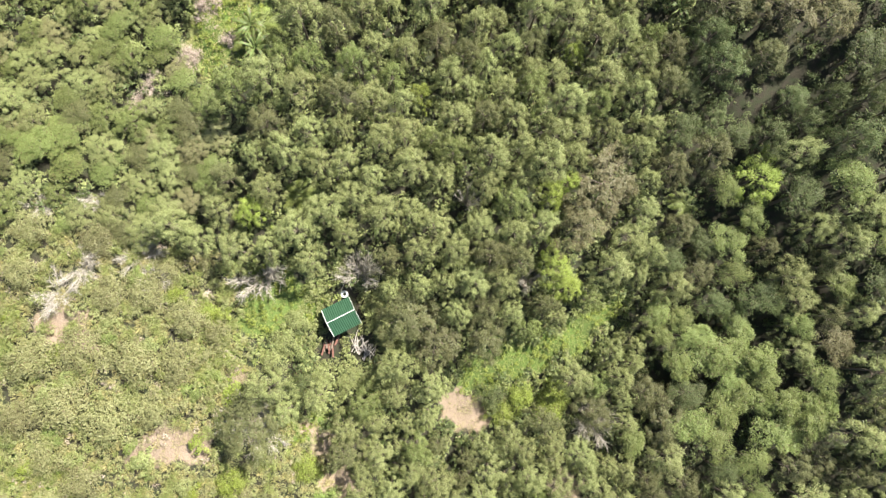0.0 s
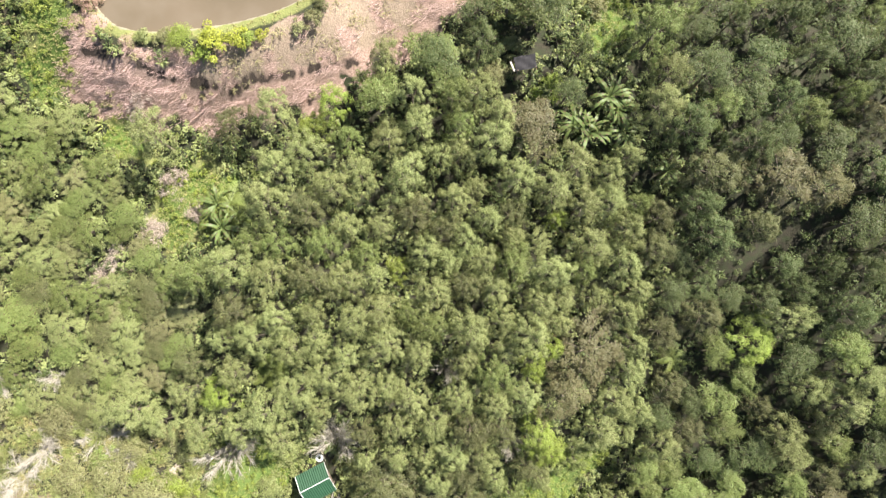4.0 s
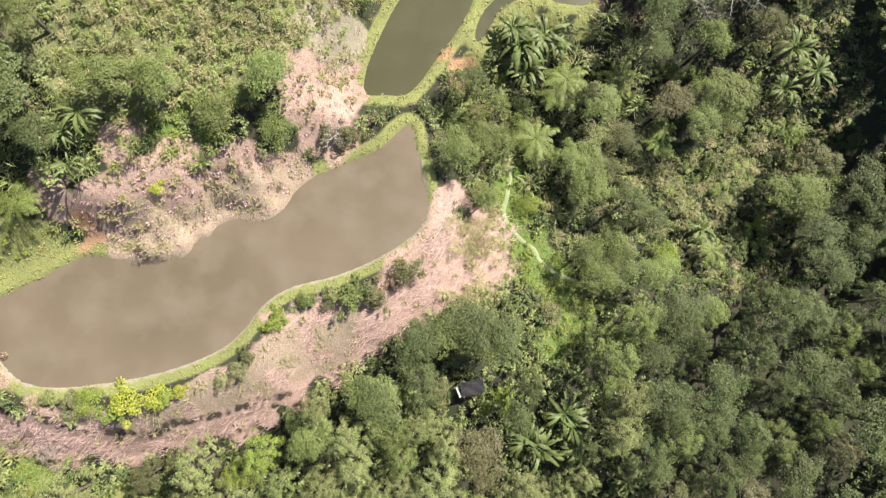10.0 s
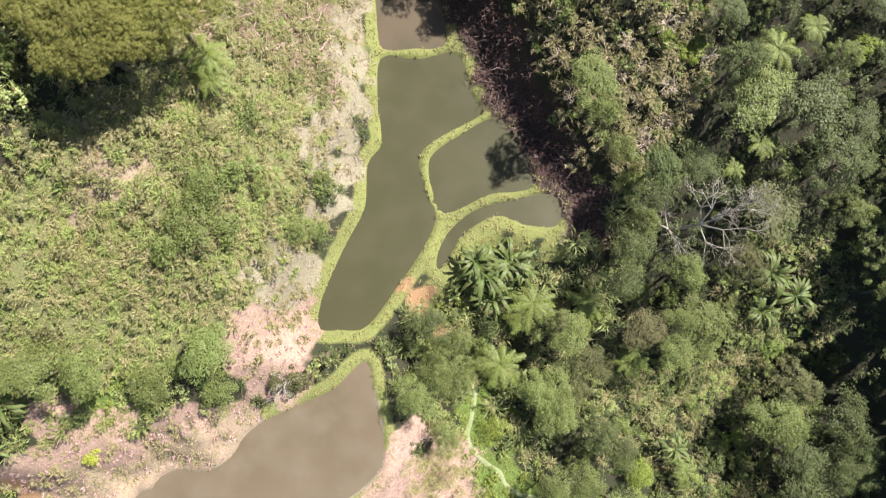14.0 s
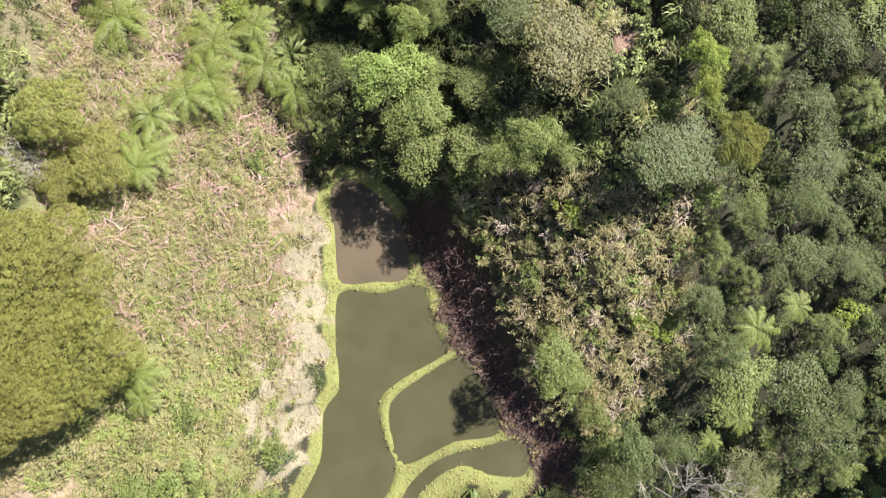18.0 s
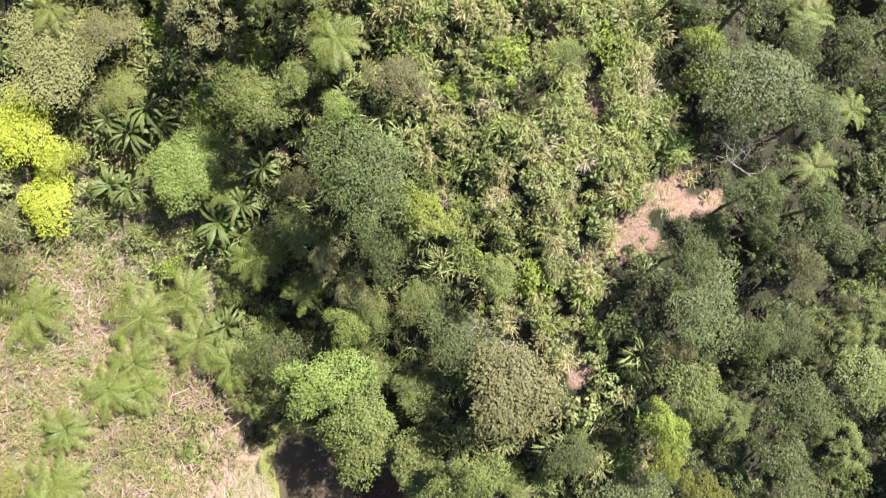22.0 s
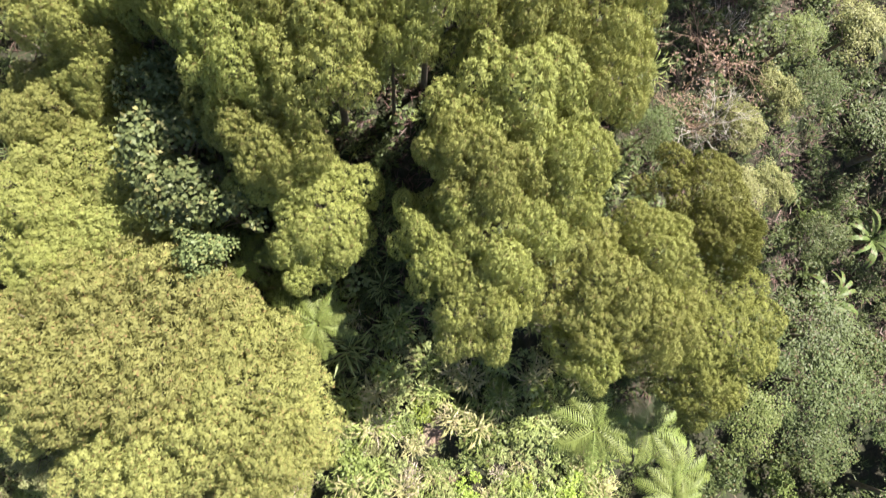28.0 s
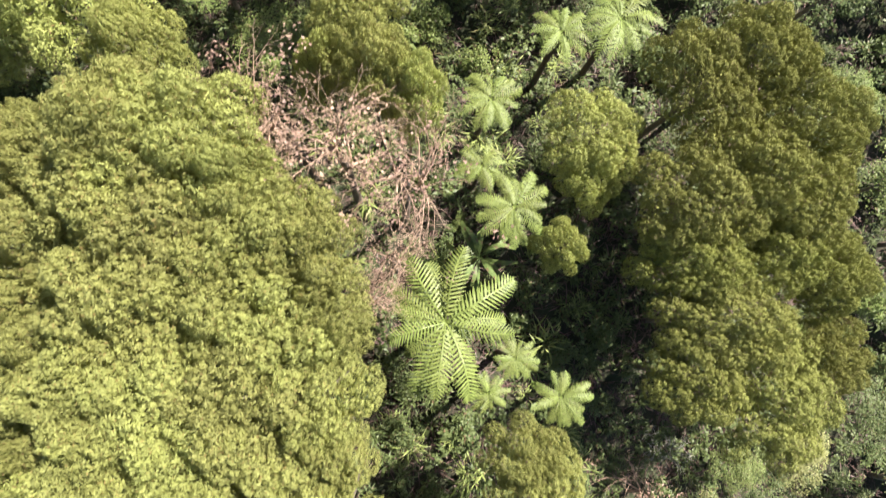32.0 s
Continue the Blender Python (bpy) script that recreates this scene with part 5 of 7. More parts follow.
shrub("lime", -3.0, 38.5, 0.60)
shrub("rust", -20.4, 36.1, 0.68)
shrub("brown", 9.7, 47.2, 0.83)
shrub("pale", 15.6, 39.1, 1.13)


tree("round", "fresh", 8.6, 83.6, 2.10, 5.6)
tree("round", "fresh", 10.1, 86.4, 1.33, 3.8)
tree("fine", "mid", 11.1, 87.1, 1.11, 2.9)
tree("round", "pale", 8.6, 89.7, 1.26, 2.6)
tree("fine", "dark", 10.6, 92.8, 2.26, 5.3)
tree("fine", "fresh", 9.4, 96.0, 1.02, 2.8)
tree("round", "lime", 13.2, 91.4, 1.38, 3.4)
tree("round", "brown", 17.4, 83.7, 2.33, 3.3)
tree("round", "mid", 24.5, 84.0, 1.40, 3.3)
tree("fine", "dark", 24.7, 87.5, 2.08, 3.2)
tree("fine", "dark", 26.6, 96.5, 2.26, 4.0)
tree("round", "lime", 24.7, 98.2, 0.88, 3.0)
tree("fine", "pale", -5.3, 99.8, 2.78, 2.5)
tree("round", "yellow", -7.2, 96.2, 2.22, 2.5)
tree("round", "yellow", -6.2, 92.5, 1.73, 3.2)
tree("fine", "mid", 4.4, 97.9, 1.86, 2.9)
tree("round", "brown", 24.1, 85.6, 0.72, 3.0)
tree("fine", "dark", 15.1, 85.8, 1.95, 2.5)
tree("round", "mid", 10.6, 81.8, 1.73, 4.5)
tree("fine", "dark", 29.6, 95.5, 1.29, 3.3)
tree("tufted", "olive_dark", 25.6, 79.0, 1.26, 3.4)
tree("fine", "dark", 22.6, 78.4, 2.25, 2.5)
tree("fine", "dark", 30.6, 78.5, 1.67, 2.5)
tree("round", "mid", 10.6, 80.2, 1.84, 4.6)
tree("round", "mid", 13.5, 79.8, 1.77, 3.1)
tree("tufted", "olive_mid", -6.5, 79.5, 1.60, 5.5)
tree("tufted", "olive_mid", -4.9, 77.7, 1.62, 4.2)
tree("tufted", "olive_mid", -6.5, 76.8, 1.06, 2.7)
dead_tree(-7.8, 77.8, 1.5)
dead_tree(25.5, 60.4, 2.4, height=2.2)
dead_tree(27.1, 60.9, 1.9, height=2.4)
tree_fern(-1.8, 86.6, 2.01, 2.0)
tree_fern(-1.7, 84.1, 1.69, 2.0)
tree_fern(0.4, 87.9, 1.49, 2.0)
tree_fern(1.2, 85.4, 1.78, 2.0)
tree_fern(3.0, 84.1, 1.62, 2.0)
tree_fern(-2.6, 82.8, 1.62, 2.0)
tree_fern(-1.1, 82.8, 1.36, 2.0)
tree_fern(4.7, 89.9, 1.78, 2.0)
tree_fern(7.3, 88.0, 1.17, 2.0)
tree_fern(-6.4, 86.8, 2.01, 2.0)
tree_fern(2.7, 93.6, 1.30, 2.0)
tree_fern(9.1, 99.0, 1.62, 2.0)
tree_fern(-3.5, 78.6, 1.62, 2.0)
tree_fern(-3.8, 81.0, 1.30, 2.0)
tree_fern(-3.7, 77.7, 1.32, 2.0)
tree_fern(-2.8, 67.6, 1.26, 2.0)


banana(13.0, 57.4, 2.04, 26)
banana(14.5, 58.1, 1.85, 26)
banana(13.5, 55.9, 1.67, 26)
banana(12.1, 58.0, 1.30, 26)
tree_fern(16.3, 55.5, 1.6, 2.0)


# ---- the tall trees at the head of the valley, lobe by lobe ----
tree("tufted", "olive_rust", 5.6, 108.6, 2.91, 6.6)
tree("tufted", "olive_rust", 9.1, 108.8, 2.79, 6.3)
tree("tufted", "olive_rust", 7.0, 106.7, 3.30, 5.6)
tree("tufted", "olive_rust", 10.5, 107.4, 2.79, 4.8)
tree("tufted", "olive_rust", 9.6, 105.4, 2.5, 4.6)
tree("tufted", "olive_rust", 4.6, 109.5, 1.94, 6.5)
tree("tufted", "olive_rust", 7.2, 105.7, 1.73, 5.0)
tree("tufted", "olive_rust", 6.2, 109.7, 2.53, 9.0)
tree("tufted", "olive_rust", 8.5, 110.0, 2.53, 8.1)
tree("tufted", "olive_rust", 10.8, 108.7, 2.41, 7.5)
tree("tufted", "olive_rust", 8.7, 107.1, 2.33, 8.0)
tree("tufted", "olive_rust", 11.6, 106.7, 1.69, 6.2)
tree("tufted", "olive_mid", 5.0, 116.8, 1.97, 6.4)
tree("tufted", "olive_mid", 6.1, 115.0, 2.19, 6.3)
tree("tufted", "olive_mid", 4.6, 113.7, 2.00, 6.6)
tree("tufted", "olive_mid", 6.9, 112.8, 2.00, 6.5)
tree("tufted", "olive_mid", 5.3, 112.0, 1.64, 7.2)
tree("tufted", "olive_mid", 12.1, 115.1, 1.42, 6.9)
tree("tufted", "olive_mid", 13.3, 113.9, 1.74, 6.1)
tree("tufted", "olive_mid", 12.9, 112.6, 1.04, 5.8)
tree("tufted", "olive_mid", 11.0, 116.5, 1.42, 6.8)
tree("tufted", "olive_mid", 18.5, 116.3, 1.97, 7.9)
tree("tufted", "olive_mid", 20.4, 116.9, 1.44, 7.9)
tree("tufted", "olive_mid", 17.7, 114.7, 1.60, 8.1)
tree("tufted", "olive_mid", 19.5, 114.7, 1.49, 7.9)
tree("tufted", "olive_mid", 18.1, 113.1, 1.81, 8.0)
tree("tufted", "olive_mid", 16.6, 112.7, 1.33, 7.2)
tree("tufted", "olive_mid", 17.7, 111.3, 1.40, 7.4)
tree("tufted", "olive_mid", 16.7, 115.0, 0.64, 7.4)
tree("tufted", "olive_mid", 21.1, 112.0, 1.95, 7.0)
tree("tufted", "olive_mid", 22.5, 112.6, 1.25, 7.2)
tree("tufted", "olive_mid", 22.9, 110.9, 1.54, 7.0)
tree("tufted", "olive_mid", 21.1, 110.0, 1.18, 6.3)
tree("tufted", "olive_dark", 24.7, 114.6, 1.72, 5.7)
tree("tufted", "olive_dark", 25.8, 113.3, 1.22, 6.7)
tree("tufted", "olive_dark", 25.5, 110.6, 1.97, 6.6)
tree("tufted", "olive_dark", 25.3, 108.8, 1.12, 6.4)
tree("tufted", "olive_mid", 11.6, 120.5, 2.00, 10.2)
tree("tufted", "olive_mid", 13.5, 121.0, 1.91, 10.3)
tree("tufted", "olive_mid", 15.2, 120.8, 1.77, 9.6)
tree("tufted", "olive_mid", 16.3, 120.7, 1.09, 8.9)
tree("tufted", "olive_mid", 10.4, 119.6, 1.56, 10.1)
tree("tufted", "olive_mid", 12.5, 119.0, 1.88, 10.0)
tree("tufted", "olive_mid", 14.5, 119.0, 1.83, 9.7)
tree("tufted", "olive_mid", 16.2, 118.7, 1.51, 8.9)
tree("tufted", "olive_mid", 17.1, 119.4, 0.78, 8.2)
tree("tufted", "olive_mid", 9.7, 118.5, 0.95, 9.9)
tree("tufted", "olive_mid", 11.5, 117.4, 1.75, 9.5)
tree("tufted", "olive_mid", 13.5, 117.5, 1.69, 9.6)
tree("tufted", "olive_mid", 15.2, 117.6, 1.21, 8.7)
tree("tufted", "olive_mid", 12.1, 115.6, 1.63, 8.4)
tree("tufted", "olive_mid", 18.6, 118.1, 1.48, 8.1)
tree("tufted", "olive_mid", 20.3, 118.3, 1.47, 8.0)
tree("tufted", "olive_mid", 21.3, 119.5, 0.81, 7.7)
tree("tufted", "olive_mid", 21.0, 121.1, 1.52, 7.6)
tree("tufted", "olive_mid", 20.8, 122.5, 1.00, 7.2)
tree("tufted", "olive_mid", 8.7, 122.0, 1.36, 9.8)
tree("tufted", "olive_mid", 9.1, 123.2, 1.15, 10.5)
tree("tufted", "olive", 11.2, 129.8, 1.70, 11.8)
tree("tufted", "olive", 12.7, 129.5, 1.68, 11.4)
tree("tufted", "olive", 13.7, 128.9, 1.06, 10.5)
tree("tufted", "olive", 11.0, 128.0, 1.64, 11.6)
tree("tufted", "olive", 12.6, 127.8, 1.76, 11.0)
tree("tufted", "olive", 14.4, 127.7, 1.42, 10.3)
tree("tufted", "olive", 15.4, 127.3, 1.35, 9.7)
tree("tufted", "olive", 11.5, 126.0, 1.79, 11.1)
tree("tufted", "olive", 13.3, 126.1, 1.79, 10.6)
tree("tufted", "olive", 14.9, 125.6, 1.59, 10.1)
tree("tufted", "olive", 15.9, 125.9, 1.00, 9.5)
tree("tufted", "olive", 10.9, 124.2, 1.59, 11.3)
tree("tufted", "olive", 12.4, 124.3, 1.84, 10.5)
tree("tufted", "olive", 14.3, 124.2, 1.84, 10.0)
tree("tufted", "olive", 15.9, 124.1, 1.38, 9.6)
tree("tufted", "olive", 11.1, 122.6, 1.66, 10.7)
tree("tufted", "olive", 13.0, 122.6, 1.77, 10.3)
tree("tufted", "olive", 14.6, 122.5, 1.66, 9.6)
tree("tufted", "olive", 16.1, 122.7, 1.04, 9.1)
tree("tufted", "olive_mid", 16.7, 132.1, 1.25, 9.2)
tree("tufted", "olive_mid", 17.7, 131.5, 0.92, 8.9)
tree("tufted", "olive_mid", 10.4, 132.7, 1.29, 8.8)
tree("tufted", "olive_mid", 15.4, 132.5, 0.85, 8.3)
tree("tufted", "olive_mid", 22.9, 131.3, 1.34, 6.5)
tree("tufted", "olive_mid", 22.2, 128.1, 0.81, 5.1)
tree("tufted", "olive_mid", 23.0, 130.1, 0.91, 5.6)
tree("tufted", "olive_dark", 25.7, 129.1, 1.58, 8.0)
tree("tufted", "olive_dark", 27.2, 129.8, 1.56, 8.1)
tree("tufted", "olive_dark", 25.5, 127.6, 1.33, 7.7)
tree("tufted", "olive_dark", 26.4, 126.0, 1.72, 7.5)
tree("tufted", "olive_dark", 25.8, 124.4, 1.34, 6.6)
tree("tufted", "olive_dark", 28.3, 123.9, 1.80, 6.9)
tree("tufted", "olive_dark", 30.2, 125.0, 1.51, 7.0)
tree("tufted", "olive_dark", 28.8, 129.3, 1.33, 7.5)
tree("tufted", "olive_dark", 25.9, 132.6, 1.55, 7.2)
tree("tufted", "olive_dark", 27.6, 133.6, 1.63, 7.1)
tree("tufted", "olive_dark", 29.1, 131.8, 1.48, 7.6)
tree("tufted", "olive_dark", 28.1, 127.8, 1.23, 7.1)
tree("tufted", "olive_dark", 30.0, 127.4, 1.26, 7.1)
tree_fern(18.8, 125.8, 2.00, 4.5)
tree_fern(20.9, 124.8, 0.71, 3.2)
tree_fern(20.1, 123.8, 0.64, 3.2)
tree_fern(20.7, 129.1, 1.12, 4.5)
tree_fern(19.9, 130.6, 0.81, 3.2)
tree_fern(20.0, 132.3, 1.04, 4.5)
tree_fern(22.1, 134.5, 0.96, 4.5)
tree_fern(9.3, 132.5, 0.92, 4.5)
tree_fern(22.3, 123.7, 0.93, 3.2)
tree_fern(25.7, 128.0, 0.68, 3.2)
tree_fern(23.8, 134.8, 1.28, 4.5)
tree_fern(10.8, 112.5, 0.91, 3.2)
tree_fern(13.0, 110.5, 1.39, 3.2)
tree_fern(11.6, 111.6, 0.84, 2.0)
banana(20.1, 127.9, 1.32)
withered_tree(14.5, 130.6, 1.56, 8.8)
withered_tree(16.0, 129.8, 1.68, 8.6)
withered_tree(17.6, 129.3, 1.56, 8.4)
withered_tree(17.3, 127.6, 0.99, 6.2)
withered_tree(16.7, 126.5, 0.88, 5.5)


tree("tufted", "olive_mid", 7.5, 119.8, 1.24, 8.5)
tree("tufted", "olive_mid", 6.5, 121.5, 1.46, 9.0)
tree("tufted", "olive_mid", 6.0, 119.3, 1.56, 8.6)
tree("tufted", "olive_mid", 6.3, 118.1, 1.25, 7.0)
tree("tufted", "olive", 9.2, 127.5, 1.36, 10.8)
tree("tufted", "olive", 9.2, 125.3, 1.48, 11.2)
tree("tufted", "olive", 8.7, 129.6, 1.36, 10.8)


tree("leafy", "shiny", 8.7, 117.2, 1.22, 6.4)
tree("leafy", "shiny", 8.9, 115.7, 1.28, 6.7)
tree("leafy", "shiny", 9.3, 114.1, 1.35, 6.9)
tree("leafy", "shiny", 10.4, 113.8, 1.23, 6.3)
tree("leafy", "shiny", 9.9, 112.5, 0.95, 6.0)


tree("feathery", "pale", 3.1, 100.6, 1.99, 5.0)
tree("feathery", "pale", 2.1, 105.6, 1.47, 5.0)
tree("feathery", "pale", 3.0, 104.6, 1.12, 4.5)
tree("feathery", "mid", 5.9, 100.7, 1.39, 3.6)
tree("fine", "fresh", 0.8, 94.8, 2.35, 3.0)
tree("fine", "brown", 12.0, 96.9, 1.36, 2.4)
tree("fine", "pale", -2.6, 100.6, 1.48, 2.5)
tree("fine", "herb", -2.4, 98.4, 1.43, 2.2)

shrub("brown", -2.5, 102.9, 1.44, 1.6)
shrub("herb", -0.0, 103.1, 1.30, 1.5)
shrub("herb", 4.1, 102.9, 1.50, 1.8)
shrub("mid", 7.5, 102.1, 1.18, 1.6)
shrub("lime", 10.0, 102.9, 0.90, 1.2)
shrub("fresh", 11.0, 100.8, 0.90, 1.3)
shrub("pale", -1.8, 107.3, 1.17, 1.8)
shrub("lime", 2.2, 98.2, 1.43, 1.5)
shrub("pale", -4.5, 98.3, 1.45, 1.5)


# ---- woods filled in between ----
fill = np.random.default_rng(11)
OPEN_LAND = [np.array(z, float) for z in (HILL_HERBS, HILL_MEADOW, CANE_SLOPE, HIGH_SLOPE, TOP_SLOPE, FERN_SLOPE, SCRUB, MIXED_LOW, MIXED_HIGH)]
HUT_XY, HUT_TURN = (-6.56, 0.93), 26.8
SHELTER_XY = (9.83, 33.69)
PATH_POINTS = [(13.1, 51.3), (12.8, 49.6), (12.5, 47.7), (12.2, 46.3), (12.6, 45.2), (13.5, 44.4), (14.6, 43.6), (15.1, 42.7), (16.4, 41.9), (18.4, 41.3), (20.9, 40.6)]
LITTER_SPOTS = [(-6.3, 92.7), (-3.0, 94.6), (-5.8, 89.1), (-2.6, 90.8), (-0.2, 92.1), (-5.4, 86.0), (-2.8, 87.1), (0.6, 88.3), (2.0, 94.7)]
PATH_TURF = [(13.1, 48.4), (13.7, 46.3), (14.8, 44.3), (15.7, 42.3), (17.3, 40.6), (17.9, 38.2), (16.2, 38.2)]
TURF_STRIP = [(5.4, -5.2), (7.6, -4.1), (10.4, -3.3), (13.0, -1.8), (15.9, -0.4), (18.4, 1.4)]
WEST_TURF = [(-16.4, 21.6), (-15.9, 22.8), (-14.9, 22.2), (-14.1, 24.4), (-13.0, 24.6)]
DRY_SPOTS = [(-16.7, 24.9, 0.9), (-18.1, 21.5, 0.9), (-14.8, 22.6, 0.6), (-20.9, 19.3, 1.2), (-22.2, 17.4, 0.8), (-18.2, 29.3, 0.8)]
POND_TURF = [(-24.8, 31.6, 1.6), (-23.4, 32.7, 1.3), (-24.0, 33.7, 1.2), (-23.9, 35.5, 1.4), (-22.1, 34.6, 0.9)]
CLEARINGS = [(*HUT_XY, 3.6), (-4.7, -1.8, 3.3), (-7.9, -1.7, 2.6), (-6.6, 3.2, 2.4), (-5.2, 4.4, 2.3), (*SHELTER_XY, 3.0), (9.9, 32.4, 2.2)] + [(px, py, 2.8) for px, py in PATH_POINTS[2:9]] + [(px, py, 1.9) for px, py in LITTER_SPOTS] + [(px, py, 2.5) for px, py in TURF_STRIP + PATH_TURF] + [(px + 0.8, py, 3.0) for px, py in WEST_TURF] + [(px, py, r + 0.5) for px, py, r in DRY_SPOTS] + [(px, py, r + 1.2) for px, py, r in POND_TURF] + [(px, py, 2.9) for px, py, _ in PATCHES["bank"] if py > 50]
LOW_SCRUB = np.array([(-37, 30), (-22.4, 29), (-18.7, 28.1), (-17.9, 26.4), (-18.5, 22.8), (-19.1, 20.3), (-15, 17.5), (-15.5, 14), (-17.3, 9.4), (-21.4, 7.2), (-26.4, 9.3), (-31.5, 11.3), (-38, 11.6)], float)
YARD = [(*HUT_XY, 1.8), (-4.8, -1.9, 1.25), (-7.8, -1.7, 1.1), (-6.4, 2.9, 0.9)]
SLOPE_TRAIL = [(17.1, 106.4), (17.6, 104.8), (18.0, 103.5), (18.4, 102.2), (18.6, 100.7), (18.6, 99.2), (19.5, 98.2), (20.6, 97.2), (20.1, 97.7), (20.6, 96.1), (21.1, 94.0)]
FALLEN = [(-4.5, 75.4, 75, 1.5), (-4.9, 74.9, 150, 1.4), (-4.0, 74.9, 20, 1.3), (0.8, 72.5, 70, 0.8), (-9.0, 72.0, 30, 1.6)]


def is_open(x, y):
    """True where no tree belongs: water, bare ground, lawn, herb slopes."""
    x, y = np.asarray(x, float), np.asarray(y, float)
    bare = np.maximum.reduce([cover(k, x, y) for k in ("lawn", "turf", "soil", "dry", "ash", "clay", "bank", "pink")]) > 0.25
    herbs = np.any([to_outline(x, y, z) < 0.3 for z in OPEN_LAND], axis=0)
    rim = np.zeros(x.shape, bool)
    for px, py, r in PATCHES["lawn"] + PATCHES["turf"] + PATCHES["dry"]:
        rim |= np.hypot(x - px, y - py) < r + 0.9
    for px, py, r in CLEARINGS:
        rim |= np.hypot(x - px, y - py) < r
    return bare | rim | herbs | (pond_distance(x, y) < 2.2)


def free(x, y, radius, share=0.8):
    t = np.array(TAKEN[-4000:])
    return bool(np.all(np.hypot(x - t[:, 0], y - t[:, 1]) > share * (radius + t[:, 2])))


def pick(*choices):
    w = np.cumsum([c[0] for c in choices])
    return choices[int(np.searchsorted(w, fill.uniform(0, w[-1])))][1:]


def fill_woods():
    spots = []
    for y0 in np.arange(-19, 142, 1.25):
        left = np.interp(y0, (-16, 30, 60, 100, 140), (-37, -33, -21, -8, 0)) - 1
        right = np.interp(y0, (-16, 30, 80, 140), (46, 40, 38, 39))
        spots += [(x0 + fill.uniform(-0.6, 0.6), y0 + fill.uniform(-0.6, 0.6)) for x0 in np.arange(left, right, 1.25)]
    spots = np.array(spots)
    for x, y in spots[~is_open(spots[:, 0], spots[:, 1])]:
        scrubby = y < 33 and (x < -21 or to_outline(np.array([x]), np.array([y]), LOW_SCRUB)[0] < 0)
        if scrubby:
            kind, leaf, r, h = pick((2, "fine", "mid", 1.1, 1.5), (4, "feathery", "feather", 1.35, 1.7), (3, "feathery", "mid", 1.3, 1.8), (2.5, "feathery", "pale", 1.35, 1.5), (2, "fine", "grey", 1.2, 1.5))
        elif y < 33 and x < 21:
            kind, leaf, r, h = pick((10, "feathery", "feather", 1.45, 5.6), (1.6, "feathery", "grey", 1.4, 5.2), (2, "feathery", "mid", 1.45, 5.4), (0.3, "feathery", "lime", 1.1, 4.5))
        elif y < 15:
            kind, leaf, r, h = pick((2, "fine", "dark", 1.8, 5.4), (2, "fine", "mid", 1.8, 5.2), (3, "feathery", "feather", 1.8, 5.8), (2, "feathery", "grey", 1.7, 5.4), (3, "round", "mid", 1.8, 5.0))
        elif y < 47:
            kind, leaf, r, h = pick((4, "fine", "dark", 1.7, 5.6), (5, "feathery", "dark", 1.7, 6.0), (1.5, "feathery", "mid", 1.6, 5.6), (0.5, "round", "mid", 1.6, 5.0), (2, "round", "dark", 1.8, 6.2))
        # east side: darker leaves picked, partly for crowns seen from their shaded side
        elif 62 < y < 96 and x > 21:
            kind, leaf, r, h = pick((4, "fine", "dark", 1.5, 4.2), (2, "round", "dark", 1.4, 3.8), (2, "feathery", "mid", 1.5, 4.2), (1, "fine", "grey", 1.5, 4.0), (0.7, "fine", "mid", 1.3, 3.6))
        elif y < 84:
            kind, leaf, r, h = pick((3, "round", "mid", 1.4, 3.6), (2, "fine", "dark", 1.6, 4.4), (1, "round", "dark", 1.5, 4.0), (0.7, "fine", "pale", 1.3, 3.4), (1.5, "fine", "mid", 1.4, 3.6), (2, "feathery", "mid", 1.5, 4.0), (1.5, "fine", "grey", 1.5, 4.0), (0.6, "round", "lime", 1.0, 3.0))
        elif 96 < y < 108 and x > 24:
            kind, leaf, r, h = pick((5, "fine", "dark", 1.5, 3.8), (2, "fine", "mid", 1.4, 3.6), (3, "round", "dark", 1.3, 3.4))
        # dark leaves here also stand in for shade from taller trees further east
        elif y > 108 and x > 24:
            kind, leaf, r, h = pick((3, "fine", "dark", 1.3, 3.2), (1, "fine", "mid", 1.1, 2.8), (2, "round", "dark", 1.1, 2.8))
            if fill.uniform() < 0.5:
                continue
        elif y < 108 or x > 27:
            kind, leaf, r, h = pick((3, "fine", "mid", 1.3, 3.4), (1.2, "fine", "grey", 1.4, 3.6), (1.8, "fine", "pale", 1.3, 3.4), (2, "round", "mid", 1.2, 3.2), (1.5, "fine", "dark", 1.5, 4.2), (0.6, "round", "lime", 0.9, 2.6))
        else:
            if 3 < x < 33 and y < 134:
                kind, leaf, r, h = pick((4, "fine", "dark", 0.7, 2.0), (2, "fine", "mid", 0.8, 2.2))
                if fill.uniform() < 0.6:
                    continue
            else:
                kind, leaf, r, h = pick((6, "tufted", "olive_mid", 2.2, 8.0), (2, "fine", "mid", 1.2, 3.0))
        if 58 < y < 96 and x > 11:
            h *= 0.75
        big = fill.uniform(0.55, 1.35) if y > 44 else fill.uniform(0.8, 1.25)
        r, h = r * big, h * (0.4 + 0.6 * big) * fill.uniform(0.85, 1.15)
        if y > 44 and r < 1.0 and kind != "tufted":
            if free(x, y, r * 0.7, 0.7):
                shrub(leaf, round(x, 2), round(y, 2), r, h * 0.6, "undershrub")
        elif free(x, y, r, 0.5 if scrubby else 0.69 if kind == "feathery" else 0.84 if y > 58 and x > 24 else 0.72):
            planted = kind == "feathery" and y < 33 and not scrubby and x < 21
            low = kind == "feathery" and scrubby
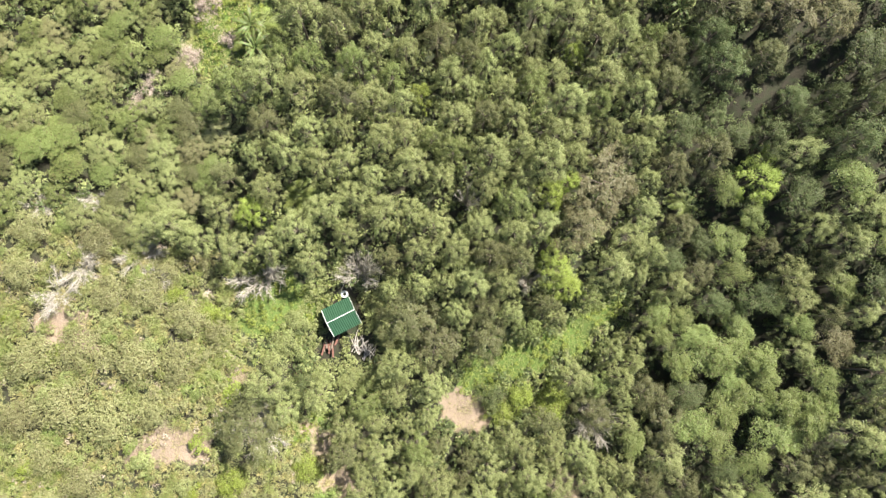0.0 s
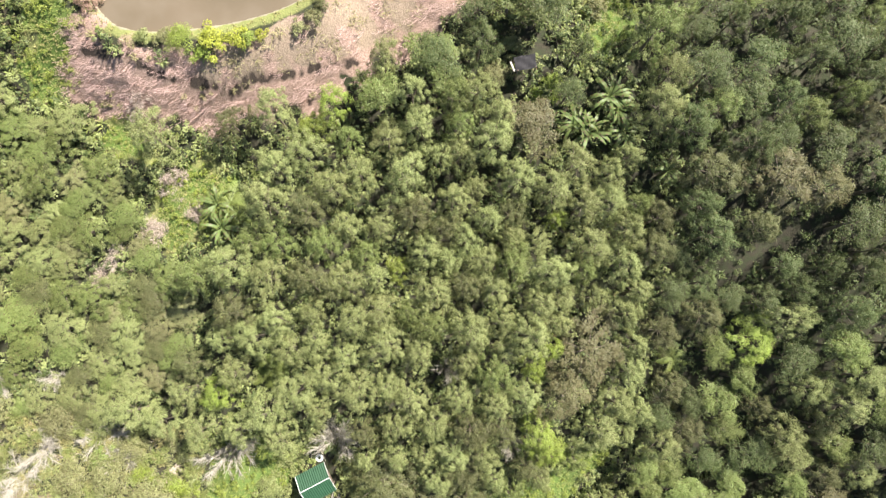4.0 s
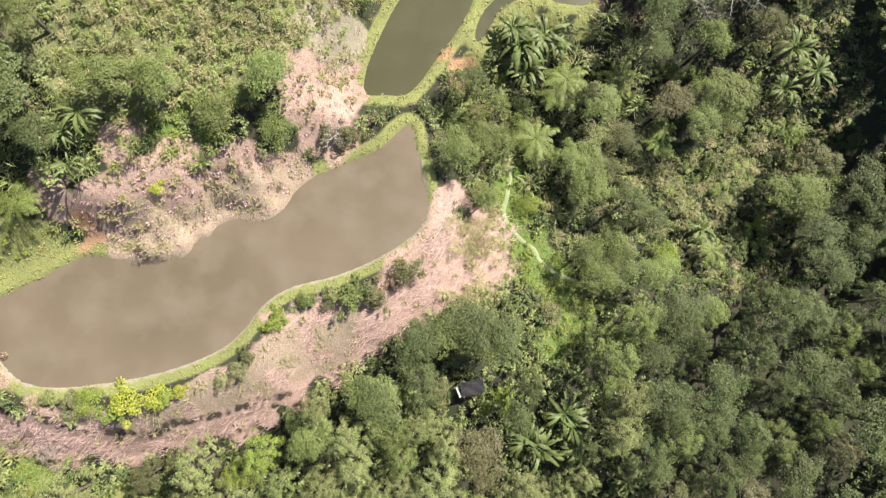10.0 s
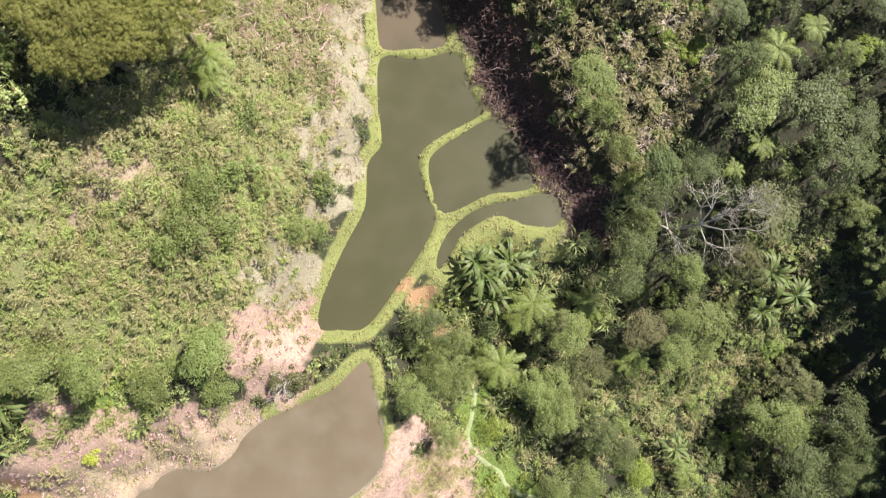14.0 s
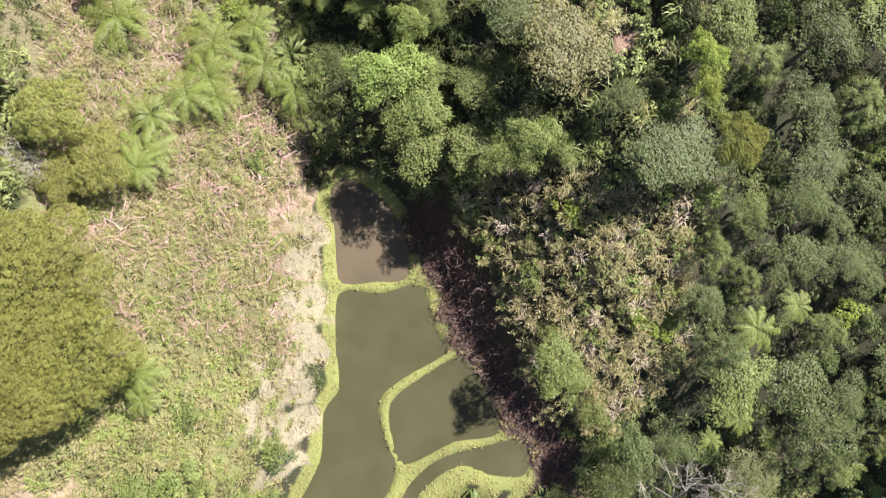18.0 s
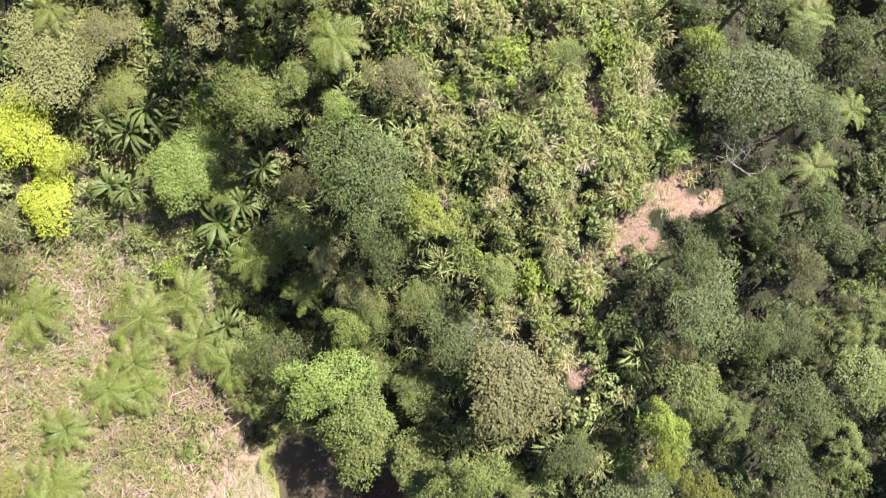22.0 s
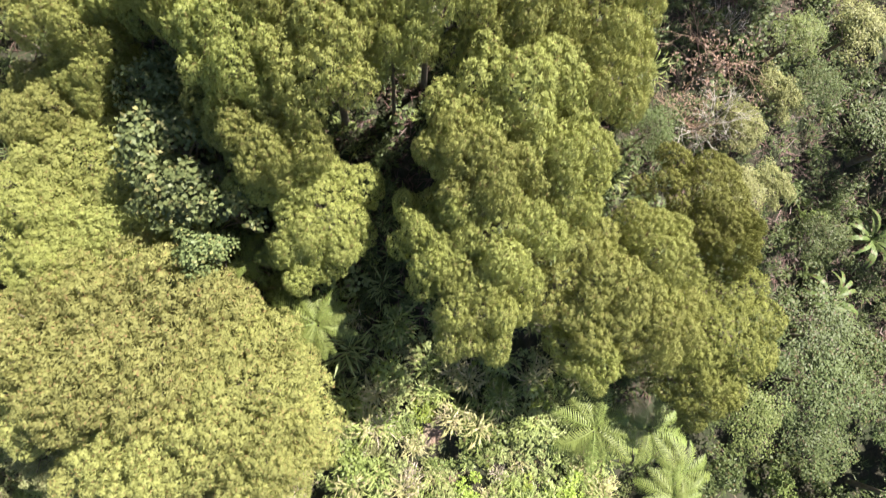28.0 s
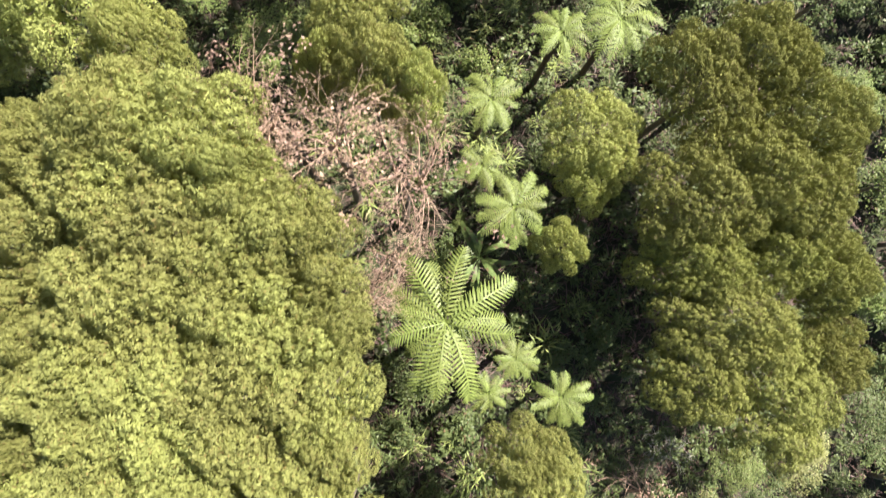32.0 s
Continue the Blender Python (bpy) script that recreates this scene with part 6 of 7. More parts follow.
            tree(kind, leaf, round(x, 2), round(y, 2), r, h, name="plantation_tree" if planted else "low_scrub_tree" if low else "")


fill_woods()

for zone, count in ((SCRUB, 120), (HIGH_SLOPE, 105), (TOP_SLOPE, 85), (CANE_SLOPE, 24), (MIXED_LOW, 16), (MIXED_HIGH, 16)):
    x, y = grid_points(fill, zone, 0.7)
    for k in fill.permutation(len(x))[:count]:
        r = float(fill.uniform(0.35, 1.15))
        if free(x[k], y[k], r * 0.5, 0.8) and cover("pink", x[k], y[k]) < 0.2:
            shrub(("feather", "mid", "lime", "fresh", "pale", "mid", "feather")[int(fill.integers(7))], round(x[k], 2), round(y[k], 2), r)

# ---- undergrowth, herbs, grass ----
HERB_TUFTS = [tuft_quads(np.random.default_rng(100 + k), 58, 0.27, 0.036, 0.5) for k in range(6)]
CANE_TUFTS = [tuft_quads(np.random.default_rng(110 + k), 70, 0.37, 0.031, 0.8, 0.9) for k in range(6)]
PLUMES = [tuft_quads(np.random.default_rng(180 + k), 150, 0.33, 0.036, 0.95, 0.85) for k in range(6)]
SPRAYS = [spray_quads(np.random.default_rng(170 + k)) for k in range(6)]
BUSH_TUFTS = [round_crown(np.random.default_rng(160 + k), 0.5, 0.8, 6, 24, 0.12, 0.075, 0.5) for k in range(4)]
LOW_TUFTS = [tuft_quads(np.random.default_rng(120 + k), 28, 0.3, 0.07, 0.3) for k in range(4)]
GRASS_TUFTS = [tuft_quads(np.random.default_rng(130 + k), 10, 0.15, 0.03, 0.02, 0.6) for k in range(4)]
HEATH_TUFTS = [tuft_quads(np.random.default_rng(190 + k), 26, 0.12, 0.02, 0.06, 0.9) for k in range(4)]
BRUSH_TUFTS = [stick_quads(np.random.default_rng(195 + k), 26, 0.7, 0.007, 0.45, 0.5) * (1, 1, 0.2) for k in range(4)]
STRAW_TUFTS = [np.concatenate([stick_quads(np.random.default_rng(140 + k), 16, 0.42, 0.011), tuft_quads(np.random.default_rng(150 + k), 9, 0.3, 0.03, 0.1, 1.2)]) for k in range(4)]


def rect(x0, x1, y0, y1):
    return [(x0, y0), (x1, y0), (x1, y1), (x0, y1)]


def lumps(x, y, seed):
    """Slow variation over the ground, about 0 to 1."""
    return 0.5 + 0.25 * np.sin(x * 1.1 + seed + 1.7 * np.sin(y * 0.6 + seed)) + 0.25 * np.sin(y * 1.35 + 2.1 * seed + 1.5 * np.sin(x * 0.8 - seed))


def to_line(x, y, points):
    """Distance to an open line of points."""
    best = np.full(np.shape(x), 1e9)
    for (ax, ay), (bx, by) in zip(points, points[1:]):
        u = np.clip(((x - ax) * (bx - ax) + (y - ay) * (by - ay)) / ((bx - ax) ** 2 + (by - ay) ** 2), 0, 1)
        best = np.minimum(best, np.hypot(x - ax - u * (bx - ax), y - ay - u * (by - ay)))
    return best


def bare_here(x, y, kinds=("soil", "clay", "dry", "ash", "pink"), limit=0.45):
    return np.maximum.reduce([cover(k, x, y) for k in kinds]) > limit


for zone, layers in (
        (HILL_HERBS, ((0.7, HERB_TUFTS, "herb", "dense yellow-green broad-bladed herbs covering a hillside"),
                      (0.9, HERB_TUFTS, "herb_pale", "pale drying herbs on a hillside"), (1.5, BUSH_TUFTS, "pale", "small leafy plants among hillside herbs"))),
        (HILL_MEADOW, ((0.75, HERB_TUFTS, "herb_pale", "pale green herbs and dry stalks on a sunny hillside"),
                       (1.2, LOW_TUFTS, "herb", "yellow-green low herbs on a sunny hillside"), (0.6, GRASS_TUFTS, "grass", "short grass between hillside herbs"))),
        (CANE_SLOPE, ((0.62, SPRAYS + CANE_TUFTS[:2], "herb_pale", "tall pale arching cane leaves on a steep slope"),
                      (1.5, BUSH_TUFTS, "mid", "small leafy plants among pale canes"), (1.0, CANE_TUFTS + SPRAYS[:3], "herb_pale", "dry pale cane leaves on a steep slope"), (1.5, CANE_TUFTS, "ash", "dry bleached cane leaves on a steep slope"))),
        (HIGH_SLOPE, ((1.05, PLUMES, "herb", "clumps of arching green stems on a sunny slope"),
                      (0.95, SPRAYS, "feather", "tangle of arching green stems on a sunny slope"),
                      (1.7, BUSH_TUFTS, "lime", "small bright leafy plants on a sunny slope"),
                      (1.0, BUSH_TUFTS, "feather", "small green leafy plants on a sunny slope"),
                      (1.35, PLUMES + CANE_TUFTS[:2], "herb_pale", "dry pale clumps on a sunny slope"), (4.2, CANE_TUFTS, "ash", "bleached cane leaves on a sunny slope"))),
        (TOP_SLOPE, ((1.05, PLUMES, "herb", "clumps of arching green stems below the tall trees"),
                     (0.95, SPRAYS, "feather", "tangle of arching green stems below the tall trees"),
                     (1.0, BUSH_TUFTS, "feather", "small green leafy plants below the tall trees"),
                     (1.9, BUSH_TUFTS, "lime", "small bright leafy plants below the tall trees"),
                     (1.2, PLUMES + CANE_TUFTS[:2], "herb_pale", "dry pale clumps below the tall trees"), (3.6, CANE_TUFTS, "ash", "bleached cane leaves below the tall trees"))),
        (FERN_SLOPE, ((0.5, GRASS_TUFTS, "grass", "short yellowish grass between tree ferns"), (0.65, HERB_TUFTS, "herb_pale", "pale low herbs and litter between tree ferns"),
                      (1.2, CANE_TUFTS, "herb", "green arching blades between tree ferns"), (1.0, STRAW_TUFTS, "straw", "dry straw litter between tree ferns"), (0.9, SPRAYS, "pale", "pale green stems between tree ferns"), (1.4, STRAW_TUFTS, "rust", "brown litter between tree ferns"))),
        (MIXED_LOW, ((0.9, SPRAYS, "herb", "arching green blades on a shaded slope"), (1.3, CANE_TUFTS, "herb_pale", "dry pale blades on a shaded slope"))),
        (MIXED_HIGH, ((0.9, SPRAYS, "herb", "arching green blades between slope trees"), (1.3, CANE_TUFTS, "herb_pale", "dry pale blades between slope trees"))),
        (SCRUB, ((0.62, SPRAYS, "pale", "low pale scrub on a sunny slope"), (1.1, BUSH_TUFTS, "feather", "greyish scrub plants on a sunny slope"),
                 (0.75, HERB_TUFTS, "grass", "yellow-green grass tufts on a sunny slope"), (1.3, PLUMES, "herb", "clumps of arching green stems on a sunny scrub slope"), (1.9, SPRAYS + STRAW_TUFTS, "ash", "bleached dead twigs among scrub")))):
    for spacing, templates, leaf, label in layers:
        x, y = grid_points(fill, zone, spacing)
        keep = (pond_distance(x, y) > 1.1) & ~(bare_here(x, y) & (fill.uniform(0, 1, len(x)) < (0.93 if zone is SCRUB else 0.62)))
        keep &= ~(bare_here(x, y, ("pink",), 0.4) & (fill.uniform(0, 1, len(x)) < 0.38))
        keep &= fill.uniform(0, 1, len(x)) < (0.2 + 1.15 * lumps(x * 1.7, y * 1.7, spacing * 7 + len(leaf)) if zone in (HIGH_SLOPE, TOP_SLOPE, SCRUB) else 1)
        keep &= cover("bank", x, y) < 0.5
        if zone in (HIGH_SLOPE, TOP_SLOPE):
            keep &= to_line(x, y, SLOPE_TRAIL) > 0.3
        strew("herbs", label, "herbs", fill, x[keep], y[keep], templates, LEAF[leaf], (0.6, 1.4))


def ground_layer(box, spacing, templates, leaf, label, size):
    x, y = grid_points(fill, box, spacing)
    keep = (pond_distance(x, y) > 1.2) & ~bare_here(x, y, ("soil", "clay", "dry", "ash", "lawn", "turf", "bank", "pink"), 0.5)
    keep &= ~np.any([to_outline(x, y, z) < 0 for z in OPEN_LAND[:7]], axis=0)
    for px, py, r in YARD:
        keep &= np.hypot(x - px, y - py) > r + 0.25
    strew("undergrowth", label, "undergrowth", fill, x[keep], y[keep], templates, LEAF[leaf], size)


# dark leaves in the layers below trees also deepen the shade there
ground_layer(rect(-38, 44, -19, 46), 1.1, LOW_TUFTS + BUSH_TUFTS, "dark", "dark green leafy undergrowth below the trees", (0.8, 1.7))
ground_layer(rect(-38, 24, -19, 42), 1.0, LOW_TUFTS + BUSH_TUFTS, "feather", "light green leafy undergrowth on the lower slope", (0.8, 1.6))
ground_layer(rect(-30, 42, 46, 142), 1.0, HERB_TUFTS + BUSH_TUFTS, "dark", "dark green leafy undergrowth on the upper slope", (0.8, 1.6))
ground_layer(rect(-20, 23, 46, 114), 1.3, BUSH_TUFTS + CANE_TUFTS, "feather", "mixed leafy undergrowth on the upper slope", (0.8, 2.0))
ground_layer(rect(-20, 22, 46, 112), 1.7, HERB_TUFTS + CANE_TUFTS, "herb", "yellow-green herbs between trees of the upper slope", (0.8, 1.7))
ground_layer(rect(10, 24, 44, 112), 2.2, CANE_TUFTS, "herb_pale", "pale drying stalks between trees of the upper slope", (0.9, 1.6))
ground_layer(rect(-6, 9, 95, 107), 0.85, HERB_TUFTS + BUSH_TUFTS, "herb", "yellow-green herbs west of the big tree", (0.8, 1.6))
ground_layer(rect(-6, 8, 95, 107), 1.2, SPRAYS + CANE_TUFTS, "herb_pale", "pale arching stems west of the big tree", (0.9, 1.6))
ground_layer(rect(0, 42, 108, 142), 0.85, HERB_TUFTS + LOW_TUFTS, "dark", "dark leafy plants on the shaded floor below tall trees", (0.7, 1.4))
ground_layer(rect(0, 42, 108, 142), 0.8, STRAW_TUFTS, "dead", "brown twigs and litter on the floor below tall trees", (0.8, 1.4))
ground_layer(rect(0, 24, 112, 142), 1.8, HERB_TUFTS + CANE_TUFTS + BUSH_TUFTS, "herb", "scattered herbs on the shaded floor below tall trees", (0.8, 1.6))
x, y = grid_points(fill, rect(-38, 24, -18, 84), 0.3)
d = pond_distance(x, y)
keep = ((cover("lawn", x, y) > 0.45) | ((d > np.where((y < 53) & (y < 47 + 0.5 * x), 0.26, 0.12)) & (d < 1.15) & (fill.uniform(0, 1, len(x)) < 1.25 - 0.95 * d) & (eroded(x, y) < 0.4))) & (fill.uniform(0, 1, len(x)) < 0.8)
strew("grass", "short bright green grass on the pond banks and clearings", "grass", fill, x[keep], y[keep], GRASS_TUFTS, LEAF["grass"], (0.7, 1.5))
x, y = grid_points(fill, rect(-38, 30, -18, 56), 0.24)
trail = rounded(PATH_POINTS, 8)[:-8]
keep = (cover("turf", x, y) > 0.4) & (fill.uniform(0, 1, len(x)) < 0.85)
keep[keep] = np.min(np.hypot(x[keep][:, None] - trail[:, 0], y[keep][:, None] - trail[:, 1]), axis=1) > 0.3
strew("grass", "bright green turf in grassy clearings", "grass", fill, x[keep], y[keep], GRASS_TUFTS, LEAF["turf"], (0.7, 1.8))
x, y = grid_points(fill, rect(-38, 30, -18, 56), 0.55)
keep = (np.maximum(cover("lawn", x, y), cover("turf", x, y)) > 0.4) & (pond_distance(x, y) > 1.6) & (fill.uniform(0, 1, len(x)) < 0.6)
strew("herbs", "bright green weeds in grassy clearings", "herbs", fill, x[keep], y[keep], LOW_TUFTS + BUSH_TUFTS, LEAF["lime"], (0.4, 0.9))
x, y = grid_points(fill, rect(-36, 30, -18, 56), 0.42)
edge = np.maximum(cover("lawn", x, y), cover("turf", x, y))
for px, py, r in PATCHES["lawn"] + PATCHES["turf"]:
    edge = np.maximum(edge, 0.3 * (np.hypot(x - px, y - py) < r + 1.8))
keep = (edge > 0.05) & (edge < 0.6) & (pond_distance(x, y) > 1.0) & ~bare_here(x, y, ("soil", "dry", "clay"), 0.4)
strew("herbs", "rough green grass and weeds at the edge of clearings", "herbs", fill, x[keep], y[keep], GRASS_TUFTS + LOW_TUFTS[:2], LEAF["herb"], (0.7, 1.5))
x, y = grid_points(fill, rect(-10, 12, 50, 84), 0.38)
keep = (cover("ash", x, y) > 0.45) & (pond_distance(x, y) > 0.7) & (fill.uniform(0, 1, len(x)) < 0.75)
strew("dry_brush", "ashen dry stalks and grass lying beside the ponds", "dry brush", fill, x[keep], y[keep], STRAW_TUFTS + GRASS_TUFTS, LEAF["ash"], (0.6, 1.2))
some = keep & (fill.uniform(0, 1, len(x)) < 0.25 * lumps(x * 1.5, y * 1.5, 4) + 0.05)
strew("herbs", "green weeds among ashen stalks", "herbs", fill, x[some], y[some], LOW_TUFTS + GRASS_TUFTS, LEAF["herb_pale"], (0.5, 1.1))
x, y = grid_points(fill, rect(-11, -1, -6, 6), 0.42)
keep = np.any([np.hypot(x - px, y - py) < r + 0.3 for px, py, r in CLEARINGS[:4]], axis=0)
for px, py, r in YARD:
    keep &= np.hypot(x - px, y - py) > r
strew("herbs", "leafy green weeds round the hut", "herbs", fill, x[keep], y[keep], LOW_TUFTS + BUSH_TUFTS + SPRAYS[:2], LEAF["feather"], (0.5, 1.1))
x, y = grid_points(fill, rect(-34, 30, -18, 106), 0.36)
keep = (cover("soil", x, y) > 0.3) & (pond_distance(x, y) > 0.6) & (fill.uniform(0, 1, len(x)) < 0.42 * (0.4 + lumps(x * 2, y * 2, 2)))
strew("dry_grass", "scattered dry grass and twigs on bare soil", "grass", fill, x[keep], y[keep], STRAW_TUFTS + GRASS_TUFTS, LEAF["herb_pale"], (0.6, 1.3))
for px, py, r in DRY_SPOTS:
    x, y = px + fill.normal(0, r * 0.55, 26), py + fill.normal(0, r * 0.55, 26)
    strew("dry_grass", "fallen straw-coloured stalks on the west slope", "grass", fill, x, y, STRAW_TUFTS + CANE_TUFTS[:2], LEAF["ash"], (0.6, 1.1))
x, y = grid_points(fill, rect(18, 28, 82, 96), 0.4)
keep = (cover("pink", x, y) > 0.3) & (fill.uniform(0, 1, len(x)) < 0.3 + 0.5 * lumps(x * 2, y * 2, 6))
strew("dry_grass", "pale grass and weeds on pink bare soil", "grass", fill, x[keep], y[keep], GRASS_TUFTS + STRAW_TUFTS[:2] + LOW_TUFTS[:1], LEAF["herb_pale"], (0.6, 1.2))
x, y = grid_points(fill, FERN_SLOPE, 0.75)
keep = fill.uniform(0, 1, len(x)) < 0.8
strew("litter", "bleached twigs and fallen leaves between tree ferns", "litter", fill, x[keep], y[keep], STRAW_TUFTS, LEAF["straw"], (1.0, 2.0))
x, y = grid_points(fill, rect(-28, 20, 26, 84), 0.42)
keep = (cover("dry", x, y) > 0.5) & (pond_distance(x, y) > 0.7) & ((cover("soil", x, y) < 0.35) | ((y > 41) & (fill.uniform(0, 1, len(x)) < 0.3)))
some = keep & (fill.uniform(0, 1, len(x)) < np.where((y > 42) & (x < 6), 0.62, 0.2) * (0.3 + lumps(x, y, 3)))
strew("herbs", "scattered green weeds on a dry bank", "herbs", fill, x[some], y[some], LOW_TUFTS + GRASS_TUFTS, LEAF["herb_pale"], (0.5, 1.1))
cut = keep & ((y < 41.5) | (x > 6)) & (cover("bank", x, y) < 0.35) & (fill.uniform(0, 1, len(x)) < 0.75)
strew("dry_brush", "pinkish dry cut brush lying on the bank", "dry brush", fill, x[cut], y[cut], BRUSH_TUFTS, LEAF["straw"], (0.7, 1.3), turn=(-0.35, 0.25))
heath = keep & (y > 41.5) & (x < 6) & (fill.uniform(0, 1, len(x)) < 0.75)
strew("heath", "mauve-pink dry heath on the eroded bank", "heath", fill, x[heath], y[heath], HEATH_TUFTS, LEAF["mauve"], (0.6, 1.4))
x, y = grid_points(fill, rect(-14, 0, 41, 50), 0.3)
keep = (eroded(x, y) > 0.5) & (pond_distance(x, y) > 0.35) & (fill.uniform(0, 1, len(x)) < 0.45 + 0.6 * lumps(x * 1.6, y * 1.6, 5) - 0.35)
strew("herbs", "thin pale grass on the eroded bank", "herbs", fill, x[keep], y[keep], GRASS_TUFTS, LEAF["herb_pale"], (0.8, 2.0))
keep = (eroded(x, y) > 0.5) & (pond_distance(x, y) > 0.3) & (fill.uniform(0, 1, len(x)) < 0.5 - 0.4 * lumps(x * 1.6, y * 1.6, 5))
strew("heath", "thin mauve heath on the eroded bank", "heath", fill, x[keep], y[keep], GRASS_TUFTS, LEAF["mauve"], (0.8, 1.8))
x, y = grid_points(fill, rect(-16, 2, 42, 54), 0.34)
keep = (np.min([np.hypot(x - px, y - py) for px, py in [(-13.2, 49.0), (-11.6, 49.2), (-9.8, 49.6), (-8.4, 49.1), (-7.1, 48.3), (-12.5, 48.1), (-14.6, 48.4)]], axis=0) < 1.25) & (pond_distance(x, y) > 1.0) & (fill.uniform(0, 1, len(x)) < 0.3 + 0.7 * lumps(x * 1.6, y * 1.6, 9))
strew("grass", "short green grass on top of the eroded bank", "grass", fill, x[keep], y[keep], GRASS_TUFTS + LOW_TUFTS[:1], LEAF["herb"], (0.6, 1.5))
for bx, by, br in [b for b in BUSHES if b[1] < 110]:
    x, y = bx + fill.normal(0, br, 40), by + fill.normal(0, br, 40)
    strew("dry_grass", "tan dry grass below a withered bush", "grass", fill, x, y, CANE_TUFTS, LEAF["herb_pale"], (0.6, 1.2))
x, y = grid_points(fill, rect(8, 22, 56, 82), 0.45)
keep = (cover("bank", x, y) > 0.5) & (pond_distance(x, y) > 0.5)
strew("dead_brush", "dead brown stalks hanging on the bank, shade darkened into their colour", "dead brush", fill, x[keep], y[keep], STRAW_TUFTS, LEAF["dead"], (0.8, 1.6))


x, y = grid_points(fill, rect(-12, 8, 82, 104), 0.42)
keep = np.min([np.hypot(x - px, y - py) for px, py in LITTER_SPOTS], axis=0) < 2.1
strew("litter", "pale fallen leaves and dry stalks between tree ferns", "leaf litter", fill, x[keep], y[keep], STRAW_TUFTS, LEAF["ash"], (0.6, 1.2))
keep &= fill.uniform(0, 1, len(x)) < 0.3
strew("herbs", "pale green low plants between fallen leaves", "herbs", fill, x[keep], y[keep], HERB_TUFTS + LOW_TUFTS, LEAF["herb"], (0.6, 1.2))


def far_woods():
    """Woods beyond the valley, out of the camera's way."""
    r = np.random.default_rng(5)
    big = [round_crown(np.random.default_rng(200 + k), 2.6, 6.5, 9, 9, 1.2, 0.8) for k in range(3)]
    x, y = grid_points(r, rect(-95, 100, -70, 215), 4.6)
    left = np.interp(y, (-16, 30, 60, 100, 140), (-37, -33, -21, -8, 0)) - 4
    right = np.interp(y, (-16, 30, 80, 140), (46, 40, 38, 39)) + 3
    keep = ((x < left) | (x > right) | (y < -22) | (y > 144)) & ~np.any([to_outline(x, y, z) < 0 for z in OPEN_LAND], axis=0)
    strew("far_woods", "continuous green woods on the slopes around the valley", "woods", r, x[keep], y[keep], big, LEAF["dark"], (0.8, 1.4), -1.0)


far_woods()


# ---- the hut and its surroundings ----
def part(name, bm, mat, parent, label=""):
    me = bpy.data.meshes.new(name)
    bm.to_mesh(me)
    bm.free()
    me.materials.append(mat)
    ob = new(name, me)
    ob.parent = parent
    return tagged(ob, label)


def block(size, at=(0, 0, 0), turn=None, bevel=0.01):
    bm = bmesh.new()
    bmesh.ops.create_cube(bm, size=1)
    bmesh.ops.scale(bm, vec=size, verts=bm.verts)
    if bevel:
        bmesh.ops.bevel(bm, geom=bm.edges[:], offset=min(bevel, min(size) * 0.3), segments=1, affect="EDGES")
    bmesh.ops.transform(bm, matrix=Matrix.Translation(at) @ (turn or Matrix.Identity(4)), verts=bm.verts)
    return bm


def corrugated(length, width, waves=14, depth=0.018):
    """A wavy roof sheet, its waves running down the slope (y)."""
    bm = bmesh.new()
    n = waves * 4
    rows = [[[bm.verts.new((-length / 2 + length * i / n, y, z + depth * math.sin(i * math.pi / 2))) for i in range(n + 1)]
             for y in (0, -width)] for z in (0, -0.012)]
    for r, flip in ((rows[0], False), (rows[1], True)):
        for i in range(n):
            f = (r[0][i], r[1][i], r[1][i + 1], r[0][i + 1])
            bm.faces.new(f[::-1] if flip else f)
    return bm


GREEN_TIN = plain_material("green_painted_tin", (0.02, 0.066, 0.032), (0.032, 0.09, 0.045), 3, 0.5, 0.0, 0.1)
WHITE_PAINT = plain_material("white_paint", (0.62, 0.62, 0.58), (0.8, 0.8, 0.78), 8, 0.6)
PLANK = plain_material("weathered_plank", (0.14, 0.1, 0.075), (0.26, 0.2, 0.15), 7, 0.85, bump=0.5)
RED_PLANK = plain_material("reddish_plank", (0.12, 0.052, 0.038), (0.22, 0.11, 0.08), 7, 0.85, bump=0.5)
DARK_TARP = plain_material("dark_tarp", (0.012, 0.011, 0.013), (0.04, 0.036, 0.04), 2.5, 0.85, bump=0.5, distance=0.05)


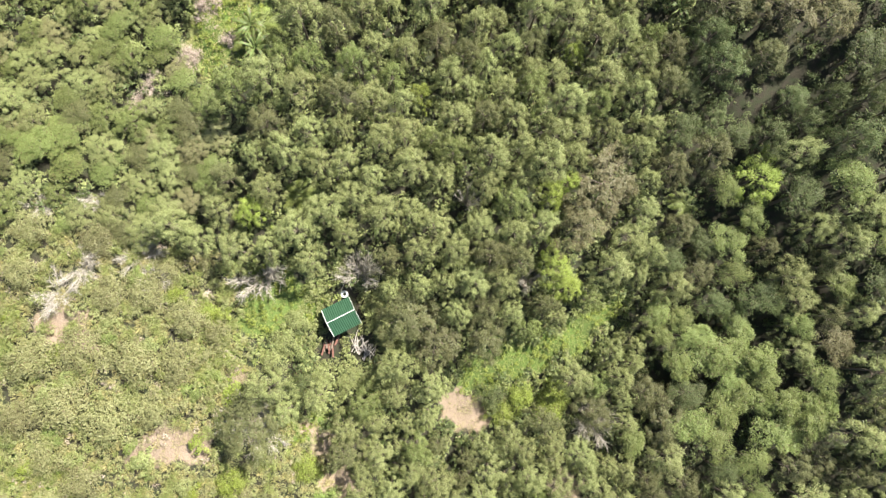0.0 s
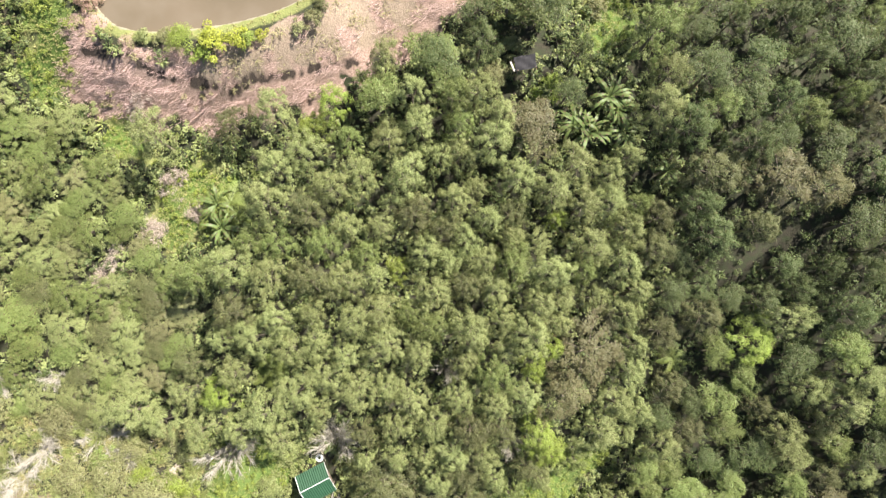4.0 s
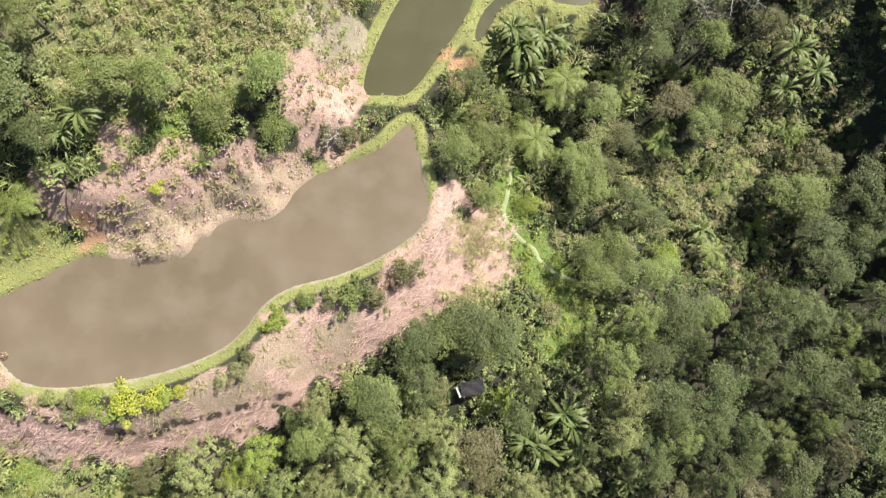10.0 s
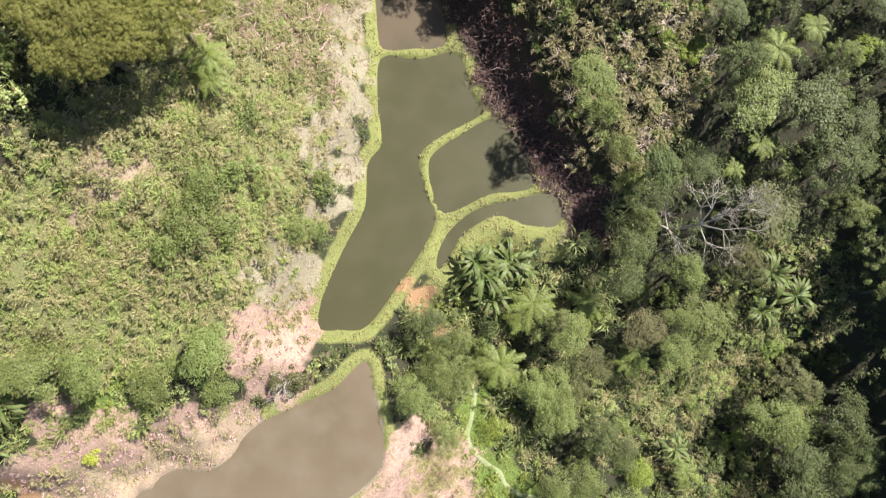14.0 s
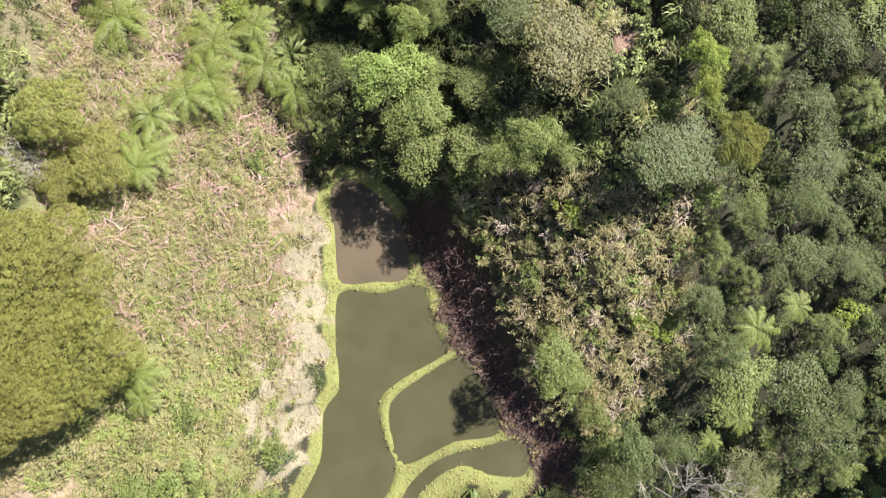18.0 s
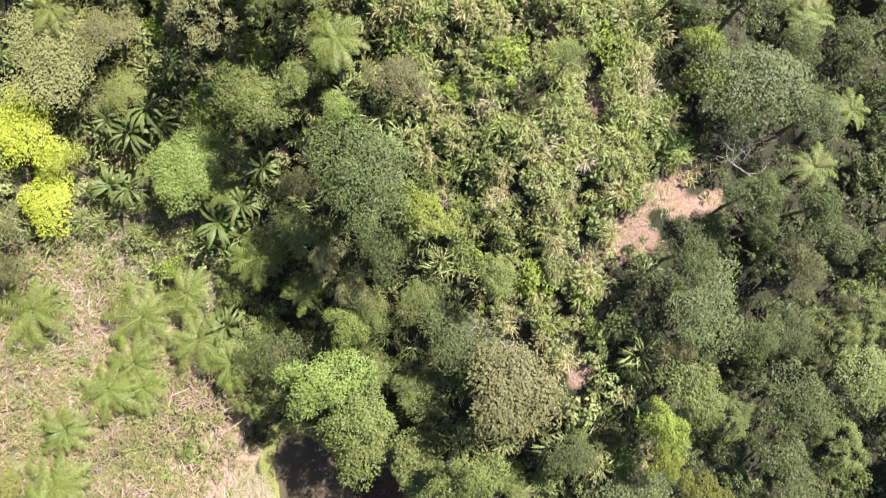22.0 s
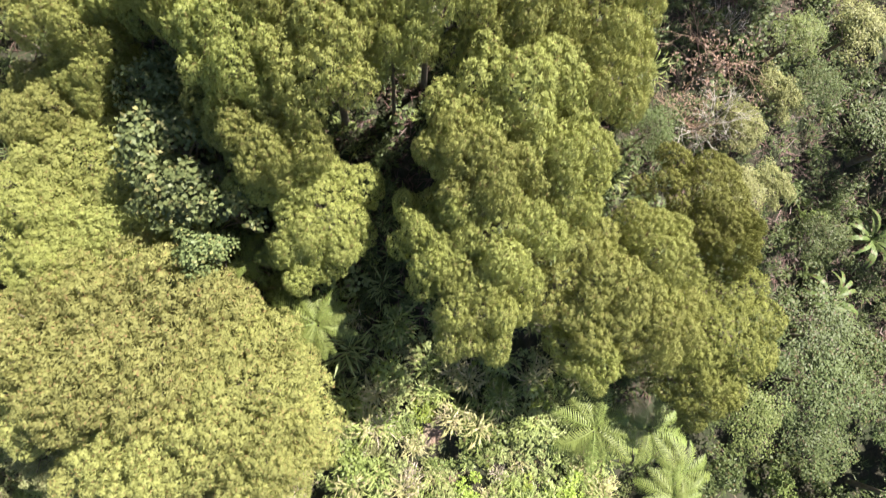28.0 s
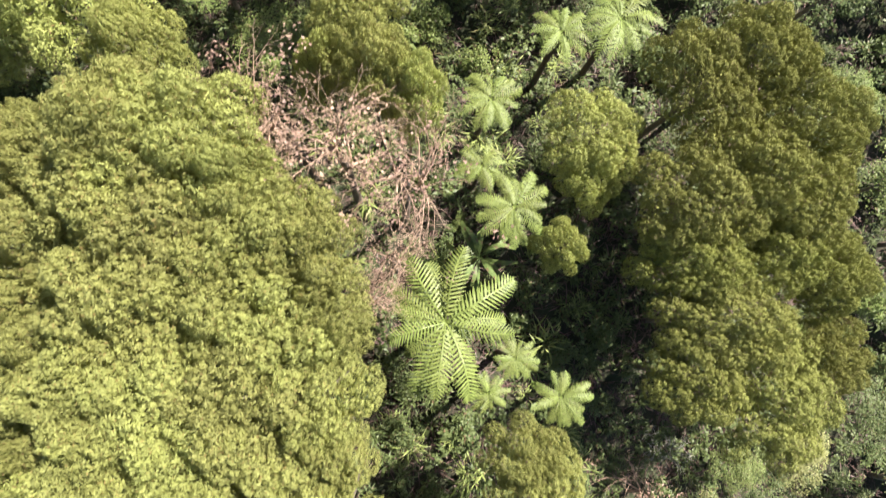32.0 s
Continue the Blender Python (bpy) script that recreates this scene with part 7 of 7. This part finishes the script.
def hut():
    base = new("hut")
    z = float(ground_z(*HUT_XY)[0])
    base.matrix_world = pose(*HUT_XY, z, 0, 0, HUT_TURN) @ Matrix.Scale(0.9, 4)
    tagged(base, "small timber hut with a green tin gable roof", "hut")
    for sx in (-1.05, 1.05):
        for sy in (-0.95, 0.95):
            part("post", block((0.12, 0.12, 2.4), (sx * 1.08, sy, 0.8)), PLANK, base)
    for k in range(9):
        part("plank", block((0.22, 0.03, 1.7), (-0.96 + 0.24 * k, 1.03, 1.0)), PLANK, base)
        part("plank", block((0.22, 0.03, 1.7), (-0.96 + 0.24 * k, -1.03, 1.0)), PLANK, base)
    for k in range(8):
        part("plank", block((0.03, 0.22, 1.9), (1.13, -0.84 + 0.24 * k, 1.1)), PLANK, base)
    part("floor_deck", block((2.2, 2.1, 0.08), (0, 0, 0.12)), PLANK, base)
    roof = part("roof", block((2.5, 0.08, 0.1), (0, 0, 2.42)), PLANK, base, "green corrugated tin gable roof")
    for side in (1, -1):
        bm = corrugated(2.92, 1.6)
        bmesh.ops.transform(bm, matrix=pose(0, 0, 2.52, 0, 0, 0 if side < 0 else 180) @ pose(0, 0, 0, 26), verts=bm.verts)
        part("roof_sheet", bm, GREEN_TIN, roof)
        turn = pose(0, 0, 0, 26 * -side)
        part("verge_trim", block((0.06, 1.58, 0.05), (-1.48, side * 0.7, 2.2), turn), WHITE_PAINT, roof, "white verge board")
        part("verge_trim", block((0.035, 1.58, 0.05), (1.475, side * 0.7, 2.2), turn), WHITE_PAINT, roof, "white verge board")
    bm = block((2.95, 0.075, 0.04), (0, 0, 2.56))
    part("ridge_cap", bm, WHITE_PAINT, roof, "white ridge capping")


hut()


def ring_thing(name, label, category, x, y, major, minor, mat, lift=0.1, tilt=8):
    verts, faces = [], []
    n, k = 24, 10
    for i in range(n):
        for j in range(k):
            a, b = i * 2 * math.pi / n, j * 2 * math.pi / k
            r = major + minor * math.cos(b)
            verts.append((r * math.cos(a), r * math.sin(a), minor * math.sin(b)))
            faces.append((i * k + j, (i + 1) % n * k + j, (i + 1) % n * k + (j + 1) % k, i * k + (j + 1) % k))
    ob = new(name, mesh_of(name, verts, faces, mat))
    ob.matrix_world = pose(x, y, float(ground_z(x, y)[0]) + lift, tilt, 0, 20)
    tagged(ob, label, category)


ring_thing("painted_tyre", "white painted tyre lying beside the hut", "tyre", -6.4, 2.9, 0.24, 0.1, WHITE_PAINT, 0.12)


def lying_pole(name, label, category, group, x, y, length, radius, heading, mat, lift=0.0, bends=3):
    """A slightly crooked pole on the ground."""
    r = np.random.default_rng(int(abs(x * 37 + y * 91 + heading * 7)))
    verts, faces, p = [], [], np.array((-length / 2, 0, 0.0))
    for k in range(bends):
        q = p + (length / bends, r.normal(0, 0.06) * length, r.normal(0, 0.015) * length)
        limb(verts, faces, p, q, radius * (1 - 0.2 * k), radius * (0.8 - 0.2 * k), 7)
        p = q
    ob = new(name, mesh_of(name, verts, faces, mat))
    ob.matrix_world = pose(x, y, float(ground_z(x, y)[0]) + radius + lift, 0, 0, heading)
    tagged(ob, label, category, group)


for k in range(26):
    lying_pole("log", "pale barked log in a heap beside the hut", "log", "logs beside the hut",
               -5.5 + 0.2 * (k % 8) + fill.normal(0, 0.08), -1.4 - 0.13 * (k % 8) + fill.normal(0, 0.2), fill.uniform(1.0, 1.9), 0.055, 75 + fill.normal(0, 32), BARK_PALE, 0.12 + 0.1 * (k // 8))
for k in range(14):
    bx, by = -7.8 + fill.normal(0, 0.45), -1.7 + fill.normal(0, 0.28)
    ob = new("board", bpy.data.meshes.new("board"))
    bm = block((fill.uniform(0.7, 1.3), 0.16, 0.03))
    bm.to_mesh(ob.data)
    bm.free()
    ob.data.materials.append(RED_PLANK if k % 3 else PLANK)
    ob.matrix_world = pose(bx, by, float(ground_z(bx, by)[0]) + 0.08 + 0.03 * k, fill.normal(0, 6), fill.normal(0, 6), fill.uniform(40, 110))
    tagged(ob, "reddish weathered board lying beside the hut", "board", "boards beside the hut")


# ---- the shelter below the pond ----
def shelter(x, y):
    base = new("shelter")
    base.matrix_world = pose(x, y, float(ground_z(x, y)[0]), 0, 0, 12)
    tagged(base, "low shelter under a dark tarp roof", "shelter")
    for sx, sy in ((-0.7, -0.5), (0.7, -0.5), (-0.7, 0.5), (0.7, 0.5)):
        part("post", block((0.08, 0.08, 2.2), (sx, sy, 0.85)), PLANK, base)
    bm = bmesh.new()
    bmesh.ops.create_grid(bm, x_segments=10, y_segments=8, size=1)
    for v in bm.verts:
        v.co = (v.co.x * 0.82, v.co.y * 0.5, 1.9 + 0.14 * v.co.y + 0.05 * math.sin(v.co.x * 5) * math.cos(v.co.y * 4))
    bmesh.ops.solidify(bm, geom=bm.faces[:], thickness=0.015)
    part("tarp", bm, DARK_TARP, base)
    part("board", block((0.15, 0.8, 0.03), (-1.02, -0.1, 1.85), pose(0, 0, 0, 8, 20, 14)), BARK_PALE, base, "bleached board leaning on the roof edge")


shelter(*SHELTER_XY)


def footpath(points, width=0.32):
    p = rounded(points, 6)[:-12]
    d = np.gradient(p, axis=0)
    s = np.stack([-d[:, 1], d[:, 0]], 1) / np.linalg.norm(d, axis=1)[:, None] * width / 2
    verts, faces = [], []
    for k in range(len(p)):
        for off in (-1, -0.4, 0.4, 1):
            q = p[k] + s[k] * off * (1 + 0.15 * math.sin(k * 0.9 + off))
            verts.append((q[0], q[1], float(ground_z(*q)[0]) + (0.06 if abs(off) < 0.5 else 0.03)))
        if k:
            faces += [(4 * k - 4 + j, 4 * k - 3 + j, 4 * k + 1 + j, 4 * k + j) for j in range(3)]
    me = mesh_of("footpath", verts, faces, plain_material("trodden_path", (0.19, 0.22, 0.1), (0.31, 0.34, 0.19), 6, 0.95))
    tagged(new("footpath", me), "narrow trodden footpath through grass", "path", kind="structure")


footpath(PATH_POINTS)
for bx, by, turn, ln in FALLEN:
    lying_pole("fallen_branch", "bleached fallen branch lying on the hillside", "branch", "fallen branches", bx, by, ln, 0.05, turn, BARK_PALE, 0.25)
